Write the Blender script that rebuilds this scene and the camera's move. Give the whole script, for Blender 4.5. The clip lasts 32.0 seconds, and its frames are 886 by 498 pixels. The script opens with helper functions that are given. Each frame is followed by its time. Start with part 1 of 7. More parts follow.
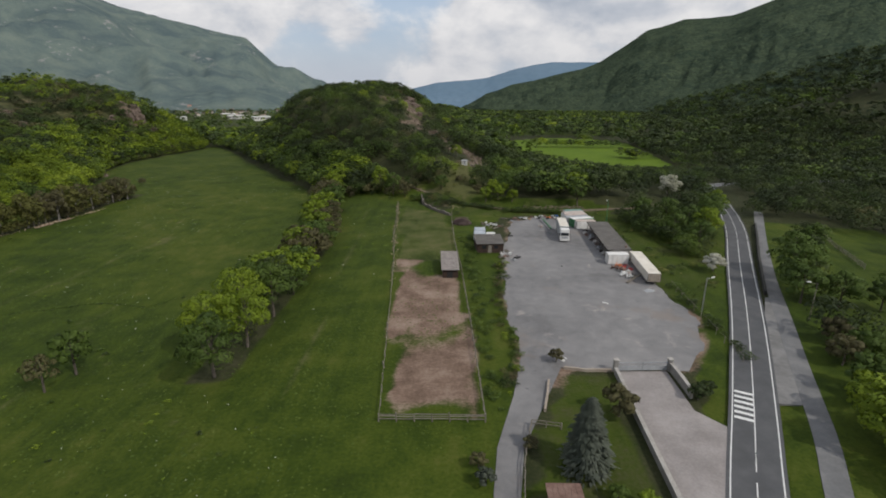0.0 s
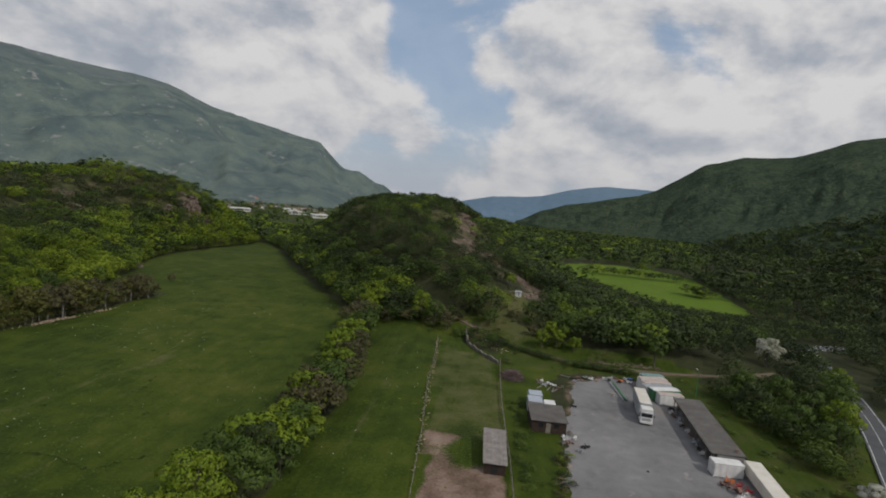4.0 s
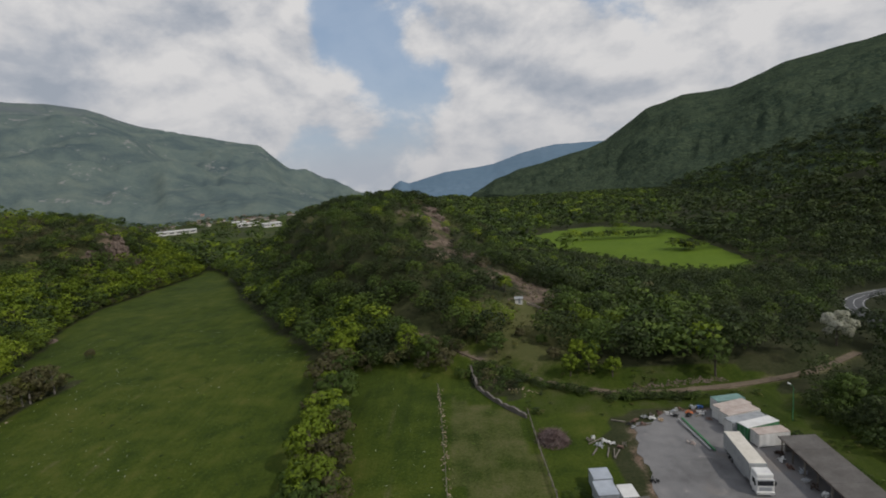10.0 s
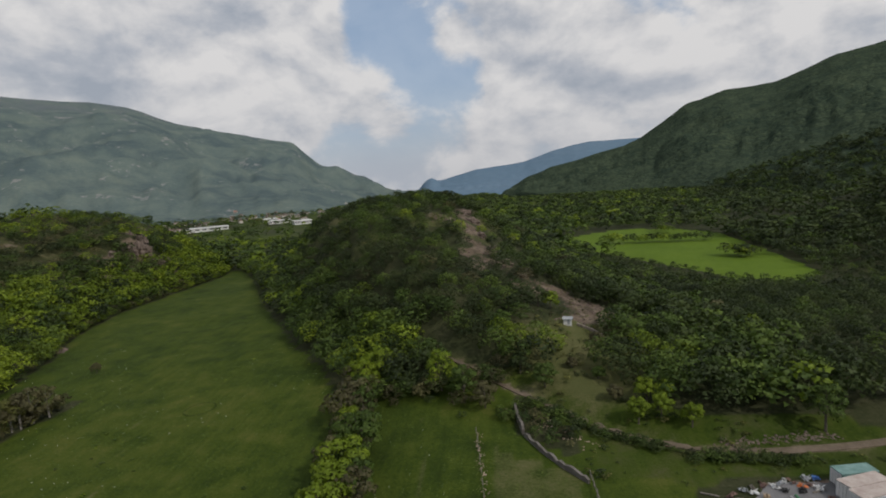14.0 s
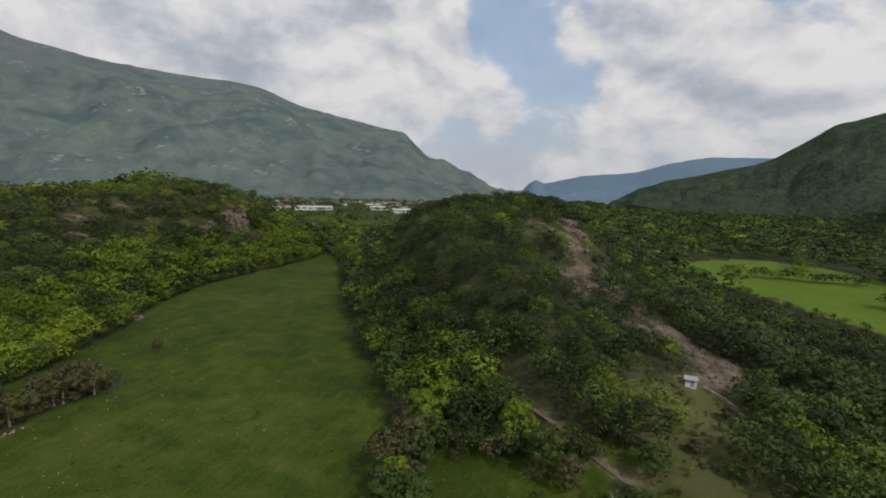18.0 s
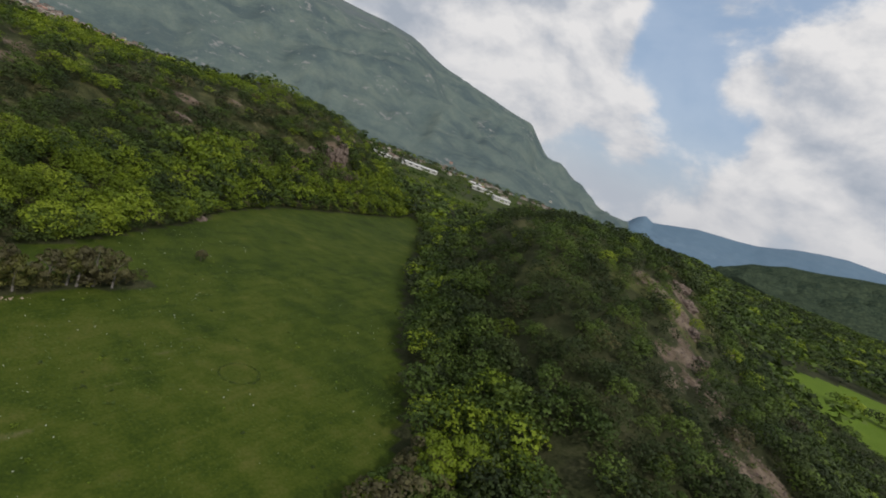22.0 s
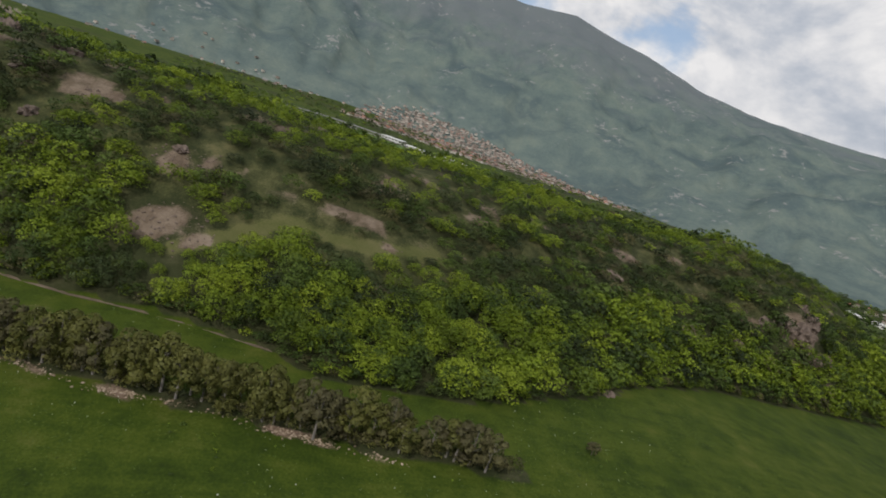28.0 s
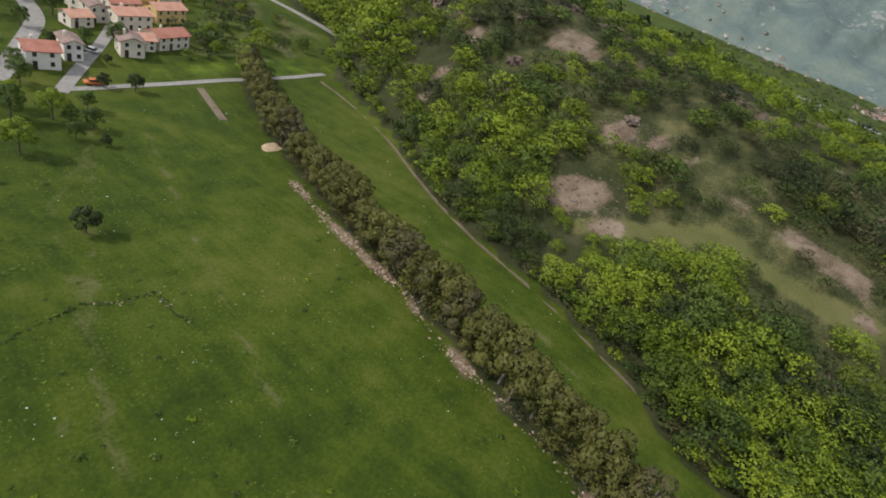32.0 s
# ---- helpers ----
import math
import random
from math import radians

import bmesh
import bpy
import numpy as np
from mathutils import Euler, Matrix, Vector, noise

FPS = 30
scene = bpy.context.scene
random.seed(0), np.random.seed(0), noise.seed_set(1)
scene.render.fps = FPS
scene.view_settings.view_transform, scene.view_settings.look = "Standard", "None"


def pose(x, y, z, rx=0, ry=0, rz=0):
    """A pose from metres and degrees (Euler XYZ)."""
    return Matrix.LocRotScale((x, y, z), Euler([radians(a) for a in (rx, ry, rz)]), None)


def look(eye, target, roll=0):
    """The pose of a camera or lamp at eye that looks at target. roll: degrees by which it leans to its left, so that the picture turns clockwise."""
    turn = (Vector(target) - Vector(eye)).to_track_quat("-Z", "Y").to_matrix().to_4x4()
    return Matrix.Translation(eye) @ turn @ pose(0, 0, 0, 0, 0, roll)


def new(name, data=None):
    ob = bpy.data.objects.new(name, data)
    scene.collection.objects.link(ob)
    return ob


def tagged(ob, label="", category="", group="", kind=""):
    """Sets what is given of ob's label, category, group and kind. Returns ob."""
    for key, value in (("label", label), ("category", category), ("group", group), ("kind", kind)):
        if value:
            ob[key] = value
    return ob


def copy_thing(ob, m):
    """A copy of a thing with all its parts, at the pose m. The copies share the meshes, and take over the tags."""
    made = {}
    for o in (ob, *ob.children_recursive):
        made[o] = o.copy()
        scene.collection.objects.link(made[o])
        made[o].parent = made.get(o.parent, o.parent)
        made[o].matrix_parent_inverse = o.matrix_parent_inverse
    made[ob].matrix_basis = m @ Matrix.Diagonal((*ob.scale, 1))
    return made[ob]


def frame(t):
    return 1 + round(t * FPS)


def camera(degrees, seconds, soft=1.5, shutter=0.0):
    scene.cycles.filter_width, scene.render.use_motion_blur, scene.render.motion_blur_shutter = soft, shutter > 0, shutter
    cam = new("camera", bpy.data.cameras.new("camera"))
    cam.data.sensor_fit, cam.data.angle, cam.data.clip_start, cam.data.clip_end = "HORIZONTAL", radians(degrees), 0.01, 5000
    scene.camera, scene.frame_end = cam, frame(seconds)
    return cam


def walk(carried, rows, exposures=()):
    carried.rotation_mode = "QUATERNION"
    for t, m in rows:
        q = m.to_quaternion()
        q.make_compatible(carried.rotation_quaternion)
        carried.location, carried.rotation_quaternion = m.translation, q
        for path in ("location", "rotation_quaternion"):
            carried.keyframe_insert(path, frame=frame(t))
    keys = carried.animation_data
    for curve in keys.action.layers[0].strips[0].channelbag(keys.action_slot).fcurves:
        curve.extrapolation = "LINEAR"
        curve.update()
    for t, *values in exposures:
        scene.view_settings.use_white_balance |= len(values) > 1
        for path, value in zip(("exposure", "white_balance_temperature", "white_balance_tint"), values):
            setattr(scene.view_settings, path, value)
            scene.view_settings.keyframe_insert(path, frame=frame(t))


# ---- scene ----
cam = camera(80.3, 32.0, soft=1.9)
ROWS = [
    (0, 1.81, -1.06, 40.84, 72.51, -0.50, 0.84),
    (0.5, 1.81, 2.30, 41.17, 73.44, -1.47, 1.98),
    (1, 1.80, 5.55, 41.41, 74.47, -2.34, 3.00),
    (1.5, 1.65, 8.98, 41.70, 75.82, -3.40, 4.06),
    (2, 1.34, 12.58, 42.04, 77.35, -4.22, 5.00),
    (2.5, 0.95, 16.25, 42.53, 79.25, -5.10, 5.88),
    (3, 0.50, 19.78, 42.99, 80.93, -5.57, 6.45),
    (3.5, -0.06, 23.26, 43.53, 82.58, -5.69, 6.76),
    (4, -0.62, 26.72, 44.12, 83.83, -5.34, 6.79),
    (4.5, -1.28, 30.26, 44.82, 84.89, -4.32, 6.49),
    (6.5, -3.95, 44.15, 47.22, 85.46, 1.25, 3.77),
    (7, -4.65, 47.15, 47.70, 85.08, 2.11, 3.29),
    (7.5, -5.34, 50.11, 48.21, 84.55, 2.76, 2.88),
    (8, -6.07, 53.03, 48.71, 83.97, 3.09, 2.55),
    (8.5, -6.81, 55.95, 49.19, 83.34, 3.34, 2.24),
    (9, -7.45, 58.76, 49.54, 82.75, 3.38, 1.99),
    (9.5, -8.11, 61.48, 49.88, 82.15, 3.57, 1.76),
    (10, -8.80, 64.15, 50.18, 81.66, 3.94, 1.53),
    (10.5, -9.50, 66.81, 50.48, 81.26, 4.44, 1.34),
    (11, -10.10, 69.31, 50.69, 81.04, 4.89, 1.28),
    (11.5, -10.60, 71.74, 50.89, 80.95, 5.21, 1.29),
    (12, -11.01, 74.24, 51.09, 80.94, 5.38, 1.46),
    (12.5, -11.31, 76.83, 51.26, 81.08, 5.26, 1.91),
    (13, -11.49, 79.39, 51.32, 81.21, 4.88, 2.55),
    (13.5, -11.60, 81.99, 51.30, 81.41, 4.33, 3.56),
    (14, -11.65, 84.69, 51.24, 81.59, 3.74, 4.82),
    (14.5, -11.71, 87.65, 51.22, 81.70, 3.21, 6.41),
    (16.5, -13.11, 101.37, 50.86, 81.60, 1.71, 12.56),
    (17, -13.42, 104.13, 50.95, 81.60, 0.85, 13.79),
    (17.5, -13.77, 106.90, 51.04, 81.63, -0.27, 14.99),
    (18, -14.23, 109.73, 51.13, 81.59, -1.66, 16.15),
    (18.5, -14.80, 112.62, 51.31, 81.44, -3.60, 17.57),
    (19, -15.48, 115.45, 51.51, 81.10, -5.78, 19.03),
    (19.5, -16.33, 118.33, 51.73, 80.55, -8.54, 20.74),
    (20, -17.45, 121.19, 51.89, 79.89, -11.15, 22.43),
    (20.5, -18.82, 124.16, 52.10, 79.15, -14.01, 24.30),
    (21, -20.35, 126.95, 52.17, 78.50, -16.36, 25.93),
    (21.5, -21.92, 129.62, 52.26, 77.88, -18.62, 27.52),
    (22, -23.50, 132.17, 52.39, 77.41, -20.47, 28.92),
    (22.5, -25.05, 134.69, 52.57, 77.28, -22.17, 30.40),
    (23, -26.61, 136.97, 52.72, 77.64, -23.25, 31.67),
    (23.5, -28.23, 139.10, 52.95, 78.53, -23.89, 32.94),
    (24, -29.83, 141.19, 53.24, 79.84, -24.14, 34.33),
    (24.5, -31.42, 143.32, 53.63, 81.84, -23.59, 36.52),
    (26.5, -35.37, 150.43, 57.47, 81.30, -17.21, 56.56),
    (27, -37.92, 151.80, 57.51, 79.91, -16.34, 62.80),
    (27.5, -40.93, 153.16, 57.52, 78.19, -16.79, 70.23),
    (28, -44.53, 154.52, 57.47, 76.03, -17.81, 77.71),
    (28.5, -48.64, 155.75, 57.34, 72.90, -19.38, 86.67),
    (29, -52.81, 156.70, 57.11, 69.66, -20.36, 93.99),
    (29.5, -56.70, 157.28, 56.75, 65.54, -20.83, 101.39),
    (30, -60.13, 157.38, 56.25, 61.78, -20.88, 107.62),
    (30.5, -63.32, 156.98, 55.83, 58.59, -20.77, 114.38),
    (31, -66.20, 156.01, 55.41, 57.40, -20.36, 119.73),
    (31.5, -69.00, 154.58, 55.04, 56.91, -19.70, 124.56),
    (32, -71.68, 152.95, 54.69, 56.30, -19.11, 128.75),
]
EXPOSURES = [(0.0, -0.13), (1.0, -0.30), (2.0, -0.40), (4.0, -0.47), (8.0, -0.45), (14.0, -0.42), (17.0, -0.37), (20.0, -0.22), (24.0, -0.24), (27.0, -0.22), (28.0, -0.13), (29.0, 0.02), (30.0, 0.28), (31.0, 0.38), (32.0, 0.42)]
walk(cam, [(t, pose(x, y, z, rx, ry, rz)) for t, x, y, z, rx, ry, rz in ROWS], EXPOSURES)

# ---- world, sun ----
SUN_EL, SUN_AZ = 44.0, 127.0  # degrees; azimuth from +y towards +x


def unit(az, el):
    a, e = radians(az), radians(el)
    return Vector((math.sin(a) * math.cos(e), math.cos(a) * math.cos(e), math.sin(e)))


class Nodes:
    """A small wrapper that adds and links nodes."""

    def __init__(self, tree):
        self.tree = tree
        tree.nodes.clear()

    def add(self, kind, props=None, **inputs):
        n = self.tree.nodes.new(kind)
        for k, v in (props or {}).items():
            setattr(n, k, v)
        for k, v in inputs.items():
            self.put(n, k, v)
        return n

    def put(self, n, key, v):
        key = key.replace("_", " ") if isinstance(key, str) else key
        sock = n.inputs[int(key[1:])] if isinstance(key, str) and key[0] == "i" and key[1:].isdigit() else n.inputs[key]
        if isinstance(v, bpy.types.NodeSocket):
            self.tree.links.new(v, sock)
        else:
            sock.default_value = v

    def math(self, op, a, b=0.0, c=None, clamp=False):
        n = self.add("ShaderNodeMath", {"operation": op, "use_clamp": clamp}, i0=a, i1=b)
        if c is not None:
            self.put(n, "i2", c)
        return n.outputs[0]

    def noise(self, vec, scale, detail=4.0, rough=0.55, distortion=0.0):
        n = self.add("ShaderNodeTexNoise", None, Vector=vec, Scale=scale, Detail=detail, Roughness=rough, Distortion=distortion)
        return n.outputs["Fac"]

    def ramp(self, fac, stops):
        n = self.add("ShaderNodeValToRGB", None, Fac=fac)
        els = n.color_ramp.elements
        while len(els) < len(stops):
            els.new(0.5)
        for e, (p, c) in zip(els, stops):
            e.position, e.color = p, (*c, 1.0) if len(c) == 3 else c
        return n.outputs["Color"]

    def mix(self, fac, a, b, blend="MIX"):
        n = self.add("ShaderNodeMix", {"data_type": "RGBA", "blend_type": blend})
        for sock, v in ((n.inputs[0], fac), (n.inputs[6], a), (n.inputs[7], b)):
            if isinstance(v, bpy.types.NodeSocket):
                self.tree.links.new(v, sock)
            else:
                sock.default_value = v if not isinstance(v, tuple) else ((*v, 1.0) if len(v) == 3 else v)
        return n.outputs[2]


def build_world():
    world = bpy.data.worlds.new("sky")
    scene.world = world
    world.use_nodes = True
    n = Nodes(world.node_tree)
    way = n.add("ShaderNodeTexCoord").outputs["Generated"]
    sky = n.add("ShaderNodeTexSky", {"sky_type": "NISHITA", "sun_disc": False, "sun_elevation": radians(SUN_EL), "sun_rotation": radians(SUN_AZ), "dust_density": 1.5, "air_density": 1.0})
    sep = n.add("ShaderNodeSeparateXYZ", None, Vector=way)
    up = n.math("MAXIMUM", sep.outputs["Z"], 0.0)
    # heaps of cloud, flattened a little; a second sample towards the light gives lit tops and grey bases
    wide = n.add("ShaderNodeVectorMath", {"operation": "MULTIPLY"}, i0=way, i1=(1.0, 1.0, 1.55)).outputs[0]
    shift = n.add("ShaderNodeVectorMath", {"operation": "ADD"}, i0=wide, i1=(0.015, -0.01, 0.05)).outputs[0]
    cover, above = n.noise(wide, 4.6, 10.0, 0.55, 0.15), n.noise(shift, 4.6, 10.0, 0.55, 0.15)

    def heaped(value, lobes):
        for az, el, width, amount in lobes:
            d = n.add("ShaderNodeVectorMath", {"operation": "DOT_PRODUCT"}, i0=way, i1=unit(-az, el))
            lobe = n.math("POWER", n.math("MAXIMUM", d.outputs["Value"], 0.0), 0.7 / (1 - math.cos(radians(width))))
            value = n.math("ADD", value, n.math("MULTIPLY", lobe, amount))
        return value
    total = heaped(cover, SKY_LOBES)
    dens = n.add("ShaderNodeMapRange", {"interpolation_type": "SMOOTHSTEP"}, i0=total, i1=0.40, i2=0.55, i3=0.0, i4=1.0).outputs[0]
    thick = n.add("ShaderNodeMapRange", None, i0=total, i1=0.52, i2=0.85, i3=0.0, i4=1.0).outputs[0]
    lit = n.math("ADD", 0.65, n.math("MULTIPLY", n.math("SUBTRACT", cover, above), 3.2))
    lit = n.math("SUBTRACT", heaped(lit, CLOUD_BASES), n.math("MULTIPLY", thick, 0.10), clamp=True)
    cloud = n.ramp(lit, [(0.0, (0.42, 0.47, 0.55)), (0.3, (0.57, 0.60, 0.66)), (0.56, (0.77, 0.77, 0.79)), (0.85, (0.95, 0.93, 0.92))])
    blue = n.add("ShaderNodeVectorMath", {"operation": "SCALE"}, i0=sky.outputs[0], Scale=0.115).outputs[0]
    blue = n.mix(0.6, blue, (0.40, 0.57, 0.82))
    haze = n.math("POWER", n.math("SUBTRACT", 1.0, up, clamp=True), 9.0)
    both = n.mix(n.math("ADD", 0.14, n.math("MULTIPLY", dens, 0.82)), blue, cloud)
    both = n.mix(n.math("MULTIPLY", haze, 0.60), both, (0.60, 0.61, 0.65))
    bg = n.add("ShaderNodeBackground", None, Color=both, Strength=1.0)
    out = n.add("ShaderNodeOutputWorld")
    world.node_tree.links.new(bg.outputs[0], out.inputs[0])


# bearing to the left of north, elevation, width, amount: openings to the blue are minus
SKY_LOBES = [
    (12, 17, 2.6, -0.16), (9, 14, 3.0, -0.11), (6, 10, 4.0, -0.14), (2.5, 8, 3.2, -0.09), (4, 25, 7, -0.17), (-15, 16, 3.2, -0.24), (-19.5, 12, 1.8, -0.15), (13, 16, 1.4, -0.06), (-12, 28, 8, -0.14),
    (3, 13.5, 1.6, 0.17), (7, 17.5, 2.6, 0.12), (29, 15, 9, 0.20), (22, 15, 4.5, 0.20), (17, 9, 5, 0.17), (38, 13, 9, 0.18), (52, 16, 12, 0.15), (-9, 13, 4.0, 0.28), (-14.5, 10.5, 3.2, 0.24), (-4, 9.5, 3.0, 0.20), (-10, 8, 4.5, 0.16), (-27, 12, 6.5, 0.19), (-40, 16, 14, 0.15), (-21, 17, 3, 0.16), (10, 5, 2.0, 0.12), (-1, 3.5, 3.0, 0.06), (-10, 5, 2.4, 0.10), (19, 21, 6, 0.14),
]
# the same for the grey undersides of the heaps, and their sunlit shoulders
CLOUD_BASES = [(35, 11.5, 2.8, -0.42), (43, 15, 5.0, 0.22), (-11, 8.2, 2.4, -0.36), (-6, 7.2, 2.0, -0.16), (45, 12, 3.0, -0.26), (28, 22, 5, -0.12), (31, 17, 3, 0.22), (24, 13, 4, 0.20), (-8.5, 14, 3.0, 0.25), (-14, 12, 2.5, 0.20), (-29, 12, 3, 0.16), (10, 5.5, 2.0, 0.15), (-10, 5.6, 1.6, 0.15)]
build_world()
sun = new("sun", bpy.data.lights.new("sun", "SUN"))
sun.data.energy, sun.data.angle, sun.data.color = 2.6, radians(2.0), (1.0, 0.95, 0.87)
sun.matrix_world = look((0, 0, 300), Vector((0, 0, 300)) - unit(SUN_AZ, SUN_EL))


# ---- lay of the land ----
def smooth(a, b, v):
    t = np.clip((np.asarray(v, float) - a) / (b - a), 0, 1)
    return t * t * (3 - 2 * t)


def inside(poly, x, y):
    """Whether points lie inside a polygon."""
    x, y = np.asarray(x, float), np.asarray(y, float)
    hit = np.zeros(x.shape, bool)
    for (x0, y0), (x1, y1) in zip(poly, poly[1:] + poly[:1]):
        if y0 == y1:
            continue
        hit ^= ((y0 > y) != (y1 > y)) & (x < (x1 - x0) * (y - y0) / (y1 - y0) + x0)
    return hit


def off_line(line, x, y):
    """The distance of points from a polyline."""
    x, y = np.asarray(x, float), np.asarray(y, float)
    best = np.full(x.shape, 1e9)
    for (x0, y0), (x1, y1) in zip(line, line[1:]):
        dx, dy = x1 - x0, y1 - y0
        t = np.clip(((x - x0) * dx + (y - y0) * dy) / (dx * dx + dy * dy), 0, 1)
        best = np.minimum(best, np.hypot(x - x0 - t * dx, y - y0 - t * dy))
    return best


RNG = np.random.default_rng(5)
LATTICE = RNG.random((256, 256))


def value_noise(x, y):
    xi, yi = np.floor(x).astype(int), np.floor(y).astype(int)
    fx, fy = x - xi, y - yi
    fx, fy = fx * fx * (3 - 2 * fx), fy * fy * (3 - 2 * fy)
    g = lambda a, b: LATTICE[a % 256, b % 256]
    return (g(xi, yi) * (1 - fx) + g(xi + 1, yi) * fx) * (1 - fy) + (g(xi, yi + 1) * (1 - fx) + g(xi + 1, yi + 1) * fx) * fy


def fbm(x, y, scale, octaves=4):
    """Soft noise about zero, between about -1 and 1; scale in metres."""
    x, y = np.asarray(x, float), np.asarray(y, float)
    total, amp, f = 0, 1.0, 1.0 / scale
    for k in range(octaves):
        total = total + amp * (value_noise(x * f + 17.3 * k, y * f + 5.1 * k) * 2 - 1)
        amp, f = amp * 0.5, f * 2.03
    return total / 1.6


FOOT_Y, FOOT_X = (-80, -40, -10, 16, 45, 65, 81, 101, 124, 145, 156, 216, 245, 275, 320, 385, 450, 500, 560), (-262, -258, -240, -210, -198, -192, -184, -173, -167, -161, -157, -157, -167, -182, -197, -203, -212, -229, -252)
CREST_Y, CREST_H = (-160, -80, 0, 60, 130, 190, 260, 330, 400, 450, 500, 560, 620), (10, 38, 48, 46, 43, 40, 38.5, 43, 48.5, 46, 21, 4, 0)
EDGE_Y, EDGE_X = (150, 200, 226, 255, 325, 380, 436, 480, 560), (-48, -48, -61, -82, -124, -152, -182, -210, -250)
ROAD = [(-30, -90), (8, -12), (25, 25), (34.3, 44), (42.8, 60), (57.5, 89), (73.5, 123), (88, 152), (99, 180), (110, 215), (119, 238), (135, 256), (165, 268), (260, 285)]
TRAIL = [(-30, 216), (-17, 207), (-9, 199.2), (-3, 194.2), (3, 188), (8, 182.8), (12, 179.2), (17, 176.3), (24, 173.6), (34, 172.8), (45, 174), (55, 175.5), (70, 180), (86, 190)]
YARD = [(21, 158), (15, 120), (13.2, 100), (12.4, 86), (13.8, 75), (11, 62), (7.8, 51), (6.6, 42), (4, 30), (7.4, 30), (9.4, 42), (11, 51), (14, 58), (19, 69.6), (26.8, 68.8), (35, 69.3), (38, 69), (44, 78), (47.2, 88), (46.8, 103), (46, 125), (44, 150), (40, 163), (30, 163.5)]
FAR_FIELD = [(40, 580), (62, 520), (94, 458), (125, 392), (148, 372), (172, 388), (180, 470), (186, 560), (165, 620), (120, 640)]
HEDGE = [(-34.5, 69), (-34, 85), (-33, 104), (-34, 132), (-39, 165), (-45, 196), (-46, 212)]
ROW = [(-126.5, 208), (-128, 196), (-129, 184), (-131.5, 165), (-134.5, 145), (-139, 126), (-146, 95), (-152, 75), (-161, 47), (-170, 25), (-180, 8)]
RUBBLE = [(-124.5, 186), (-128.6, 166), (-130, 158), (-132.6, 144), (-134.6, 127), (-139.2, 115), (-142.4, 91), (-147, 74)]
LANE = [(36, 30), (42.8, 44), (47.8, 53), (52.6, 64), (58, 76), (63.6, 88), (72.5, 108), (79.5, 122), (86, 135), (94, 150), (102, 165), (110, 180)]
WOOD_Y, WOOD_X = (-80, -40, -10, 16, 45, 65, 81, 101, 114, 133, 145, 156, 168, 200, 216, 245, 275, 320, 385, 450, 500, 560), (-256, -252, -236, -211, -200, -193, -183, -173, -170, -166, -162, -158, -150, -149, -154, -164, -180, -194, -200, -209, -227, -251)


def ground(x, y):
    x, y = np.asarray(x, float), np.asarray(y, float)
    z = -4.0 * smooth(-14, -60, x)
    z = z - 6.0 * smooth(140, 20, y) * smooth(-60, -120, x)
    z = z - 17.0 * smooth(215, 620, y) * smooth(60, 0, x) - 20.0 * smooth(185, 400, y) * smooth(0, 60, x)
    z = z - 16.0 * smooth(560, 1100, y) * smooth(0, -300, x)
    z = z - 16.0 * smooth(560, 1250, y) * smooth(-60, 60, x)
    z = z - 90.0 * smooth(1350, 2700, y) * smooth(-1500, -900, x)
    z = z - 9.0 * smooth(-420, -900, x)
    z = z - 4.0 * smooth(70, 160, x) * smooth(250, 150, y)
    # wooded foothill below the eastern mountain
    z = z + 78.0 * np.exp(-(((x - 470) / 155) ** 2) - ((y - 500) / 190) ** 2)
    # wooded hill in the middle
    r2 = ((x + 53) / np.where(x < -53, 98, 59)) ** 2 + ((y - 366) / np.where(y < 366, 151, 205)) ** 2
    hill = 44.5 * np.exp(-(r2 ** 1.14)) * (1 + 0.05 * fbm(x, y, 40))
    hill = hill * smooth(0, 42, x - np.interp(y, EDGE_Y, EDGE_X)) * smooth(186, 236, y + 0.25 * np.maximum(x, 0))
    # long hill with the castle
    foot, crest = np.interp(y, FOOT_Y, FOOT_X), -288 + 14 * np.sin(y / 70)
    up = np.clip((foot - x) / (foot - crest), 0, 1)
    down = smooth(-440, -300, x)
    top = np.interp(y, CREST_Y, CREST_H)
    long_hill = top * np.where(x > crest, np.sin(up * np.pi / 2) ** 1.05, down) * (1 + 0.10 * fbm(x + 300, y, 45))
    z = z + np.maximum(hill, long_hill)
    # rocky knob at the north end of the long hill
    z = z + 12.0 * np.exp(-(((x + 236) / 15) ** 2) - ((y - 391) / 20) ** 2)
    # bank above the trail
    z = z + 2.5 * smooth(0, 10, y - np.interp(x, [p[0] for p in TRAIL], [p[1] for p in TRAIL])) * smooth(-30, -5, x) * smooth(110, 60, x) * smooth(330, 240, y)
    bumps = 0.35 * fbm(x, y, 22) * smooth(30, 60, off_line([(25, 40), (30, 160)], x, y))
    return z + bumps


def gz(x, y):
    return float(ground(np.array([x]), np.array([y]))[0])


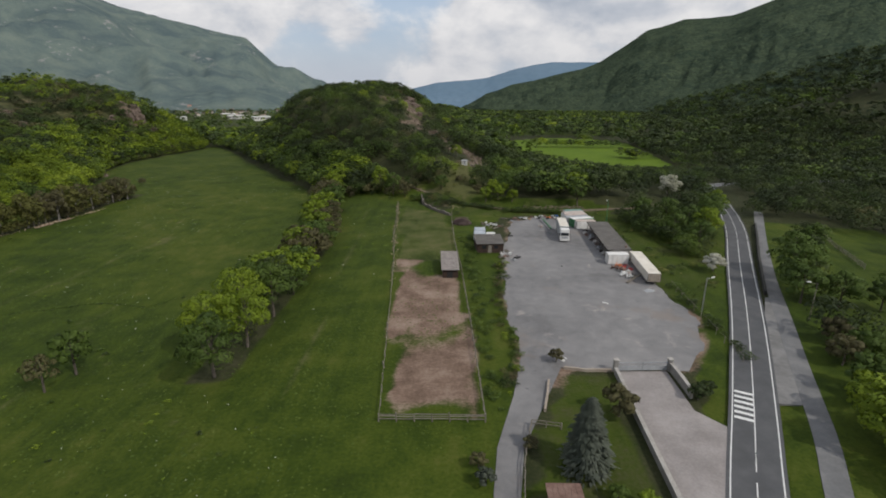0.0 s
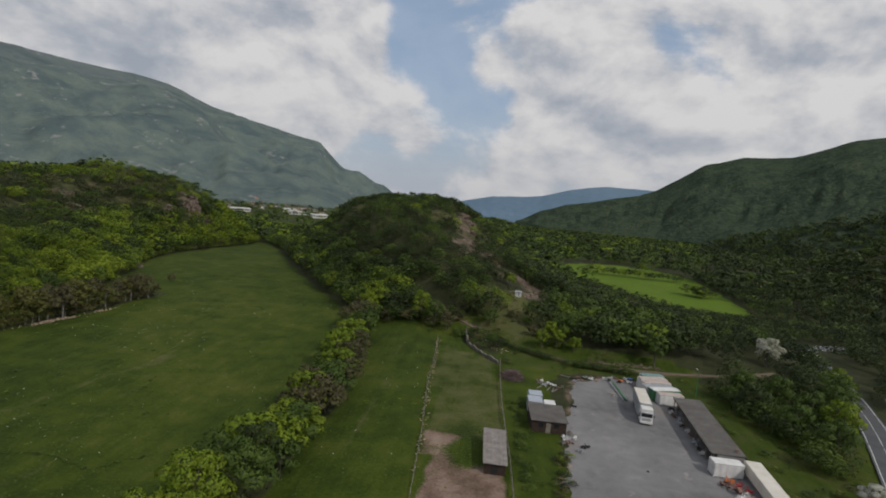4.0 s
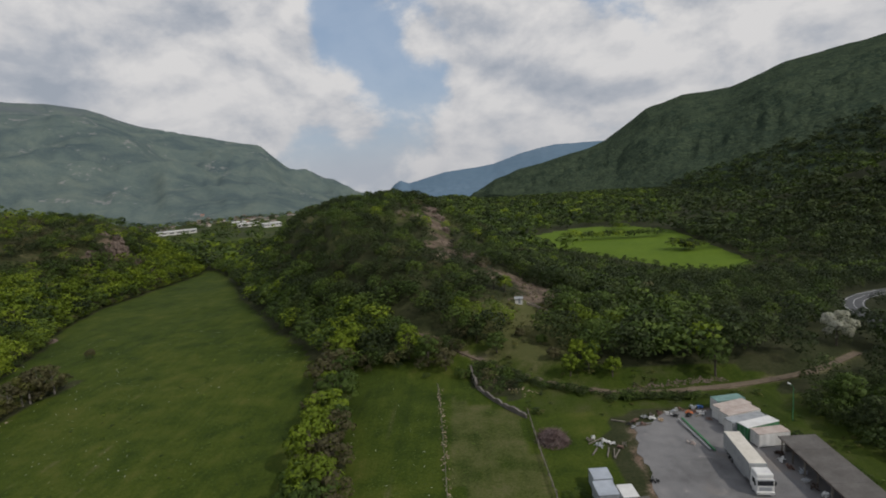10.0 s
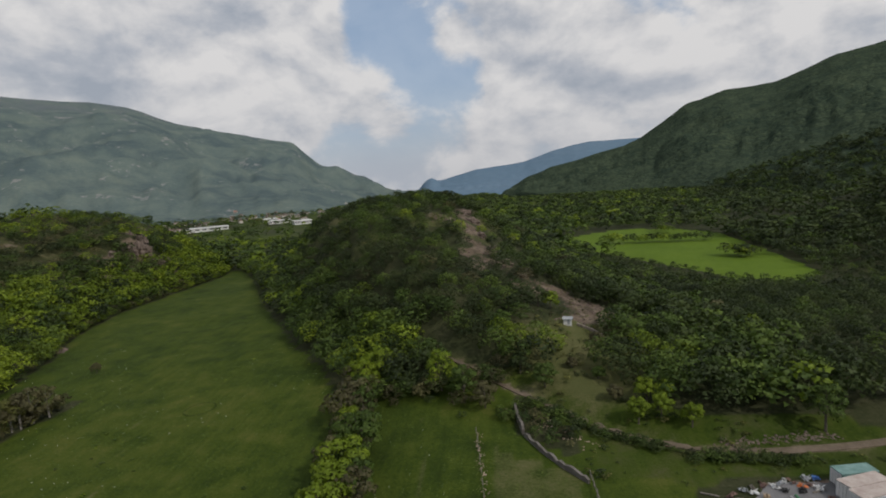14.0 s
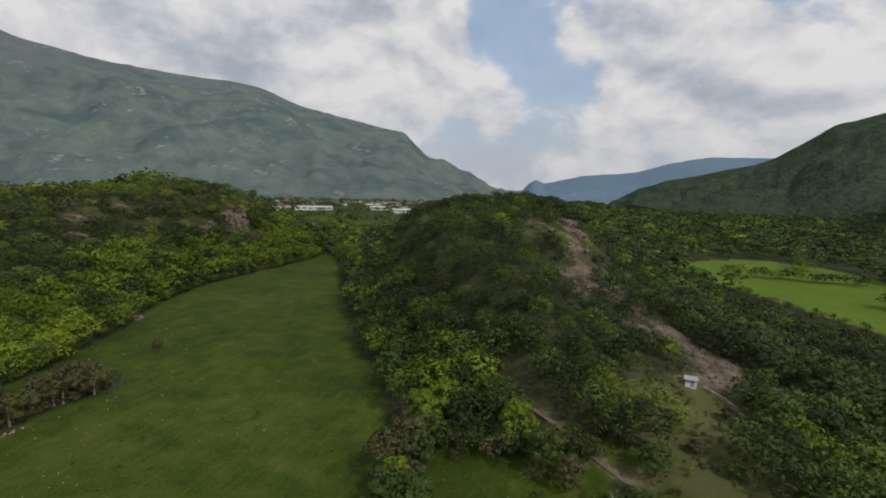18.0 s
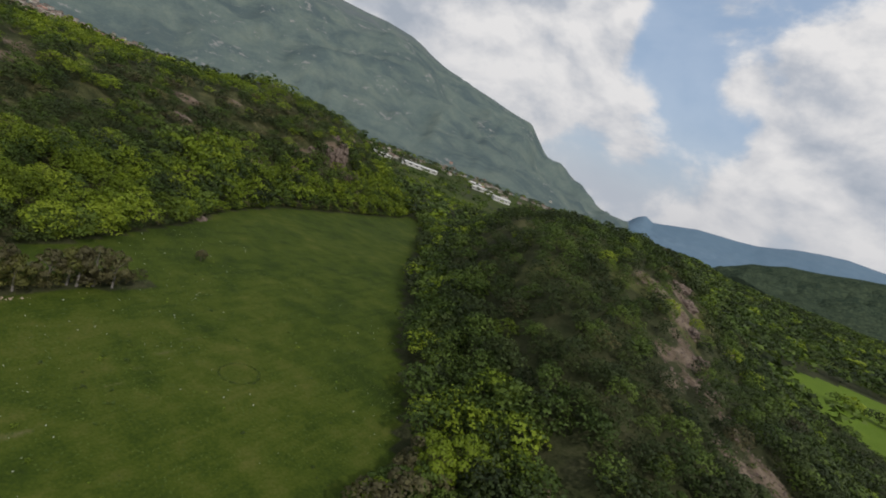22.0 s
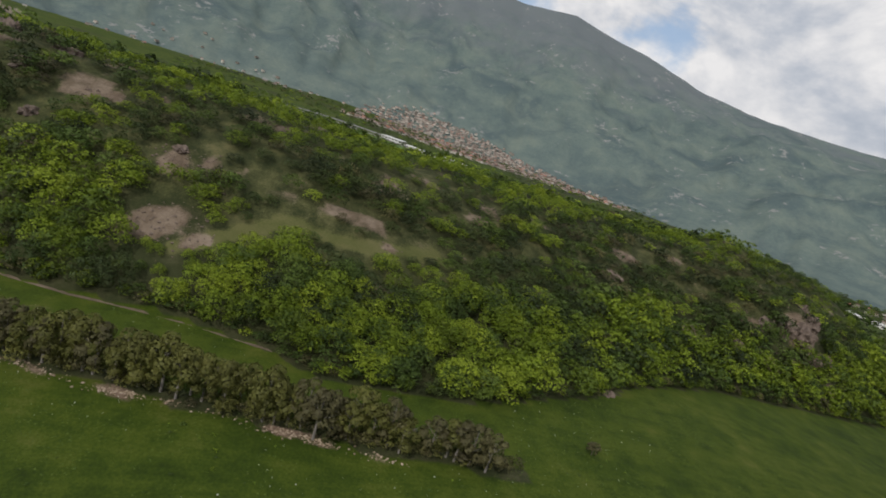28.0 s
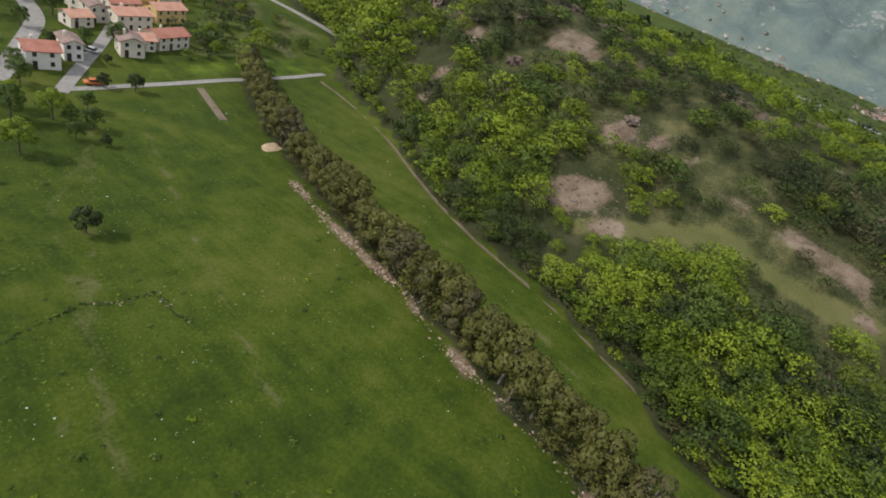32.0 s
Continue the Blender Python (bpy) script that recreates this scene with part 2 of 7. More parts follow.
# ---- materials ----
def material(name, tones, scale=1.0, rough=0.85, bump=0.3, fine=6.0, metal=0.0, spec=0.3, island=0.0, obj=0.0, translucent=0.0):
    """A surface with two scales of tone: tones is a list of three colours from dark to light."""
    m = bpy.data.materials.new(name)
    m.use_nodes = True
    n = Nodes(m.node_tree)
    where = n.add("ShaderNodeNewGeometry").outputs["Position"]
    large, small = n.noise(where, scale, 3.0), n.noise(where, scale * fine, 5.0, 0.65)
    fac = n.math("ADD", n.math("MULTIPLY", large, 0.6), n.math("MULTIPLY", small, 0.4))
    if island:
        r = n.add("ShaderNodeNewGeometry").outputs["Random Per Island"]
        fac = n.math("ADD", fac, n.math("MULTIPLY", n.math("SUBTRACT", r, 0.5), island))
    if obj:
        r = n.add("ShaderNodeObjectInfo").outputs["Random"]
        fac = n.math("ADD", fac, n.math("MULTIPLY", n.math("SUBTRACT", r, 0.5), obj))
    if translucent:
        fac = n.math("ADD", fac, n.add("ShaderNodeAttribute", {"attribute_name": "tint"}).outputs["Fac"])
    col = n.ramp(fac, [(0.28, tones[0]), (0.5, tones[1]), (0.72, tones[2])])
    bs = n.add("ShaderNodeBsdfPrincipled", None, Base_Color=col, Roughness=rough, Metallic=metal)
    bs.inputs["Specular IOR Level"].default_value = spec
    if bump:
        bs_n = n.add("ShaderNodeBump", None, Strength=bump, Distance=0.15, Height=small)
        n.put(bs, "Normal", bs_n.outputs[0])
    out = n.add("ShaderNodeOutputMaterial")
    if translucent:
        tr = n.add("ShaderNodeBsdfTranslucent", None, Color=col)
        mx = n.add("ShaderNodeMixShader", None, Fac=translucent)
        m.node_tree.links.new(bs.outputs[0], mx.inputs[1])
        m.node_tree.links.new(tr.outputs[0], mx.inputs[2])
        m.node_tree.links.new(mx.outputs[0], out.inputs[0])
    else:
        m.node_tree.links.new(bs.outputs[0], out.inputs[0])
    return m


def leaf(name, tones):
    return material(name, tones, 0.11, 0.65, 0.0, 12.0, 0.0, 0.25, island=0.16, translucent=0.24)


LEAVES = [
    leaf("leaf_fresh", [(0.071, 0.102, 0.007), (0.130, 0.186, 0.011), (0.214, 0.274, 0.020)]),
    leaf("leaf_mid", [(0.029, 0.050, 0.009), (0.057, 0.093, 0.014), (0.102, 0.148, 0.024)]),
    leaf("leaf_dark", [(0.018, 0.029, 0.008), (0.034, 0.051, 0.013), (0.062, 0.086, 0.021)]),
    leaf("leaf_brown", [(0.046, 0.041, 0.020), (0.082, 0.075, 0.032), (0.132, 0.124, 0.048)]),
    leaf("leaf_pale", [(0.24, 0.24, 0.16), (0.40, 0.40, 0.32), (0.58, 0.56, 0.50)]),
    leaf("leaf_blue", [(0.040, 0.050, 0.037), (0.072, 0.084, 0.062), (0.118, 0.130, 0.100)]),
    leaf("leaf_olive", [(0.050, 0.052, 0.012), (0.094, 0.096, 0.022), (0.150, 0.150, 0.036)]),
]
BARK = material("bark", [(0.05, 0.04, 0.03), (0.09, 0.075, 0.06), (0.15, 0.13, 0.11)], 3.0)
ASPHALT = material("asphalt", [(0.055, 0.056, 0.058), (0.075, 0.076, 0.079), (0.100, 0.100, 0.103)], 0.35, 0.8, 0.1, 30.0)
def yard_material():
    m = bpy.data.materials.new("dusty_gravel")
    m.use_nodes = True
    n = Nodes(m.node_tree)
    where = n.add("ShaderNodeNewGeometry").outputs["Position"]
    big, mid, fine = n.noise(where, 0.045, 3.0, 0.6), n.noise(where, 0.35, 5.0, 0.6, 0.4), n.noise(where, 6.0, 4.0, 0.7)
    col = n.ramp(n.math("ADD", n.math("ADD", n.math("MULTIPLY", big, 0.5), n.math("MULTIPLY", mid, 0.33)), n.math("MULTIPLY", fine, 0.17)), [(0.34, (0.098, 0.094, 0.094)), (0.46, (0.150, 0.146, 0.146)), (0.56, (0.192, 0.186, 0.184)), (0.70, (0.270, 0.256, 0.246))])
    # pale dust and brown soil in drifts, oil spots
    dust = n.add("ShaderNodeMapRange", {"interpolation_type": "SMOOTHSTEP"}, i0=n.noise(where, 0.16, 6.0, 0.66, 0.6), i1=0.60, i2=0.70, i3=0.0, i4=0.6).outputs[0]
    col = n.mix(dust, col, (0.33, 0.30, 0.275))
    soil = n.add("ShaderNodeMapRange", {"interpolation_type": "SMOOTHSTEP"}, i0=n.noise(n.add("ShaderNodeVectorMath", {"operation": "ADD"}, i0=where, i1=(91.0, 17.0, 0.0)).outputs[0], 0.07, 6.0, 0.62), i1=0.56, i2=0.68, i3=0.0, i4=0.55).outputs[0]
    col = n.mix(soil, col, (0.19, 0.155, 0.13))
    oil = n.add("ShaderNodeMapRange", {"interpolation_type": "SMOOTHSTEP"}, i0=n.noise(n.add("ShaderNodeVectorMath", {"operation": "ADD"}, i0=where, i1=(-40.0, 63.0, 0.0)).outputs[0], 0.5, 3.0, 0.5), i1=0.70, i2=0.76, i3=0.0, i4=0.5).outputs[0]
    col = n.mix(oil, col, (0.06, 0.058, 0.058))
    bs = n.add("ShaderNodeBsdfPrincipled", None, Base_Color=col, Roughness=0.95)
    n.put(bs, "Normal", n.add("ShaderNodeBump", None, Strength=0.35, Distance=0.1, Height=fine).outputs[0])
    out = n.add("ShaderNodeOutputMaterial")
    m.node_tree.links.new(bs.outputs[0], out.inputs[0])
    return m


GRAVEL = material("gravel", [(0.085, 0.082, 0.08), (0.16, 0.156, 0.152), (0.235, 0.23, 0.225)], 0.11, 0.95, 0.4, 9.0)
CONCRETE = material("concrete", [(0.15, 0.14, 0.13), (0.215, 0.205, 0.19), (0.29, 0.28, 0.26)], 0.8, 0.9, 0.2, 8.0)
DIRT = material("dirt", [(0.075, 0.056, 0.037), (0.130, 0.100, 0.070), (0.200, 0.155, 0.115)], 0.25, 0.95, 0.5, 9.0)
PAINT_WHITE = material("road_paint", [(0.45, 0.45, 0.44), (0.62, 0.62, 0.60), (0.75, 0.75, 0.73)], 1.5, 0.7, 0.0)
ROCK = material("rock", [(0.066, 0.048, 0.038), (0.130, 0.098, 0.079), (0.225, 0.178, 0.148)], 0.6, 0.9, 0.8, 6.0)


def ground_material():
    m = bpy.data.materials.new("meadow_and_woodland_floor")
    m.use_nodes = True
    n = Nodes(m.node_tree)
    where = n.add("ShaderNodeNewGeometry").outputs["Position"]
    big, mid, fine = n.noise(where, 0.018, 4.0), n.noise(where, 0.16, 5.0, 0.6), n.noise(where, 1.9, 5.0, 0.7)
    fac = n.math("ADD", n.math("ADD", n.math("MULTIPLY", big, 0.36), n.math("MULTIPLY", mid, 0.34)), n.math("MULTIPLY", fine, 0.30))
    streak = n.noise(n.add("ShaderNodeVectorMath", {"operation": "MULTIPLY"}, i0=where, i1=(0.55, 0.06, 0.0)).outputs[0], 1.0, 4.0, 0.6)
    tone = n.math("ADD", fac, n.math("MULTIPLY", n.math("SUBTRACT", streak, 0.5), 0.16))
    grass = n.ramp(tone, [(0.37, (0.017, 0.029, 0.003)), (0.46, (0.030, 0.049, 0.004)), (0.53, (0.047, 0.067, 0.006)), (0.63, (0.082, 0.089, 0.017))])
    floor = n.ramp(n.math("ADD", n.math("MULTIPLY", mid, 0.5), n.math("MULTIPLY", fine, 0.5)), [(0.36, (0.018, 0.024, 0.008)), (0.5, (0.032, 0.037, 0.014)), (0.64, (0.056, 0.055, 0.027))])
    earth = n.math("ADD", n.math("MULTIPLY", mid, 0.68), n.math("MULTIPLY", fine, 0.32))
    bare = n.ramp(earth, [(0.34, (0.070, 0.050, 0.034)), (0.5, (0.130, 0.098, 0.070)), (0.66, (0.205, 0.162, 0.124))])
    trodden = n.ramp(earth, [(0.36, (0.078, 0.051, 0.036)), (0.5, (0.170, 0.116, 0.086)), (0.64, (0.262, 0.196, 0.154))])
    bare = n.mix(n.add("ShaderNodeAttribute", {"attribute_name": "dust"}).outputs["Fac"], bare, trodden)
    dry = n.ramp(fac, [(0.36, (0.046, 0.056, 0.015)), (0.5, (0.079, 0.083, 0.028)), (0.66, (0.119, 0.109, 0.050))])
    bright = n.ramp(fac, [(0.36, (0.066, 0.112, 0.008)), (0.5, (0.086, 0.138, 0.010)), (0.66, (0.112, 0.162, 0.014))])
    col = grass
    for key, over in (("wood", floor), ("dry", dry), ("bright", bright), ("bare", bare)):
        a = n.add("ShaderNodeAttribute", {"attribute_name": key}).outputs["Fac"]
        edge = n.add("ShaderNodeMapRange", {"interpolation_type": "SMOOTHSTEP"}, i0=n.math("ADD", a, n.math("MULTIPLY", n.math("SUBTRACT", n.math("ADD", n.math("MULTIPLY", mid, 0.6), n.math("MULTIPLY", fine, 0.4)), 0.5), 0.9)), i1=0.35, i2=0.65, i3=0.0, i4=1.0).outputs[0]
        col = n.mix(edge, col, over)
    bs = n.add("ShaderNodeBsdfPrincipled", None, Base_Color=col, Roughness=0.95)
    bs.inputs["Specular IOR Level"].default_value = 0.15
    n.put(bs, "Normal", n.add("ShaderNodeBump", None, Strength=0.55, Distance=0.25, Height=fine).outputs[0])
    out = n.add("ShaderNodeOutputMaterial")
    m.node_tree.links.new(bs.outputs[0], out.inputs[0])
    return m


def mountain_material(name, lo, mid_c, hi, rock, scale=0.012, rocky=0.62, woods_and_shade=None, crowns=0.0, summit=None):
    m = bpy.data.materials.new(name)
    m.use_nodes = True
    n = Nodes(m.node_tree)
    where = n.add("ShaderNodeNewGeometry").outputs["Position"]
    big, fine = n.noise(where, scale * 0.3, 4.0), n.noise(where, scale * 3.5, 6.0, 0.7)
    fac = n.math("ADD", n.math("MULTIPLY", big, 0.55), n.math("MULTIPLY", fine, 0.45))
    col = n.ramp(fac, [(0.39, lo), (0.5, mid_c), (0.61, hi)])
    if woods_and_shade:
        # patches of woods and painted-in cloud shade that run up and down the slope
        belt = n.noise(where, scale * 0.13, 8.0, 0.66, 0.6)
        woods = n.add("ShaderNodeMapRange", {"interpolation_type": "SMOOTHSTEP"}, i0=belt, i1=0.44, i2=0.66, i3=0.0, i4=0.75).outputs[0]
        col = n.mix(woods, col, woods_and_shade)
    height = fine
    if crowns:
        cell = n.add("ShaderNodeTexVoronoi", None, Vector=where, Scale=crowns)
        # painted shade between crowns: the colour falls to lo towards the cell rims
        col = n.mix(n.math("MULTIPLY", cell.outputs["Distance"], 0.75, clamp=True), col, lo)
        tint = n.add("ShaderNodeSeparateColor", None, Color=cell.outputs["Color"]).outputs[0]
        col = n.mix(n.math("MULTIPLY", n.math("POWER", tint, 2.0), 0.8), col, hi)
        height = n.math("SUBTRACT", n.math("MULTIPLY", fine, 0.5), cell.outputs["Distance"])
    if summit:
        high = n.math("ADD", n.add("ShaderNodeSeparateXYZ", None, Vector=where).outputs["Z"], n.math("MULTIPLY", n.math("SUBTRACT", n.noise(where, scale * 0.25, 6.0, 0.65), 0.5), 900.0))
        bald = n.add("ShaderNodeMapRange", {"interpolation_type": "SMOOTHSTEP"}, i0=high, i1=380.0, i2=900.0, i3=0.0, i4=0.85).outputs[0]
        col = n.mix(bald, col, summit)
    crag = n.math("MULTIPLY", n.noise(where, scale, 6.0, 0.68), n.math("ADD", 0.55, n.math("MULTIPLY", n.noise(where, scale * 0.2, 2.0), 0.9)))
    mask = n.add("ShaderNodeMapRange", {"interpolation_type": "SMOOTHSTEP"}, i0=crag, i1=rocky, i2=rocky + 0.1, i3=0.0, i4=0.8).outputs[0]
    col = n.mix(mask, col, rock)
    bs = n.add("ShaderNodeBsdfPrincipled", None, Base_Color=col, Roughness=1.0)
    bs.inputs["Specular IOR Level"].default_value = 0.0
    n.put(bs, "Normal", n.add("ShaderNodeBump", None, Strength=0.6 if crowns else 0.3, Distance=9.0 if crowns else 14.0, Height=height).outputs[0])
    out = n.add("ShaderNodeOutputMaterial")
    m.node_tree.links.new(bs.outputs[0], out.inputs[0])
    return m


# ---- mesh helpers ----
def raw_mesh(name, verts, faces, mats, index=None, shade=False):
    """A mesh from arrays of equal-sided faces."""
    verts, faces = np.asarray(verts, np.float32), np.asarray(faces, np.int32)
    me = bpy.data.meshes.new(name)
    me.vertices.add(len(verts))
    me.vertices.foreach_set("co", verts.ravel())
    k = faces.shape[1]
    me.loops.add(faces.size)
    me.loops.foreach_set("vertex_index", faces.ravel())
    me.polygons.add(len(faces))
    me.polygons.foreach_set("loop_start", np.arange(0, faces.size, k, dtype=np.int32))
    for m in mats:
        me.materials.append(m)
    if index is not None:
        me.polygons.foreach_set("material_index", np.asarray(index, np.int32))
    me.polygons.foreach_set("use_smooth", np.full(len(faces), shade, bool))
    me.update(calc_edges=True)
    return me


def grid_faces(nx, ny):
    i = np.arange(nx - 1)[:, None] * ny + np.arange(ny - 1)[None]
    return np.stack([i, i + ny, i + ny + 1, i + 1], -1).reshape(-1, 4)


def part(name, bm, mat, parent, label=""):
    me = bpy.data.meshes.new(name)
    bm.to_mesh(me)
    bm.free()
    me.materials.append(mat)
    ob = new(name, me)
    ob.parent = parent
    if label:
        ob["label"] = label
    return ob


def thing(name, x, y, z, turn=0.0):
    ob = new(name)
    ob.matrix_world = pose(x, y, z, 0, 0, turn)
    return ob


def box(bm, x0, x1, y0, y1, z0, z1, bevel=0.0):
    r = bmesh.ops.create_cube(bm, size=1.0, matrix=Matrix.LocRotScale(((x0 + x1) / 2, (y0 + y1) / 2, (z0 + z1) / 2), None, (x1 - x0, y1 - y0, z1 - z0)))
    if bevel:
        es = list({e for v in r["verts"] for e in v.link_edges})
        bmesh.ops.bevel(bm, geom=es, offset=bevel, segments=1, affect="EDGES")
    return bm


def boxes(*dims, bevel=0.0):
    bm = bmesh.new()
    for d in dims:
        box(bm, *d, bevel=bevel)
    return bm


# ---- ground sheet ----
def axis(lo, hi, step, far, growth=1.07):
    mid = list(np.arange(lo, hi + 0.1, step))
    for end, sign in ((hi, 1), (lo, -1)):
        v, s = end, step
        while abs(v) < far:
            s *= growth
            v += sign * s
            mid.append(v)
    return np.array(sorted(mid))


def build_ground():
    xs, ys = axis(-330, 200, 2.6, 4700), axis(10, 480, 2.6, 4700)
    X, Y = np.meshgrid(xs, ys, indexing="ij")
    x, y = X.ravel(), Y.ravel()
    z = ground(x, y)
    sunk = inside(YARD, x, y) & (off_line(YARD + YARD[:1], x, y) > 2.9)
    z = np.where(sunk, z - 0.25, z)
    z = np.where(off_line(ROAD, x, y) < 4.2, z - 0.3, z)
    me = raw_mesh("ground", np.stack([x, y, z], -1), grid_faces(len(xs), len(ys)), [ground_material()], shade=True)
    wood, dry, bright, bare = zones(x, y)
    pad = inside([(-9, 54), (8, 54), (7, 122), (-13, 123)], x, y)
    dust = np.where(pad | (off_line(RUBBLE, x, y) < 4) | (off_line(YARD + YARD[:1], x, y) < 5), 1.0, 0.0)
    for key, v in (("wood", wood), ("dry", dry), ("bright", bright), ("bare", bare), ("dust", dust)):
        me.attributes.new(key, "FLOAT", "POINT").data.foreach_set("value", np.asarray(v, np.float32))
    tagged(new("ground", me), "green spring meadows and rough wooded ground of the valley", "ground", kind="structure")


def meadow(x, y):
    """Open meadow between the two hills, and the fields to the south."""
    foot, edge = np.interp(y, WOOD_Y, WOOD_X), np.interp(y, EDGE_Y, EDGE_X)
    a = (x > foot + 0.5) & (x < edge) & (y < 480) & (y >= 200)
    b = (x > foot + 0.5) & (x < -8) & (y < 205)
    return (a | b) | inside([(-14, 50), (8, 50), (4, 170), (-16, 186)], x, y)


def scrub(x, y):
    """How far a place belongs to the open scrubby middle of the castle hill's slope."""
    d = np.interp(y, WOOD_Y, WOOD_X) - x
    return smooth(20, 32, d) * smooth(98, 80, d) * smooth(30, 60, y) * smooth(420, 370, y)


SCREE = [(-191.5, 121, 7.5, 12.5), (-186, 131, 5, 6), (-212, 117, 7, 9), (-214, 127, 5, 4), (-217, 55, 5, 4), (-219, 76, 4, 3), (-235, 185, 5, 6), (-243, 228, 5, 8), (-192, 187, 3, 4)]


def zones(x, y):
    """How far each point is wooded floor, dry grass, bright crop and painted sunlit grass, bare earth: 0 to 1."""
    east = x > np.interp(y, [p[1] for p in LANE], [p[0] for p in LANE])
    strip = ((y < 60) & (x < 9) & (x > np.interp(y, WOOD_Y, WOOD_X))) | inside([(36, 60), (34.8, 56), (36, 30), (50, 60), (60, 90), (47, 88), (40, 70)], x, y) | inside([(5, 40), (13, 60), (16, 165), (3, 168)], x, y) | inside([(45, 70), (58, 92), (92, 160), (75, 165), (47, 165), (48, 100)], x, y)
    open_land = meadow(x, y) | inside(BANK, x, y) | inside(FAR_FIELD, x, y) | strip | (east & (y < 165) & (x < 140))
    wood = np.where(open_land, 0.0, 1.0)
    wood = np.where(x < -430, 0.3 + 0.5 * fbm(x, y, 160), wood)
    wood = np.where((y > 680) & (x < 250), 0.42 + 0.5 * fbm(x, y, 130), wood)
    wood = np.where((y < 40) & (x > np.interp(y, WOOD_Y, WOOD_X)), 0.1, wood)
    wood = np.where(inside([(9.5, 42), (14, 58), (19, 69), (26.5, 68), (25.5, 40)], x, y), 0.45, wood)
    # darkened towards floor tone; on the verge this stands in for cloud shade
    wood = np.where(inside(BANK, x, y) | inside(VERGE, x, y), 0.42, wood)
    wood = np.where(off_line(HEDGE, x, y) < 4, 0.7, wood)
    wood = np.where(off_line(ROW, x, y) < 3, 0.7, wood)
    dry = np.clip(0.62 - 0.12 * off_line(TRAIL, x, y), 0, 1)
    dry = np.maximum(dry, np.clip(1.2 - np.hypot((x - 10) / 22, (y - 212) / 30) + 0.3 * fbm(x, y, 12, 3), 0, 0.75))
    dry = np.maximum(dry, 0.52 * inside([(-11.5, 118), (4.5, 118), (2, 168), (-15, 178)], x, y))
    crown = ((x + 53) / 80) ** 2 + ((y - 355) / 120) ** 2
    dry = np.maximum(dry, 0.44 * smooth(0.9, 0.4, crown) + 0.35 * fbm(x, y, 14, 2) * (crown < 0.9))
    dry = np.maximum(dry, (0.45 + 0.5 * fbm(x, y, 9, 2)) * inside([(-150, -6), (-190, 2), (-226, -2), (-240, -30), (-232, -64), (-190, -50), (-184, -20)], x, y))
    dry = np.maximum(dry, 0.30 * inside(BANK, x, y))
    bright = np.where(inside(FAR_FIELD, x, y), 1.0, 0.0)
    # sunlit grass beside the village: its sunlight is put into the colour
    bright = np.maximum(bright, 0.42 * inside([(-140, 16), (-215, 12), (-226, 3), (-195, -1), (-150, 6)], x, y))
    bare = np.clip(0.85 - 0.45 * off_line(TRAIL, x, y), 0, 1)
    pad = inside([(-6.4, 56.5), (6.3, 56.5), (4.6, 119), (-11.0, 121)], x, y)
    bare = np.where(pad, np.maximum(bare, np.clip(0.46 + 0.16 * smooth(58, 72, y) - 0.35 * smooth(108, 118, y) + 1.0 * fbm(x, y, 7, 3), 0, 0.95)), bare)
    ragged = 0.5 * fbm(x + 13, y, 8, 3)
    for bx, by, rx, ry in BARE:
        bare = np.maximum(bare, np.clip(1.08 - np.hypot((x - bx) / rx, (y - by) / ry) + ragged, 0, 1))
    fringe = off_line(YARD + YARD[:1], x, y)
    bare = np.maximum(bare, np.clip(0.95 - fringe / 3.2, 0, 1) * np.clip(0.55 + 0.8 * fbm(x + 7, y, 6, 2), 0, 1) * (y > 62))
    # open scrubby ground on the upper slopes of the castle hill
    up = np.clip((np.interp(y, WOOD_Y, WOOD_X) - x) / 110, 0, 1.2)
    patchy = smooth(0.42, 0.60, fbm(x + 71, y - 33, 15, 3)) * smooth(0.25, 0.5, up) * smooth(-330, -300, x) * smooth(520, 450, y) * smooth(-60, 0, y)
    bare = np.maximum(bare, 0.6 * patchy)
    upper = smooth(16, 34, np.interp(y, WOOD_Y, WOOD_X) - x) * (x > -345) * (y < 520) * (y > -70)
    dry = np.maximum(dry, 0.36 * upper + 0.08 * scrub(x, y))
    bare = np.maximum(bare, upper * np.clip(0.10 + 0.6 * fbm(x - 40, y + 9, 9, 3), 0, 0.36))
    dry = np.maximum(dry, np.clip(1.15 - off_line(TERRACE, x, y) / 3.6, 0, 0.9))
    dry = np.maximum(dry, np.clip(0.66 - np.min([off_line(line, x, y) for line in TRACKS], axis=0) / 3.0, 0, 0.50))
    dry = np.maximum(dry, 0.44 * smooth(-0.1, 0.2, fbm(x + 71, y - 33, 21, 3)) * smooth(0.3, 0.5, up) * (up < 1.2) * (x > -340) * (y < 520))
    bare = np.maximum(bare, np.clip(1.1 - off_line(RUBBLE, x, y) / 2.6, 0, 1) * np.clip(0.72 + 0.9 * fbm(x, y, 6, 2), 0, 1))
    return wood, dry, bright, bare


VERGE = [(46, 92), (52, 92), (64, 112), (80, 142), (92, 166), (75, 172), (50, 168), (44, 160), (48, 125)]
BANK = [(2, 166), (16, 163), (50, 165), (62, 177), (48, 184), (28, 183), (14, 190), (2, 200), (-8, 206), (-14, 206), (-6, 194), (0, 184)]
TERRACE = [(-184, 128), (-191, 142), (-196, 152), (-195, 168), (-196, 184), (-201, 200)]
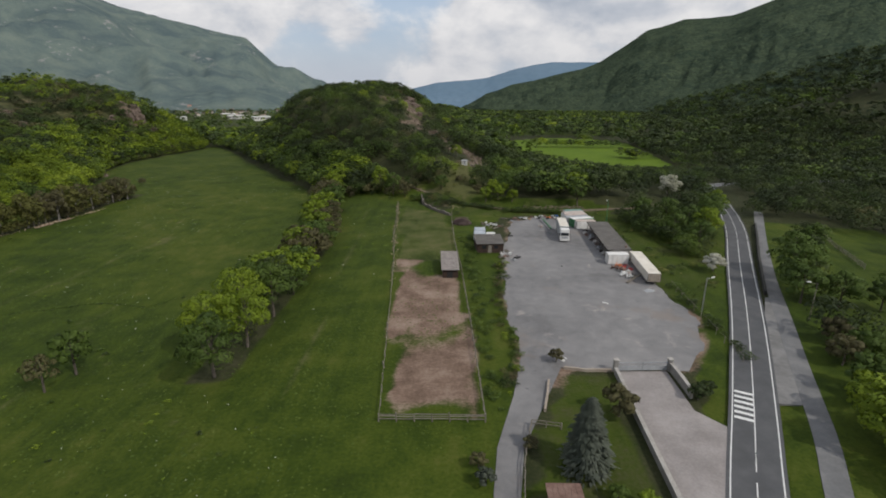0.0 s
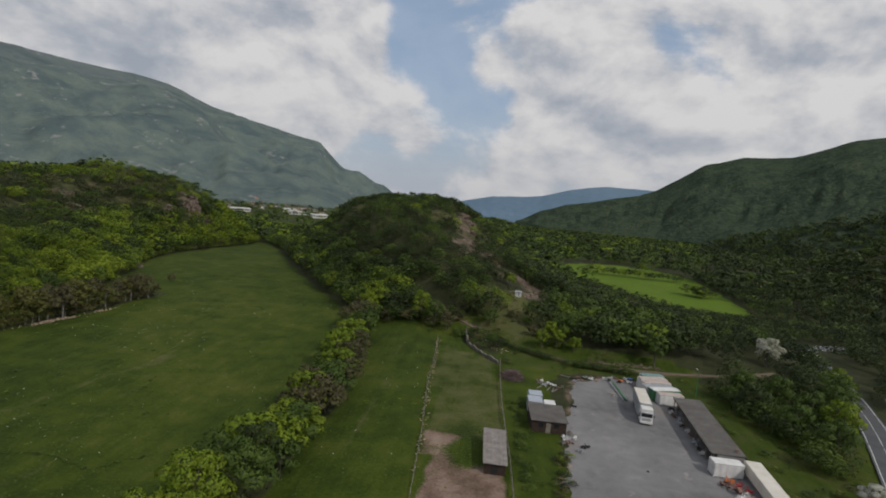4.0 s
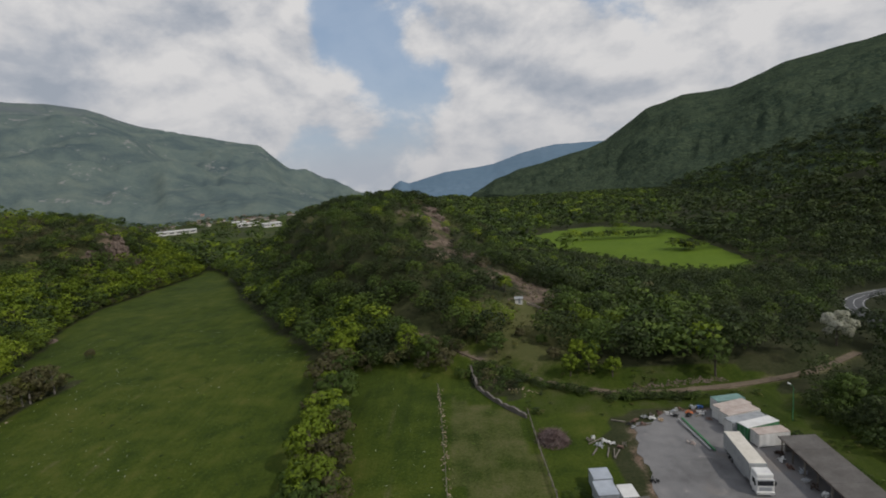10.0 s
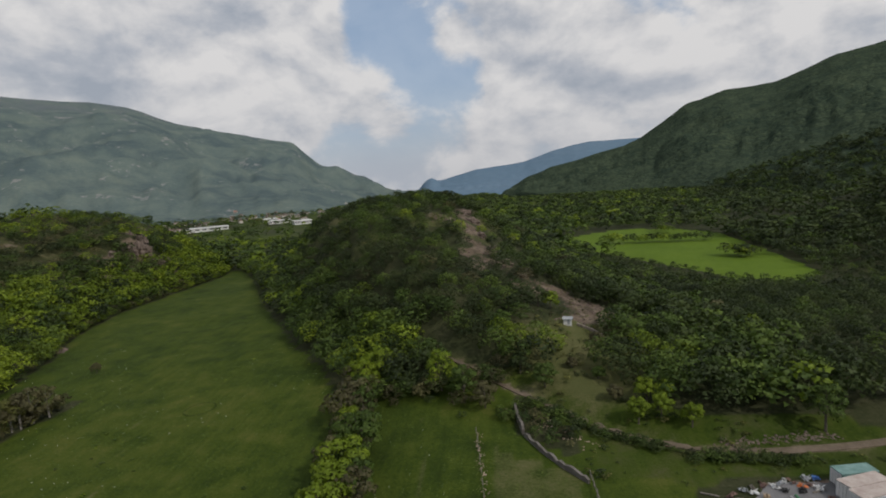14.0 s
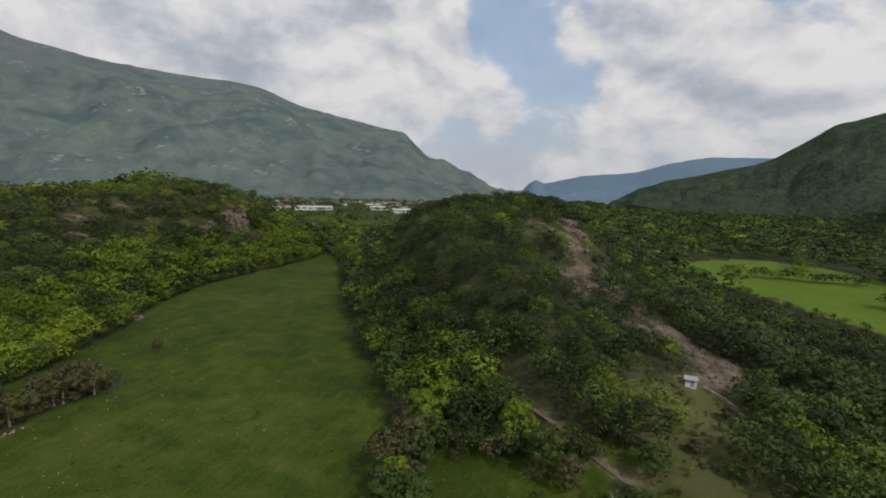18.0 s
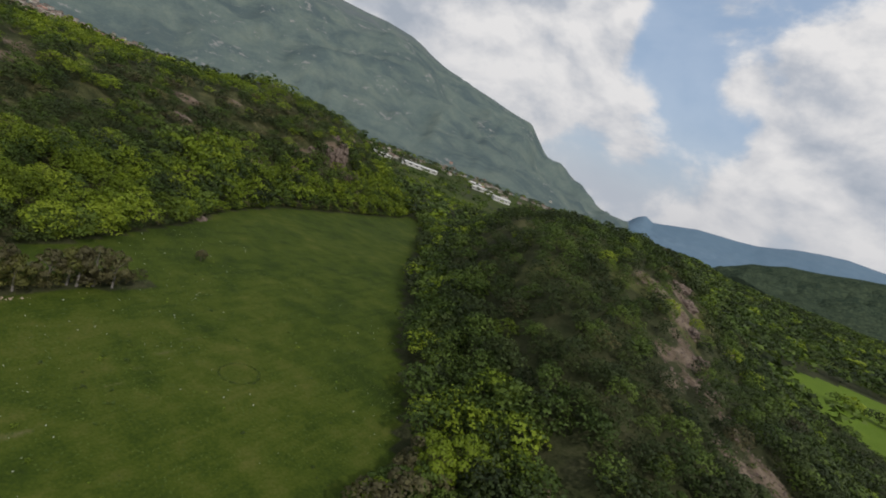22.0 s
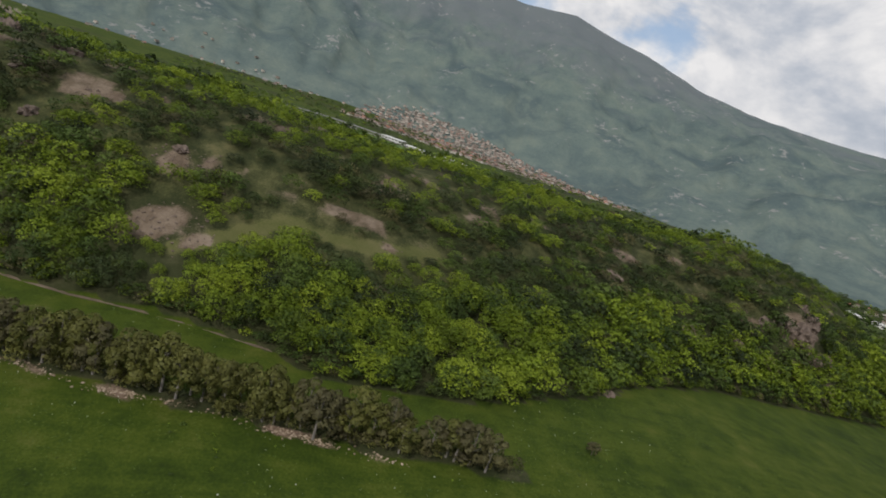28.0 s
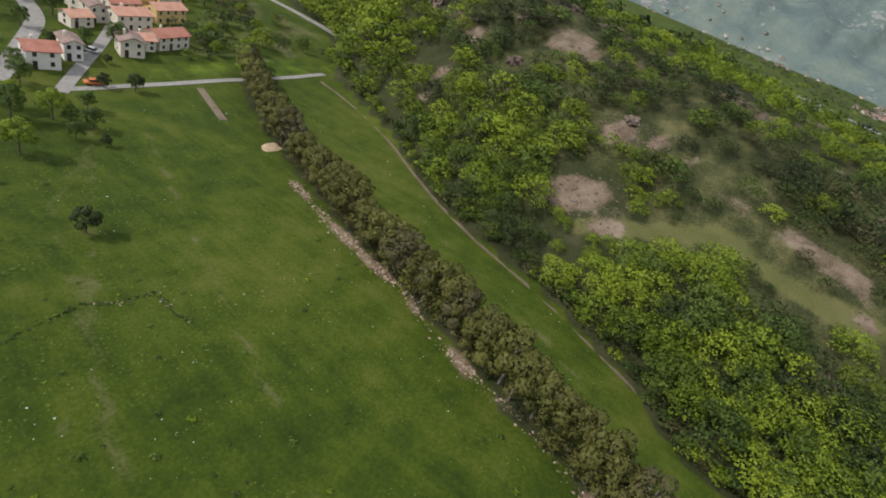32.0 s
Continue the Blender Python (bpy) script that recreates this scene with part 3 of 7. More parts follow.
TRACKS = [[(-131, 10), (-113, 56), (-96, 95), (-87, 121), (-80, 150)], [(-131, 41), (-113, 97), (-102, 135), (-96, 165)], [(-167, 88), (-158, 120), (-153, 139), (-148, 154), (-141, 162)], [(-127, 19), (-118, 44), (-101, 69), (-92, 103), (-89, 113), (-82, 150)], [(-62, 60), (-66, 90), (-76, 130), (-92, 180), (-106, 215)], [(-24, 46), (-40, 63), (-66, 86), (-90, 118)], [(-20, 60), (-22, 100), (-24, 150), (-28, 190)]]
BARE = [(-34, 306, 7, 7), (-26, 306, 8, 7), (-20, 288, 6, 9), (-21, 271, 4.5, 7), (-13, 268, 6, 7), (-1, 251, 7, 6), (-22, 327, 9, 14), (-19, 302, 7, 13), (-15, 279, 6.5, 13), (-8, 271, 6, 10), (-17, 258, 5, 9), (-2, 265, 6, 9), (6, 259, 8, 11), (13, 250, 8, 12), (19, 240, 9, 8), (12, 232, 9, 6), (-228, 387, 12, 15), (-215, 366, 6, 6), (-214, 404, 5, 8), (-222, 350, 8, 5), (-191.5, 121, 9, 14), (-186, 131, 5, 7), (-212, 117, 8, 10), (-214, 127, 6, 5), (25, 245, 10, 7), (31, 242, 8, 6), (20, 252, 8, 8), (-217, 55, 6, 5), (-235, 185, 5, 6), (-243, 228, 5, 8), (-209, 58, 5, 4), (-216, 80, 4, 3), (-235, 52, 8, 6), (-244, 86, 7, 10), (-250, 102, 5, 8), (-229, 182, 5, 5), (-233, 221, 5, 7), (-252, 252, 6, 9), (-252, 302, 6, 11), (-265, 336, 6, 8), (-219, 323, 5, 8), (-246, 410, 8, 13), (-233, 363, 7, 8), (-181, 182, 3, 3), (-254, 7, 8, 8), (-197, 184, 3, 4), (-204, 266, 3, 4)]
build_ground()


# ---- mountains ----
def polar_mountain(name, label, cx, cy, az, crest, r0, r1, mat, rough, base=-58.0, steps=(420, 110), curve=1.25):
    """A mountainside round a centre; az in degrees to the left of north, crest as heights at those bearings."""
    na, nr = steps
    if az[0] > az[-1]:
        az, crest, r0 = az[::-1], crest[::-1], r0[::-1]
    a = np.linspace(az[0], az[-1], na)
    h = np.interp(a, az, crest)
    near = np.interp(a, az, r0)
    base = np.minimum(base, h - 25.0)[:, None]
    A, T = np.meshgrid(a, np.r_[-0.02, np.linspace(0, 1.12, nr - 1)], indexing="ij")
    R = near[:, None] + (r1 - near[:, None]) * T
    x, y = cx - np.sin(np.radians(A)) * R, cy + np.cos(np.radians(A)) * R
    n1, n2 = fbm(x, y, rough * 9, 5), fbm(x + 900, y, rough * 2.2, 4)
    gully = 1 - np.abs(fbm(A * 40, R * 0.18, rough, 4))
    t = np.clip(np.where(T <= 1, T, 2 - T), 0, 1)
    z = base + (h[:, None] - base) * (t ** curve) + t * (1 - t) * 4 * rough * (0.55 * n1 + 0.40 * n2 + 0.42 * (gully - 0.6)) + t * rough * 0.10 * n2
    z = np.where(T < 0, base - 160.0, z)
    me = raw_mesh(name, np.stack([x, y, z], -1).reshape(-1, 3), grid_faces(na, nr)[:, ::-1], [mat], shade=True)
    tagged(new(name, me), label, "mountain", kind="structure")
    return x, y, z


# pale blue-green tones: the haze of distance is put into these colours
MOUNT_LEFT = mountain_material("haze_tinted_mountainside", (0.092, 0.122, 0.119), (0.116, 0.148, 0.136), (0.144, 0.173, 0.149), (0.24, 0.24, 0.23), 0.024, 0.62, woods_and_shade=(0.066, 0.092, 0.100), summit=(0.128, 0.142, 0.152))
# tones blued slightly for haze and lowered for cloud shade
MOUNT_RIGHT = mountain_material("wooded_mountainside", (0.028, 0.042, 0.030), (0.044, 0.061, 0.039), (0.068, 0.087, 0.052), (0.17, 0.165, 0.155), 0.03, 0.84, woods_and_shade=(0.024, 0.039, 0.029), crowns=0.085)
# far haze is painted here as a pale blue base colour
MOUNT_FAR = mountain_material("haze_blue_ridge", (0.115, 0.175, 0.235), (0.125, 0.185, 0.245), (0.138, 0.198, 0.258), (0.15, 0.20, 0.26), 0.004, 0.9)
WEST = polar_mountain("mountain_west", "green mountainside with grey crags and scree, haze put into its colours", -37, 151, (7, 9, 11, 14, 18, 20.3, 22, 25, 29, 31, 35, 38, 44, 50, 55, 60, 68, 73, 80, 100, 120, 145), (-112, -92, -72, 8, 182, 345, 362, 410, 482, 515, 625, 668, 690, 735, 800, 927, 1066, 1040, 1080, 1150, 1050, 850), (2400, 2300, 2150, 1950, 1700, 1620, 1600, 1570, 1560, 1570, 1600, 1650, 1800, 1950, 2030, 2120, 2220, 2260, 2300, 2300, 2200, 2000), 4250, MOUNT_LEFT, 185)
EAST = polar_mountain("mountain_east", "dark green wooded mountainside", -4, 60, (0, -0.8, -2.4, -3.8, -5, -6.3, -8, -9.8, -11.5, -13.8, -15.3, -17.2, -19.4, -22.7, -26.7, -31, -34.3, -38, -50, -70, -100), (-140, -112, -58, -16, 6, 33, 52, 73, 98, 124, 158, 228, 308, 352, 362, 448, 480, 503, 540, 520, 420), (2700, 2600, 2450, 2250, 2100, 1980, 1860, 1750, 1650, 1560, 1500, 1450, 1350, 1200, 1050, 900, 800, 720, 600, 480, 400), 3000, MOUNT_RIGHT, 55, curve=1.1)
polar_mountain("mountain_north", "distant ridge closing the valley, coloured blue for haze", -7, 59, (11, 9, 7.6, 6.9, 6.2, 5.3, 4, 1.2, -2, -3.8, -6.8, -9, -10.4, -15, -28), (-120, -115, -95, -30, 3, -28, -2, 52, 74, 91, 169, 208, 223, 224, 240), (2300,) * 15, 4700, MOUNT_FAR, 22, base=-125.0, steps=(160, 60), curve=3.0)


# ---- foliage ----
def cards(rng, blobs, n, size, inner=0.2):
    """Leaf clumps as small triangles over the skins of some lumps. Returns an array of n x 3 x 6."""
    w = np.array([b[3] * b[4] + b[4] * b[5] for b in blobs])
    w[0] *= 0.3
    pick = rng.choice(len(blobs), n, p=w / w.sum())
    b = np.array(blobs)[pick]
    d = rng.normal(size=(n, 3))
    d[:, 2] = np.where(rng.random(n) < 0.75, np.abs(d[:, 2]), d[:, 2])
    d /= np.linalg.norm(d, axis=1)[:, None]
    p = b[:, :3] + d * b[:, 3:6] * (1 - inner * rng.random((n, 1)))
    nrm = d + rng.normal(size=(n, 3)) * 0.55 + [0, 0, 0.25]
    nrm /= np.linalg.norm(nrm, axis=1)[:, None]
    u = np.cross(nrm, rng.normal(size=(n, 3)))
    u /= np.linalg.norm(u, axis=1)[:, None]
    v = np.cross(nrm, u)
    s = size * (0.6 + 0.8 * rng.random((n, 1)))
    q = 0.6 + 0.5 * rng.random((n, 3, 1))
    c = np.stack([u, -0.5 * u + 0.87 * v, -0.5 * u - 0.87 * v], 1) * q * s[:, None]
    mid = p - [0, 0, 0.38]
    soft = 0.75 * d + 0.25 * nrm + 0.30 * mid / np.linalg.norm(mid, axis=1)[:, None]
    soft /= np.linalg.norm(soft, axis=1)[:, None]
    return np.concatenate([p[:, None] + c, np.repeat(soft[:, None], 3, 1)], -1).astype(np.float32)


def lumps(rng, n, height, spread, low=0.35):
    """Rounded boughs that make up a crown of about unit size."""
    mid, half = height * (low + 1) / 2, height * (1 - low) / 2
    out = [(0, 0, mid, spread * 0.66, spread * 0.66, half * 0.78)]
    for i in range(n):
        up = 1 - 1.55 * (i + 0.5 * rng.random()) / n
        a, r = i * 2.4 + rng.random() * 0.9, math.sqrt(max(0.0, 1 - up * up)) * (0.62 + 0.20 * rng.random())
        k = spread * (0.23 + 0.17 * rng.random()) * (1.25 if n < 11 else 1.0)
        out.append((r * spread * math.cos(a), r * spread * math.sin(a), mid + up * half * 0.74, k, k, k * 0.8))
    return out


def crown_set(seed, count, n, size, low, lump=6):
    rng = np.random.default_rng(seed)
    return [cards(rng, lumps(rng, lump, 1.0, 0.46, low), n, size) for _ in range(count)]


CROWN_FINE = crown_set(7, 6, 520, 0.037, 0.06, 16)
CROWN_NEAR = crown_set(8, 6, 1150, 0.0265, 0.04, 22)
CROWN_MID = crown_set(2, 6, 220, 0.056, 0.08, 12)
CROWN_ROAD = crown_set(4, 6, 120, 0.076, 0.10, 9)
CROWN_FAR = crown_set(3, 5, 48, 0.118, 0.12, 6)


def plant(name, label, x, y, height, spread, kind, crowns, seed, sink=0.0, category="trees", z=None):
    """Joins many crowns into one object. spread is the width against the height, kind the leaf of each."""
    rng = np.random.default_rng(seed)
    vs, ns, idx, tints = [], [], [], []
    z = (ground(x, y) if z is None else z) - sink
    which, turn = rng.integers(0, len(crowns), len(x)), rng.random(len(x)) * 6.283
    for k in range(len(crowns)):
        s = np.nonzero(which == k)[0]
        if not len(s):
            continue
        c, sn = np.cos(turn[s])[:, None, None], np.sin(turn[s])[:, None, None]
        base = crowns[k][None]
        w, h = (height[s] * spread[s])[:, None, None], height[s][:, None, None]
        px = (base[..., 0] * c - base[..., 1] * sn) * w + x[s][:, None, None]
        py = (base[..., 0] * sn + base[..., 1] * c) * w + y[s][:, None, None]
        pz = base[..., 2] * h + z[s][:, None, None]
        vs.append(np.stack([px, py, pz], -1).reshape(-1, 3))
        ns.append(np.stack([base[..., 3] * c - base[..., 4] * sn, base[..., 3] * sn + base[..., 4] * c, base[..., 5] + 0 * c], -1).reshape(-1, 3))
        idx.append(np.repeat(kind[s], base.shape[1]))
        tints.append(np.repeat(np.clip(rng.normal(size=len(s)) * 0.13, -0.28, 0.28), base.shape[1]))
    vs, ns, idx, tints = np.concatenate(vs), np.concatenate(ns), np.concatenate(idx), np.concatenate(tints)
    me = raw_mesh(name, vs, np.arange(len(vs)).reshape(-1, 3), LEAVES, idx)
    me.attributes.new("tint", "FLOAT", "FACE").data.foreach_set("value", tints.astype(np.float32))
    me.normals_split_custom_set_from_vertices(ns)
    return tagged(new(name, me), label, category, kind="stuff")


def spread_points(x0, x1, y0, y1, step, keep, seed):
    """Jittered grid points that keep(x, y) allows, with the chance that it gives."""
    rng = np.random.default_rng(seed)
    X, Y = np.meshgrid(np.arange(x0, x1, step), np.arange(y0, y1, step), indexing="ij")
    x = X.ravel() + (rng.random(X.size) - 0.5) * step * 0.95
    y = Y.ravel() + (rng.random(X.size) - 0.5) * step * 0.95
    k = rng.random(x.size) < keep(x, y)
    return x[k], y[k], rng


def hill_cover(x, y):
    """Chance of a tree on the woods and hills."""
    wood, dry, bright, bare = zones(x, y)
    p = np.clip(0.92 + 0.5 * fbm(x, y, 40, 3), 0.3, 1.0)
    p = p * (wood > 0.5) * (1 - 0.95 * smooth(0.22, 0.52, bare)) * (1 - 0.18 * smooth(0.35, 0.6, dry))
    p = p * (off_line(ROAD, x, y) > 7) * (~inside(YARD, x, y)) * (off_line(TRAIL, x, y) > 3)
    p = p * (off_line(HEDGE, x, y) > 6) * (off_line(ROW, x, y) > 5) * ((y > 60) | (x < -150))
    east = (x > np.interp(y, [q[1] for q in LANE], [q[0] for q in LANE]) + 5) & (y < 170) & (x < 140)
    p = np.where(east & (y > 20), 0.62 * np.clip(0.7 + fbm(x, y, 30, 3), 0, 1), p)
    p = p * (1 - 0.5 * np.clip(1.3 - np.hypot((x - 14) / 24, (y - 222) / 32), 0, 1))
    p = p * ~inside(CLEAR, x, y) * ~inside(GLADE, x, y) * ~inside([(2, 166), (50, 165), (58, 176), (44, 180), (28, 179), (12, 186), (0, 196), (-8, 200), (-4, 190)], x, y)
    return p


GLADE = [(-7, 230), (-3, 244), (3, 259), (10, 271), (15, 258), (22, 250), (37, 242), (32, 234), (20, 228), (14, 215), (10, 200), (3, 200), (-1, 213)]


CLEAR = [(-20, 20), (38, 20), (50, 45), (61, 74), (76, 106), (90, 133), (107, 168), (92, 172), (88, 162), (66, 140), (60, 166), (20, 170), (-20, 200), (-18, 40)]


def leaf_kinds(x, y, rng, weights):
    """Which leaf each tree has: patches of fresh, middling, dark and brown."""
    v = fbm(x, y, 28, 3) * 0.5 + rng.normal(size=len(x)) * 0.28
    return np.digitize(v, weights)


def build_woods():
    # castle hill, near face
    def keep(x, y):
        foot = np.interp(y, WOOD_Y, WOOD_X)
        p = hill_cover(x, y) * (x < foot - 0.8) * (off_line(TERRACE, x, y) > 3.2)
        for sx, sy, rx, ry in SCREE:
            p = p * (np.hypot((x - sx) / rx, (y - sy) / ry) > 1)
        o = scrub(x, y)
        return p * (1 - o) + p * o * np.clip(0.95 + 1.0 * fbm(x + 9, y - 4, 12, 2), 0.42, 1.0)
    x, y, rng = spread_points(-345, -136, -70, 500, 4.7, keep, 11)
    low, open_slope = smooth(46, 18, np.interp(y, WOOD_Y, WOOD_X) - x), scrub(x, y)
    h = 3.2 + 2.9 * rng.random(len(x)) ** 1.4 + 0.8 * fbm(x, y, 30) + 4.3 * low + 0.7 * open_slope
    # low growth below the scree and the grassy terrace
    below = np.hypot((x + 180) / 11, (y - 127) / 13) < 1
    h = np.where(below | ((off_line(TERRACE, x, y) < 9) & (x > -202)), np.minimum(h, 3.4 + 1.2 * rng.random(len(x))), h)
    kind = np.clip(np.digitize(fbm(x, y, 28, 3) * 0.5 + rng.normal(size=len(x)) * 0.26 - 0.40 * low + 0.20 + 0.03 * open_slope - 0.3 * smooth(70, 30, y) - 0.48 * smooth(76, 98, np.interp(y, WOOD_Y, WOOD_X) - x), [-0.02, 0.26, 0.70]), 0, 3)
    wide = 1.12 + 0.4 * rng.random(len(x)) - 0.14 * low + 0.20 * open_slope
    belt = (x > -190) & (y > 92) & (y < 215)
    near = (x > -250) & (y > 45) & (y < 260) & ~belt
    for tag, k, crowns in (("foot", belt, CROWN_NEAR), ("near", near, CROWN_FINE), ("upper", ~near & ~belt, CROWN_MID)):
        plant("wood_castle_hill_" + tag, "spring-green scrub oaks and bushes on the castle hill", x[k], y[k], h[k], wide[k], kind[k], crowns, 12, 0.6)
    # bushes that close the foot of the castle hill
    fy = rng.uniform(24, 470, 330)
    fx = np.interp(fy, WOOD_Y, WOOD_X) - 0.6 - 1.6 * rng.random(330)
    plant("foot_bushes", "green bushes along the foot of the castle hill", fx, fy, 2.0 + 2.4 * rng.random(330), 1.2 + 0.3 * rng.random(330), rng.choice([0, 0, 1, 1, 2, 3], 330), CROWN_MID, 21, 0.3, "bushes")
    # middle hill
    def keep2(x, y):
        edge = np.interp(y, EDGE_Y, EDGE_X)
        low = np.interp(x, [p[0] for p in TRAIL], [p[1] for p in TRAIL]) + 3.5
        return hill_cover(x, y) * (x > edge + 3) * (y > np.where(x < -12, 201, low))
    x, y, rng = spread_points(-230, 60, 166, 500, 4.4, keep2, 13)
    low = smooth(16, 2, ground(x, y))
    h = 4.0 + 2.4 * rng.random(len(x)) + 1.0 * fbm(x, y, 30) + 3.9 * low
    kind = np.clip(np.digitize(fbm(x, y, 28, 3) * 0.5 + rng.normal(size=len(x)) * 0.28 - 0.16 * low * (x < -14) + 0.14 * (x > -10) * low, [-0.46, 0.06, 0.70]), 0, 3)
    wide, front = 1.1 + 0.3 * rng.random(len(x)), (y < 320) & (x < 32) & (x > -90)
    for tag, k, crowns in (("front", front, CROWN_FINE), ("upper", ~front, CROWN_MID)):
        plant("wood_middle_hill_" + tag, "dark green oak wood on the steep middle hill", x[k], y[k], h[k], wide[k], kind[k], crowns, 14, 0.6)
    # one taller dark crown on the summit
    plant("summit_oaks", "tall dark oaks on the top of the hill", np.array([-46.5, -49, -43, -52]), np.array([371.0, 373, 374, 370]), np.array([8.6, 6.4, 6.4, 5.8]), np.full(4, 1.0), np.full(4, 2), CROWN_MID, 15, 0.6)
    # flat woods to the right and beyond
    def keep3(x, y):
        return hill_cover(x, y) * ~inside(FAR_FIELD, x, y)
    x, y, rng = spread_points(60, 330, 60, 560, 6.2, keep3, 15)
    h = (6.5 + 4.0 * rng.random(len(x)) + 2 * fbm(x, y, 50)) * (1 - 0.50 * np.exp(-((off_line([(50, 540), (84, 470), (112, 405), (140, 362), (176, 368)], x, y) / 34) ** 2)))
    kind = np.clip(leaf_kinds(x, y, rng, [-0.72, -0.08, 0.85]), 0, 3)
    # darker leaf kinds stand in for cloud shade on this side
    kind = np.where((rng.random(len(x)) < np.where((x > 190) | (y < 190), 1.0, 0.8)) & (kind < 3), np.maximum(kind, 1 + (rng.random(len(x)) < 0.7)), kind)
    wide, near = 0.95 + 0.3 * rng.random(len(x)), (x < 170) & (y < 330)
    plant("wood_by_the_road", "mixed green trees in the valley beside the road", x[near], y[near], h[near] * 0.9, wide[near], kind[near], CROWN_FINE, 16, 0.5)
    plant("wood_beyond_the_road", "mixed green trees on the valley floor", x[~near], y[~near], h[~near], wide[~near], kind[~near], CROWN_ROAD, 16, 0.5)
    # farther valley floor
    def keep4(x, y):
        d = np.hypot(x, y - 60)
        return 0.95 * ~inside(FAR_FIELD, x, y) * ((y > 470) | (x > 330)) * (d < 1900) * (x > -260 - 0.5 * y) * (x < 0.62 * y + 220) * np.clip(1 + 0.8 * fbm(x, y, 120), 0.35, 1) * np.where((x < -150) & (y > 560), 0.10, 1)
    x, y, rng = spread_points(-1000, 900, 60, 1800, 15, keep4, 17)
    h = 10 + 5 * rng.random(len(x))
    kind = np.clip(leaf_kinds(x, y, rng, [-0.42, 0.1, 0.9]), 0, 3)
    # the eastern part again gets darker leaves in place of cloud shade
    kind = np.where((x > 0.35 * y) & (kind < 3), np.maximum(kind, 1 + (rng.random(len(x)) < 0.75)), kind)
    plant("wood_far", "distant woodland on the valley floor", x, y, h, 1.25 + 0.4 * rng.random(len(x)), kind, CROWN_FAR, 18, 1.0)

    # lower slopes of the eastern mountain
    rng = np.random.default_rng(19)
    gx, gy, gzz = (a[:, :40] for a in EAST)
    n, m = gx.shape
    i, j = rng.integers(0, n - 1, 16000), (rng.random(16000) * (m - 2)).astype(int)
    u, v = rng.random(16000), rng.random(16000)
    at = lambda g: (g[i, j] * (1 - u) + g[i + 1, j] * u) * (1 - v) + (g[i, j + 1] * (1 - u) + g[i + 1, j + 1] * u) * v
    x, y, z = at(gx), at(gy), at(gzz)
    k = (np.hypot(x, y) < 1500) & (y > 0.55 * x) & (y < 1500)
    x, y, z = x[k][:4200], y[k][:4200], z[k][:4200]
    n = len(x)
    plant("wood_mountain_east", "dark green woods on the eastern mountainside", x, y, 9 + 5 * rng.random(n), 1.3 + 0.4 * rng.random(n), np.clip(np.digitize(fbm(x, y, 160, 3) * 0.7 + rng.normal(size=n) * 0.25, [-0.9, -0.15, 0.9]), 0, 2), CROWN_FAR, 20, 2.0, z=z)


build_woods()


from mathutils.geometry import tessellate_polygon


def slab(name, poly, mat, lift, label, category):
    """A thin sheet with a rim that follows the ground."""
    bm = bmesh.new()
    vs = [bm.verts.new((x, y, gz(x, y) + lift)) for x, y in poly]
    for i, j, k in tessellate_polygon([[Vector((x, y, 0.0)) for x, y in poly]]):
        bm.faces.new((vs[i], vs[j], vs[k]))
    r = bmesh.ops.extrude_face_region(bm, geom=bm.faces[:])
    for v in r["geom"]:
        if isinstance(v, bmesh.types.BMVert):
            v.co.z -= 0.35
    bmesh.ops.recalc_face_normals(bm, faces=bm.faces[:])
    me = bpy.data.meshes.new(name)
    bm.to_mesh(me)
    bm.free()
    me.materials.append(mat)
    return tagged(new(name, me), label, category, kind="structure")


def refine(line, step):
    out = []
    for (x0, y0), (x1, y1) in zip(line, line[1:]):
        n = max(1, int(math.hypot(x1 - x0, y1 - y0) / step))
        out += [(x0 + (x1 - x0) * k / n, y0 + (y1 - y0) * k / n) for k in range(n)]
    return out + [line[-1]]


def rounded(line, times=2):
    for _ in range(times):
        out = [line[0]]
        for (x0, y0), (x1, y1) in zip(line, line[1:]):
            out += [(0.75 * x0 + 0.25 * x1, 0.75 * y0 + 0.25 * y1), (0.25 * x0 + 0.75 * x1, 0.25 * y0 + 0.75 * y1)]
        line = out + [line[-1]]
    return line


def ribbon(line, left, right, lift, thick=0.0, zfun=None, step=2.0):
    """A strip along a line, from left to right of it (metres), as verts and quads."""
    p = np.array(refine(line, step))
    d = np.gradient(p, axis=0)
    d /= np.linalg.norm(d, axis=1)[:, None]
    nrm = np.stack([d[:, 1], -d[:, 0]], -1)
    a, b = p - nrm * left, p + nrm * right
    z = (zfun or ground)(p[:, 0], p[:, 1]) + lift
    rows = [np.c_[a, z], np.c_[b, z]]
    if thick:
        rows = [np.c_[a, z - thick], *rows, np.c_[b, z - thick]]
    v = np.stack(rows, 1)
    k = v.shape[1]
    return v.reshape(-1, 3), grid_faces(len(p), k)


def strip_object(name, line, left, right, lift, thick, mat, label, category, step=2.0, kind="structure"):
    v, f = ribbon(line, left, right, lift, thick, step=step)
    return tagged(new(name, raw_mesh(name, v, f, [mat])), label, category, kind=kind)


ROAD_LINE = rounded(ROAD)
strip_object("road", ROAD_LINE, 3.0, 3.0, 0.10, 0.5, ASPHALT, "grey asphalt country road with white lines", "road")
YARD_EDGE = [(x + (y > 74) * 1.3 * float(fbm(x + 50, y, 3.2, 4)), y + (y > 74) * 1.3 * float(fbm(x, y + 80, 3.2, 4))) for x, y in refine(YARD + YARD[:1], 0.8)[:-1]]
slab("yard", YARD_EDGE, yard_material(), 0.06, "pale grey gravel yard with dusty patches", "yard")


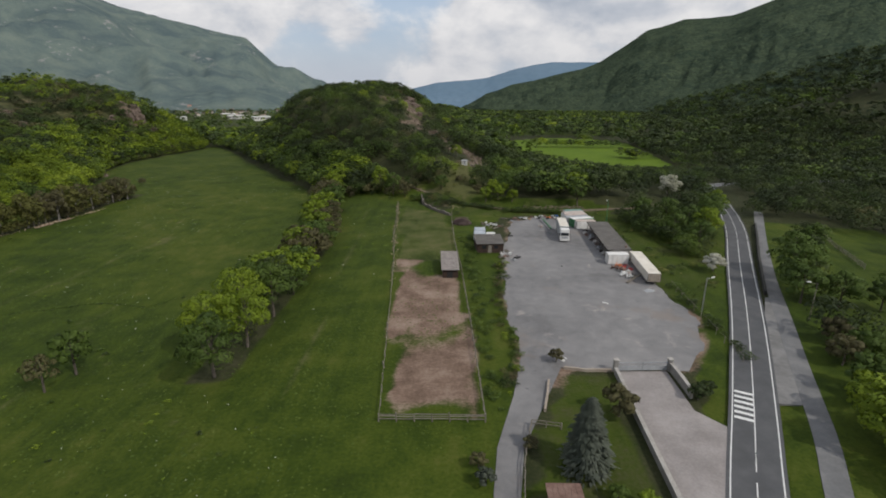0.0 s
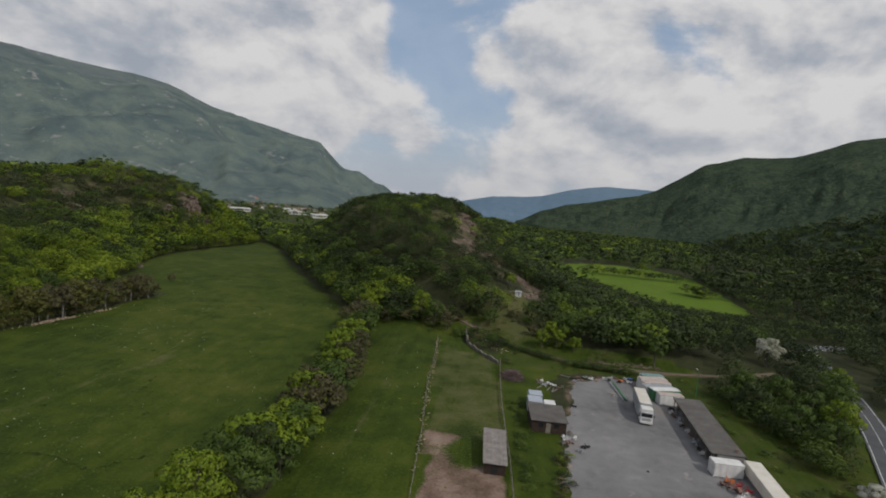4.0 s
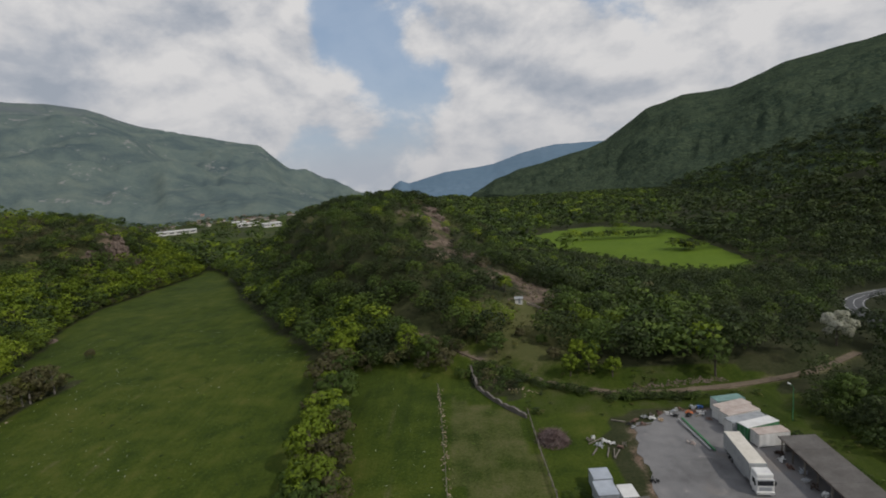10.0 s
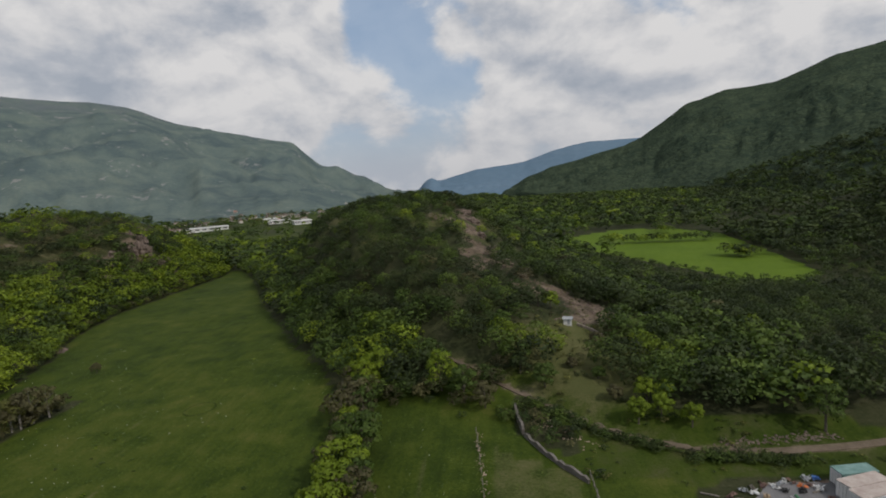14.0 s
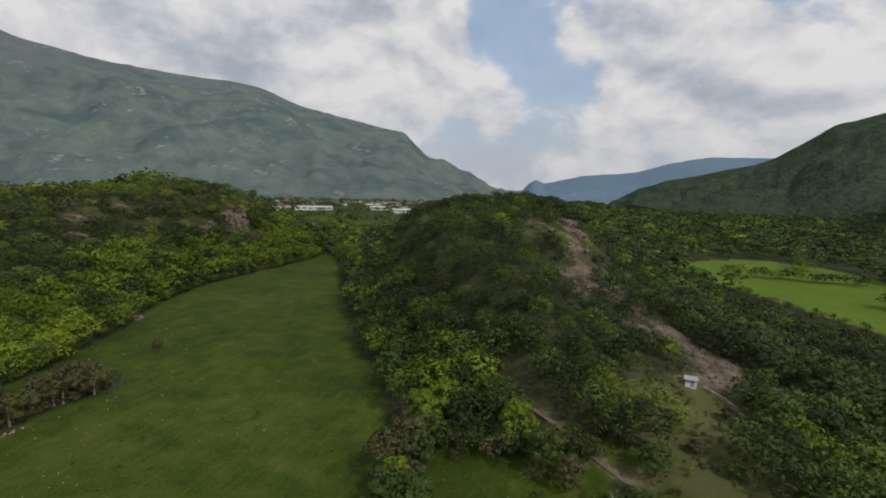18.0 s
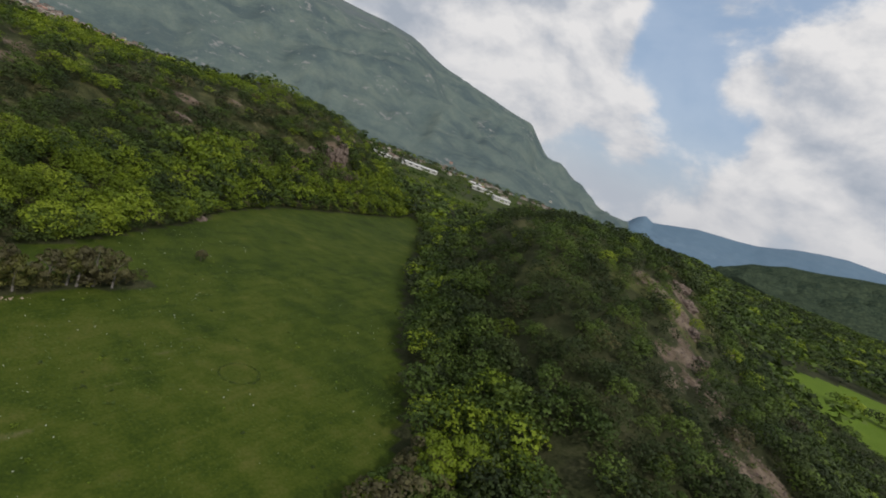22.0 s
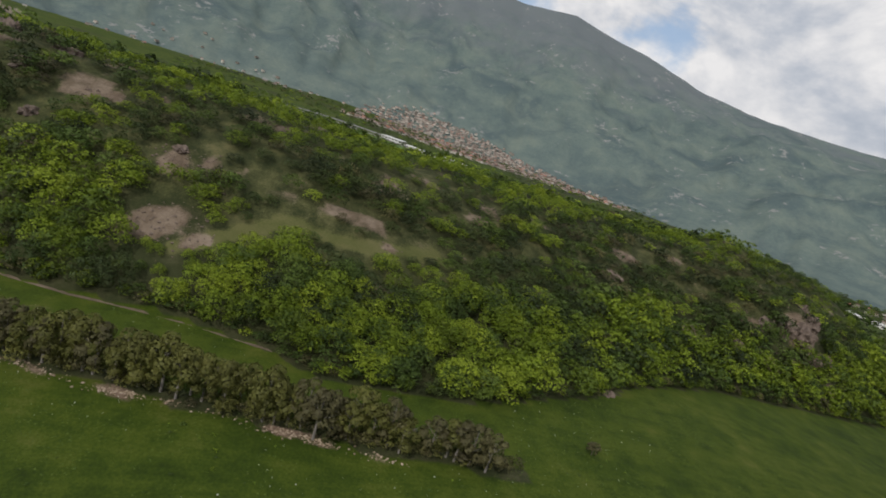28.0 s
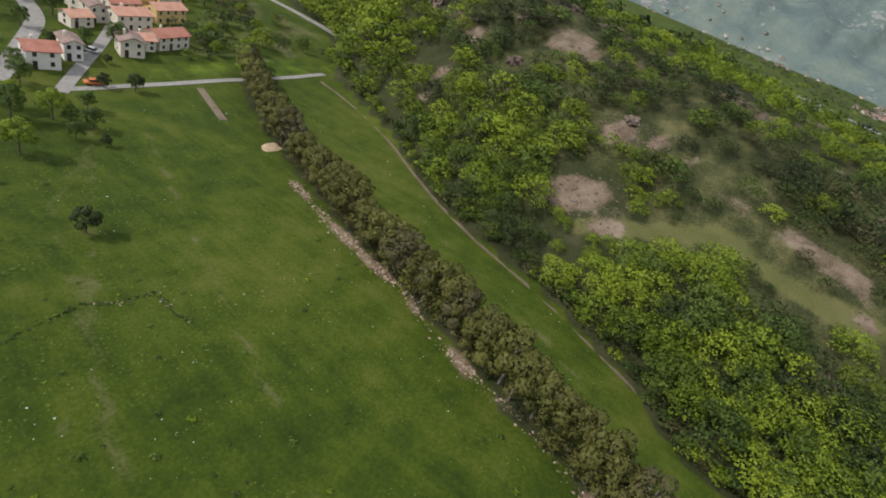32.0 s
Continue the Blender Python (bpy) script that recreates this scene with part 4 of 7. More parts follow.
# ---- road markings, lanes, yard surfaces ----
def on_road(name, left, right, a, b, label):
    """A painted line from a to b metres along the road."""
    p = np.array(refine(ROAD_LINE, 0.8))
    run = np.r_[0, np.cumsum(np.hypot(*np.diff(p, axis=0).T))]
    keep = [(float(q[0]), float(q[1])) for q, s in zip(p, run) if a <= s <= b]
    v, f = ribbon(keep, left, right, 0.108, 0.0, step=50)
    return tagged(new(name, raw_mesh(name, v, f, [PAINT_WHITE])), label, "road marking", kind="structure")


on_road("edge_line_west", 2.62, -2.48, 0, 400, "white painted edge line")
on_road("edge_line_east", -2.48, 2.62, 0, 400, "white painted edge line")
on_road("centre_line", 0.06, 0.06, 152, 400, "solid white centre line")
for k in range(12):
    on_road("centre_dash", 0.06, 0.06, 88 + k * 6, 91.2 + k * 6, "white dashed centre line")


def crossing():
    p0, d = Vector((42.4, 59.0, 0)), Vector((14.7, 29, 0)).normalized()
    side = Vector((d.y, -d.x, 0))
    top = thing("crossing", 42.4, 59.0, gz(42.4, 59.0))
    for k in range(6):
        c = d * (k * 1.35 - 2.6) - side * 1.35
        bm = bmesh.new()
        vs = [bm.verts.new((c.x + side.x * a + d.x * b, c.y + side.y * a + d.y * b, 0.125)) for a, b in ((-1.15, -0.3), (1.15, -0.3), (1.15, 0.3), (-1.15, 0.3))]
        bm.faces.new(vs)
        part("bar", bm, PAINT_WHITE, top)
    tagged(top, "white painted bars across one lane of the road", "road marking")


crossing()
strip_object("lane", rounded(LANE), 1.35, 1.35, 0.07, 0.4, material("worn_asphalt", [(0.10, 0.10, 0.102), (0.145, 0.144, 0.145), (0.20, 0.197, 0.194)], 0.3, 0.9, 0.2, 12.0), "narrow grey worn asphalt lane beside the road", "lane")
slab("lay_by", [(46.4, 61), (49.5, 60.6), (54, 65), (59, 76), (64.6, 89), (68.5, 99), (66, 98.5), (60.6, 89)], GRAVEL, 0.05, "grey gravel lay-by between road and lane", "pavement")
slab("gate_apron", [(27.2, 68.6), (34.6, 68.9), (34.5, 63), (34.4, 59), (37.0, 55.6), (31.4, 44.5), (26, 33), (24.4, 34), (25.8, 44)], material("pinkish_concrete", [(0.17, 0.15, 0.142), (0.245, 0.222, 0.212), (0.33, 0.30, 0.288)], 0.22, 0.92, 0.2, 14.0), 0.075, "pale concrete drive in front of the gate", "pavement")
strip_object("village_road", rounded([(-104, 26), (-116, 7), (-121, -1), (-130, -17), (-135, -27), (-137, -40), (-139, -60), (-150, -100)]), 2.3, 2.3, 0.12, 0.4, CONCRETE, "pale village road", "road")
strip_object("village_street", rounded([(-122, 20), (-126, 14.6), (-137, 0), (-144, -9), (-154.6, -25), (-160, -36), (-164, -46), (-170, -70)]), 1.6, 1.6, 0.12, 0.4, CONCRETE, "pale village street", "road")
strip_object("field_lane", rounded([(-124, 18.5), (-133, 18.4), (-143, 17.4), (-162, 16), (-183, 15.4), (-209, 12.5)]), 1.1, 1.1, 0.10, 0.4, CONCRETE, "pale field lane", "lane")
strip_object("hill_road", rounded([(-226, 10), (-238, 0), (-249, -12), (-251, -38), (-247, -62), (-240, -90)]), 1.8, 1.8, 0.25, 0.8, CONCRETE, "pale road with a wall round the hill foot", "road")
strip_object("valley_road", rounded([(-1080, -400), (-1100, -100), (-1115, 110), (-1105, 200), (-1040, 380), (-985, 520)]), 7, 7, 1.2, 2.0, CONCRETE, "pale motorway along the valley floor", "road", 30)
strip_object("river_bank", rounded([(-1180, -400), (-1200, -100), (-1210, 110), (-1190, 220), (-1120, 420), (-1080, 540)]), 20, 20, 0.6, 1.0, GRAVEL, "grey gravel river bed", "river", 30)
strip_object("foot_path", rounded([(-203, 18), (-201.5, 33), (-193, 61), (-180, 83), (-169, 109), (-165.8, 127), (-161.5, 144), (-157.4, 157.5)], 3), 0.5, 0.45, 0.11, 0.4, DIRT, "narrow bare earth edge below the bushes of the castle hill", "path", 1.3)
strip_object("trail", rounded(TRAIL), 0.95, 0.95, 0.16, 0.4, DIRT, "beaten earth track along the hill foot", "path", 1.5)
strip_object("cloudy_field", [(-1050, 150), (-960, 420), (-840, 700)], 35, 35, 0.5, 0.5, material("crop", [(0.05, 0.10, 0.015), (0.07, 0.13, 0.02), (0.10, 0.16, 0.03)], 0.02), "long green field in the valley", "field", 20)

# ---- more surfaces ----
TIMBER = material("weathered_timber", [(0.10, 0.085, 0.07), (0.17, 0.15, 0.125), (0.25, 0.225, 0.19)], 2.0, 0.9, 0.4, 8.0, obj=0.2)
DARK_WOOD = material("dark_timber", [(0.022, 0.014, 0.011), (0.042, 0.026, 0.019), (0.07, 0.045, 0.034)], 2.0, 0.85, 0.3, 8.0)
FELT = material("grey_roof_felt", [(0.070, 0.064, 0.058), (0.105, 0.096, 0.088), (0.15, 0.14, 0.13)], 0.5, 0.9, 0.3, 9.0)
RUST = material("rusty_sheet", [(0.10, 0.055, 0.042), (0.17, 0.105, 0.085), (0.25, 0.17, 0.14)], 0.8, 0.8, 0.3, 8.0, 0.2)
TIN = material("galvanised_sheet", [(0.30, 0.32, 0.36), (0.40, 0.43, 0.47), (0.50, 0.53, 0.57)], 0.7, 0.5, 0.1, 9.0, 0.3)
WHITE = material("white_metal", [(0.48, 0.47, 0.45), (0.62, 0.61, 0.59), (0.72, 0.71, 0.69)], 0.7, 0.5, 0.1, 9.0)
CREAM = material("cream_canvas", [(0.44, 0.40, 0.34), (0.58, 0.54, 0.47), (0.68, 0.64, 0.57)], 0.5, 0.7, 0.1, 9.0)
SILVER = material("silver_grey_canvas", [(0.24, 0.25, 0.25), (0.32, 0.33, 0.33), (0.40, 0.41, 0.41)], 0.5, 0.55, 0.1, 9.0)
TEAL = material("teal_paint", [(0.09, 0.17, 0.15), (0.15, 0.25, 0.23), (0.24, 0.35, 0.32)], 0.8, 0.6, 0.1, 8.0)
GREEN = material("green_paint", [(0.03, 0.11, 0.05), (0.05, 0.17, 0.075), (0.10, 0.25, 0.12)], 0.8, 0.6, 0.1, 8.0)
GREY = material("grey_paint", [(0.20, 0.21, 0.22), (0.29, 0.30, 0.31), (0.38, 0.39, 0.40)], 0.8, 0.6, 0.1, 8.0)
PINKISH = material("faded_pink_roof", [(0.30, 0.23, 0.20), (0.42, 0.35, 0.31), (0.54, 0.48, 0.43)], 0.7, 0.7, 0.2, 8.0)
RED = material("red_paint", [(0.25, 0.02, 0.02), (0.40, 0.035, 0.03), (0.50, 0.06, 0.05)], 1.0, 0.5, 0.1, 8.0)
ORANGE = material("orange_paint", [(0.35, 0.09, 0.03), (0.5, 0.15, 0.05), (0.6, 0.22, 0.09)], 1.0, 0.6, 0.1, 8.0)
BLUE = material("blue_paint", [(0.03, 0.08, 0.25), (0.06, 0.14, 0.36), (0.12, 0.22, 0.45)], 1.0, 0.6, 0.1, 8.0)
STRAW = material("straw", [(0.24, 0.17, 0.10), (0.38, 0.28, 0.18), (0.50, 0.40, 0.28)], 0.8, 0.95, 0.5, 9.0)
RUBBER = material("black_rubber", [(0.012, 0.012, 0.012), (0.02, 0.02, 0.02), (0.035, 0.035, 0.035)], 3.0, 0.85, 0.1)
STEEL = material("bare_steel", [(0.30, 0.30, 0.30), (0.42, 0.42, 0.42), (0.55, 0.55, 0.55)], 2.0, 0.4, 0.05, 8.0, 0.8)
GLASS = material("dark_window_glass", [(0.012, 0.014, 0.018), (0.02, 0.023, 0.028), (0.03, 0.034, 0.04)], 1.0, 0.08, 0.0, 5.0, 0.0, 0.6)
PLASTER = [material("white_plaster", [(0.50, 0.48, 0.44), (0.64, 0.62, 0.58), (0.74, 0.72, 0.68)], 0.4, 0.9, 0.1, 9.0), material("cream_plaster", [(0.45, 0.40, 0.32), (0.58, 0.53, 0.44), (0.68, 0.63, 0.54)], 0.4, 0.9, 0.1, 9.0), material("yellow_plaster", [(0.48, 0.33, 0.12), (0.62, 0.44, 0.17), (0.70, 0.53, 0.24)], 0.4, 0.9, 0.1, 9.0)]
TILES = [material("red_roof_tiles", [(0.22, 0.085, 0.06), (0.33, 0.14, 0.10), (0.42, 0.21, 0.16)], 0.5, 0.85, 0.4, 12.0), material("salmon_roof_tiles", [(0.34, 0.16, 0.11), (0.45, 0.24, 0.17), (0.54, 0.32, 0.24)], 0.5, 0.85, 0.4, 12.0), material("brown_roof_tiles", [(0.13, 0.085, 0.07), (0.20, 0.14, 0.12), (0.28, 0.21, 0.18)], 0.5, 0.85, 0.4, 12.0)]
COPING = material("weathered_coping", [(0.22, 0.205, 0.185), (0.32, 0.30, 0.275), (0.42, 0.40, 0.37)], 1.2, 0.9, 0.2, 8.0)
DRYSTONE = material("dry_stone", [(0.07, 0.06, 0.05), (0.13, 0.115, 0.10), (0.20, 0.18, 0.16)], 0.8, 0.95, 0.6, 6.0)
STONE_WALL = material("old_stone_wall", [(0.20, 0.16, 0.13), (0.32, 0.27, 0.22), (0.42, 0.37, 0.31)], 0.25, 0.95, 0.6, 9.0)


# ---- trees as things ----
def along(line, n, width, rng):
    p = np.array(refine(line, 0.5))
    q = p[rng.integers(0, len(p), n)]
    return q[:, 0] + rng.normal(size=n) * width, q[:, 1] + rng.normal(size=n) * width


def trunk_mesh(h, r, lean, rng, limbs=4):
    bm = bmesh.new()
    ends = [(Vector((0, 0, -0.3)), Vector((lean * 0.5, 0, h * 0.55)), r, r * 0.62), (Vector((lean * 0.5, 0, h * 0.53)), Vector((lean, lean * 0.3, h * 0.85)), r * 0.62, r * 0.2)]
    for _ in range(limbs):
        a, z = rng.random() * 6.28, h * (0.28 + 0.3 * rng.random())
        ends.append((Vector((lean * 0.4, 0, z)), Vector((math.cos(a) * h * 0.24, math.sin(a) * h * 0.24, z + h * 0.25)), r * 0.45, r * 0.12))
    for a, b, r0, r1 in ends:
        d = b - a
        m = Matrix.Translation((a + b) / 2) @ d.to_track_quat("Z", "Y").to_matrix().to_4x4()
        bmesh.ops.create_cone(bm, cap_ends=True, segments=7, radius1=r0, radius2=r1, depth=d.length, matrix=m)
    return bm


def crown_object(card, height, width, mat, parent, name="crown"):
    v = card.reshape(-1, 6)
    pts = v[:, :3] * [height * width, height * width, height]
    me = raw_mesh(name, pts, np.arange(len(pts)).reshape(-1, card.shape[1]), [mat])
    me.normals_split_custom_set_from_vertices(v[:, 3:])
    ob = new(name, me)
    ob.parent = parent
    return ob


def tree(name, label, x, y, h, width, leaf_no, seed, group="", n=900, low=0.24, lump=12, size=None, bark=None):
    """One standing tree: trunk with limbs, and a crown of leaf clumps."""
    rng = np.random.default_rng(seed)
    top = thing(name, x, y, gz(x, y), float(rng.random() * 360))
    part("trunk", trunk_mesh(h, h * 0.022 + 0.05, h * 0.04, rng), bark or BARK, top)
    crown_object(cards(rng, lumps(rng, lump, 1.0, 0.46, low), int(n * 1.9), (size or 0.20 / h + 0.012) * 0.85), h, width, LEAVES[leaf_no], top)
    return tagged(top, label, "tree", group)


def again(ob, x, y, turn, k):
    m = pose(x, y, gz(x, y), 0, 0, turn)
    c = copy_thing(ob, m)
    c.scale = (k, k, k * (0.92 + 0.16 * ((turn * 0.37) % 1)))
    return c


def build_field_trees():
    rng = np.random.default_rng(40)
    # tall trees at the south end of the hedge
    for x, y, h, w, leaf_no, s in ((-33.0, 67.6, 10.5, 0.95, 1, 1), (-37.5, 77, 10.5, 0.95, 0, 2), (-31.5, 77, 10.5, 0.95, 0, 3), (-34.5, 84, 12.0, 0.9, 0, 4), (-31.0, 89, 11.0, 0.9, 1, 5), (-35.5, 92, 11.0, 0.95, 1, 6), (-33.5, 98, 9.5, 0.95, 2, 7)):
        tree("maple", "leafy green broad-leaved tree at the end of a field hedge", x, y, h, w, leaf_no, s, "trees of the field hedge", 2300, 0.10, 15, 0.022)
    kinds = [tree("hedge_shrub", "bushy bright green shrub in the field hedge", -33, 103, 7.0, 1.15, 0, 11, "shrubs of the field hedge", 700, 0.05), tree("hedge_shrub", "brownish half-bare shrub in the field hedge", -36, 107, 6.4, 1.2, 3, 12, "shrubs of the field hedge", 600, 0.05), tree("hedge_shrub", "green shrub in the field hedge", -32, 112, 7.2, 1.1, 1, 13, "shrubs of the field hedge", 700, 0.05)]
    line = np.array(refine(HEDGE, 3.4))
    for k, (x, y) in enumerate(line):
        if y < 100:
            continue
        for side in (-1.7, 1.9):
            if rng.random() < 0.2:
                continue
            again(kinds[int(rng.integers(0, 3))], x + side + rng.normal() * 0.8, y + rng.normal() * 0.8, float(rng.random() * 360), 0.85 + 0.5 * rng.random())
    tree("ash", "small round fresh-green tree at the meadow edge", -44.5, 206, 10.2, 0.85, 0, 21, n=1300, low=0.05)
    tree("ash", "small round fresh-green tree at the meadow edge", -41.0, 209.5, 10.6, 0.85, 0, 22, n=1300, low=0.05)
    tree("ash", "small leaning fresh-green tree at the meadow edge", -47.5, 193.5, 8.0, 0.8, 0, 23, n=900, low=0.1)
    tree("ash", "small fresh-green tree beside the hill", -25, 200.5, 10.0, 0.85, 0, 24, n=1100, low=0.05)
    tree("ash", "small fresh-green tree beside the hill", -19.5, 195, 8.6, 0.85, 1, 25, n=1000, low=0.05)
    tree("walnut", "dark green young tree alone in the meadow", -57.4, 72.0, 7.6, 0.9, 1, 31, n=1300, low=0.2)
    tree("walnut", "thin brownish young tree alone in the meadow", -58.8, 67.0, 6.2, 0.85, 3, 32, n=520, low=0.2)
    tree("meadow_bush", "low brownish bush in the meadow", -136.5, 231.5, 3.4, 1.15, 3, 33, n=380, low=0.05)
    for x, y, h, s in ((14.6, 182.0, 5.6, 51), (19.0, 182.4, 5.2, 52), (17.6, 187.5, 5.6, 53), (23.6, 179.4, 4.8, 54), (21.5, 188.0, 4.6, 55)):
        tree("young_walnut", "bright yellow-green small tree above the track", x, y, h, 0.95, 0, s, "trees above the track", 800, 0.12)
    for k, (x, y, h, leaf_no) in enumerate(((-1.4, 197.5, 6.0, 1), (-6.5, 203, 5.0, 2), (-3.2, 232, 6.5, 2), (0.8, 235, 6.0, 2), (4.5, 236, 5.5, 0), (-6.5, 228, 5.0, 2), (-10, 220, 5.0, 1), (5.5, 204, 2.6, 3), (13.5, 216, 3.6, 3), (17, 213, 4.2, 2), (19, 223, 4.0, 3), (23, 229, 4.5, 2), (10.5, 199, 3.0, 1), (-14.8, 191.7, 6, 3), (27, 243, 5, 1), (12, 189.5, 3.2, 3))):
        tree("hillside_bush", ("bright green bush", "green bush", "dark green bush", "brown half-bare bush")[leaf_no] + " on the grassy slope below the hut", x, y, h, 1.15, leaf_no, 640 + k, "bushes below the hut", 700, 0.02)
    for x, y, h, w, s in ((62.6, 113.5, 4.6, 1.15, 61), (83.2, 193.4, 9.5, 0.95, 62)):
        tree("blossom_tree", "tree covered in white spring blossom", x, y, h, w, 4, s, n=1200, low=0.1)
    tree("poplar", "tall green tree beside the containers", 46.0, 178.0, 9.5, 0.75, 1, 63, n=1200, low=0.12)
    for x, y, h, s, leaf_no in ((67, 131, 8.5, 71, 1), (73, 140, 9.5, 72, 0), (78, 150, 10, 73, 1), (70, 146, 9, 74, 1), (64, 140, 8, 75, 1), (84, 160, 10, 76, 1), (76, 160, 9.5, 77, 2), (68, 156, 9, 78, 1), (60, 150, 8, 79, 2), (90, 171, 9, 80, 0), (62, 160, 8, 81, 1)):
        tree("roadside_tree", "dense green broad-leaved tree beside the road", x, y, h, 0.95, leaf_no, s, "trees by the road", 1100, 0.06)
    for x, y, h, s, leaf_no in ((74.5, 102, 10.5, 82, 1), (79, 111, 11, 83, 1), (71.5, 96, 8.0, 94, 1), (78, 94.5, 7.5, 84, 1), (62.5, 71.5, 5.2, 85, 3), (66, 78.5, 5.0, 86, 3), (66.5, 73, 5.6, 95, 1), (53.5, 50.5, 8.5, 96, 0), (56.5, 56.5, 8.2, 97, 0), (60, 63, 6.6, 98, 1), (85, 93, 6.5, 87, 1), (61, 60, 6, 88, 1), (55.5, 50.5, 7.5, 89, 0), (60, 48, 8, 90, 0), (53, 44, 6.5, 91, 1), (94, 128, 6, 92, 2), (101, 138, 6.5, 93, 1)):
        tree("roadside_tree", "rounded green tree or bush beside the lane", x, y, h, 1.12, leaf_no, s, "trees by the lane", 1200, 0.03)


def build_row():
    """The row of young trees with pale trunks along the meadow."""
    rng = np.random.default_rng(77)
    pale = material("pale_bark", [(0.10, 0.09, 0.08), (0.17, 0.155, 0.14), (0.26, 0.24, 0.22)], 3.0)
    kinds = [tree("row_tree", "young brown-green tree with a pale trunk in a long row", -134.5, 160, 8.2, 0.86, 6, 101, "trees of the meadow row", 1000, 0.02, bark=pale), tree("row_tree", "young green tree with a pale trunk in a long row", -136, 150, 8.4, 0.86, 6, 102, "trees of the meadow row", 1100, 0.02, bark=pale), tree("row_tree", "thin brown half-bare tree in a long row", -133, 170, 8.0, 0.84, 3, 103, "trees of the meadow row", 850, 0.03, bark=pale)]
    for x, y in refine(ROW, 2.5)[2:]:
        if rng.random() < 0.06:
            continue
        k = int(rng.choice([0, 0, 1, 1, 2])) if y < 165 else int(rng.choice([0, 2, 2]))
        again(kinds[k], x + rng.normal() * 0.7, y + rng.normal() * 0.6, float(rng.random() * 360), 0.95 + 0.4 * rng.random())
    x, y = along(ROW[:-2], 260, 1.0, rng)
    plant("row_undergrowth", "brown-green brambles and saplings under the tree row", x, y, 1.6 + 2.2 * rng.random(260), 1.0 + 0.4 * rng.random(260), rng.choice([6, 6, 3, 3], 260), CROWN_MID, 78, 0.2, "bushes")
    for x, y, h, s in ((-172, 20, 9, 1), (-177, 12, 9.5, 2), (-182, 4, 8.5, 3)):
        tree("row_end_tree", "tall yellow-green tree at the end of the row", x, y, h, 0.9, 0, 110 + s, "trees of the meadow row", 900, 0.1)


build_field_trees()
rng_field = np.random.default_rng(3)
fx, fy = np.r_[158 + rng_field.normal(size=14) * 3.4, np.linspace(84, 168, 26), 150 + rng_field.normal(size=6) * 4], np.r_[450 + rng_field.normal(size=14) * 4.5, np.linspace(545, 528, 26) + rng_field.normal(size=26) * 3, 600 + rng_field.normal(size=6) * 8]
plant("field_thicket", "clumps and a hedge of green trees in the far field", fx, fy, 6 + 4 * rng_field.random(46), 1.2 + 0.3 * rng_field.random(46), rng_field.integers(0, 3, 46), CROWN_ROAD, 4, 0.5)
build_row()


def spruce():
    rng = np.random.default_rng(9)
    x, y, h = 17.3, 47.5, 9.2
    top = thing("spruce", x, y, gz(x, y))
    part("trunk", trunk_mesh(h, 0.16, 0.0, rng, 0), BARK, top)
    n = 4200
    t = rng.random(n) ** 0.75
    z = 0.05 + 0.95 * t
    tier = 0.82 + 0.18 * np.cos(z * 58)
    a = rng.random(n) * 6.283
    r = (0.40 * (1 - z) ** 0.72 + 0.008) * tier * (1 + 0.16 * np.sin(a * 5 + z * 9)) * np.sqrt(rng.random(n) * 0.75 + 0.25)
    out = np.stack([np.cos(a), np.sin(a), np.full(n, -0.28)], -1)
    p = np.stack([np.cos(a) * r, np.sin(a) * r, z - r * 0.35], -1)
    side = np.stack([-np.sin(a), np.cos(a), np.zeros(n)], -1) + rng.normal(size=(n, 3)) * 0.25
    ln, wd = 0.046 * (0.6 + 0.7 * rng.random((n, 1))), 0.017 * (0.6 + 0.7 * rng.random((n, 1)))
    c = np.stack([p + out * ln, p + side * wd, p - out * ln * 0.6, p - side * wd], 1)
    nr = np.stack([np.cos(a), np.sin(a), np.full(n, 0.7)], -1)
    nr /= np.linalg.norm(nr, axis=1)[:, None]
    crown_object(np.concatenate([c, np.repeat(nr[:, None], 4, 1)], -1).astype(np.float32), h, 1.0, LEAVES[5], top, "foliage")
    tagged(top, "grey-green spruce tree in the walled garden", "tree")


spruce()
for bx, by, bh, bl, bs, what in ((18.5, 71.2, 2.4, 3, 1, "brown bare bush beside the garden wall"), (24.0, 57.5, 4.6, 3, 2, "thin brownish tree beside the gate drive"), (36.0, 61.5, 2.6, 2, 3, "dark green clipped bush beside the gate wall"), (37.8, 63.0, 2.2, 2, 4, "dark green bush beside the gate wall"), (5.4, 47.5, 2.0, 3, 5, "grey-green bush beside the drive"), (6.0, 44.8, 2.2, 5, 6, "grey-green bush beside the drive"), (11.6, 50.8, 1.8, 3, 7, "greyish bush in the garden"), (22.0, 41.5, 2.4, 0, 8, "bright green bush in the garden"), (19.5, 43.0, 2.0, 1, 9, "green bush in the garden")):
    tree("garden_bush", what, bx, by, bh, 1.15, bl, 200 + bs, n=420, low=0.05, size=0.075)


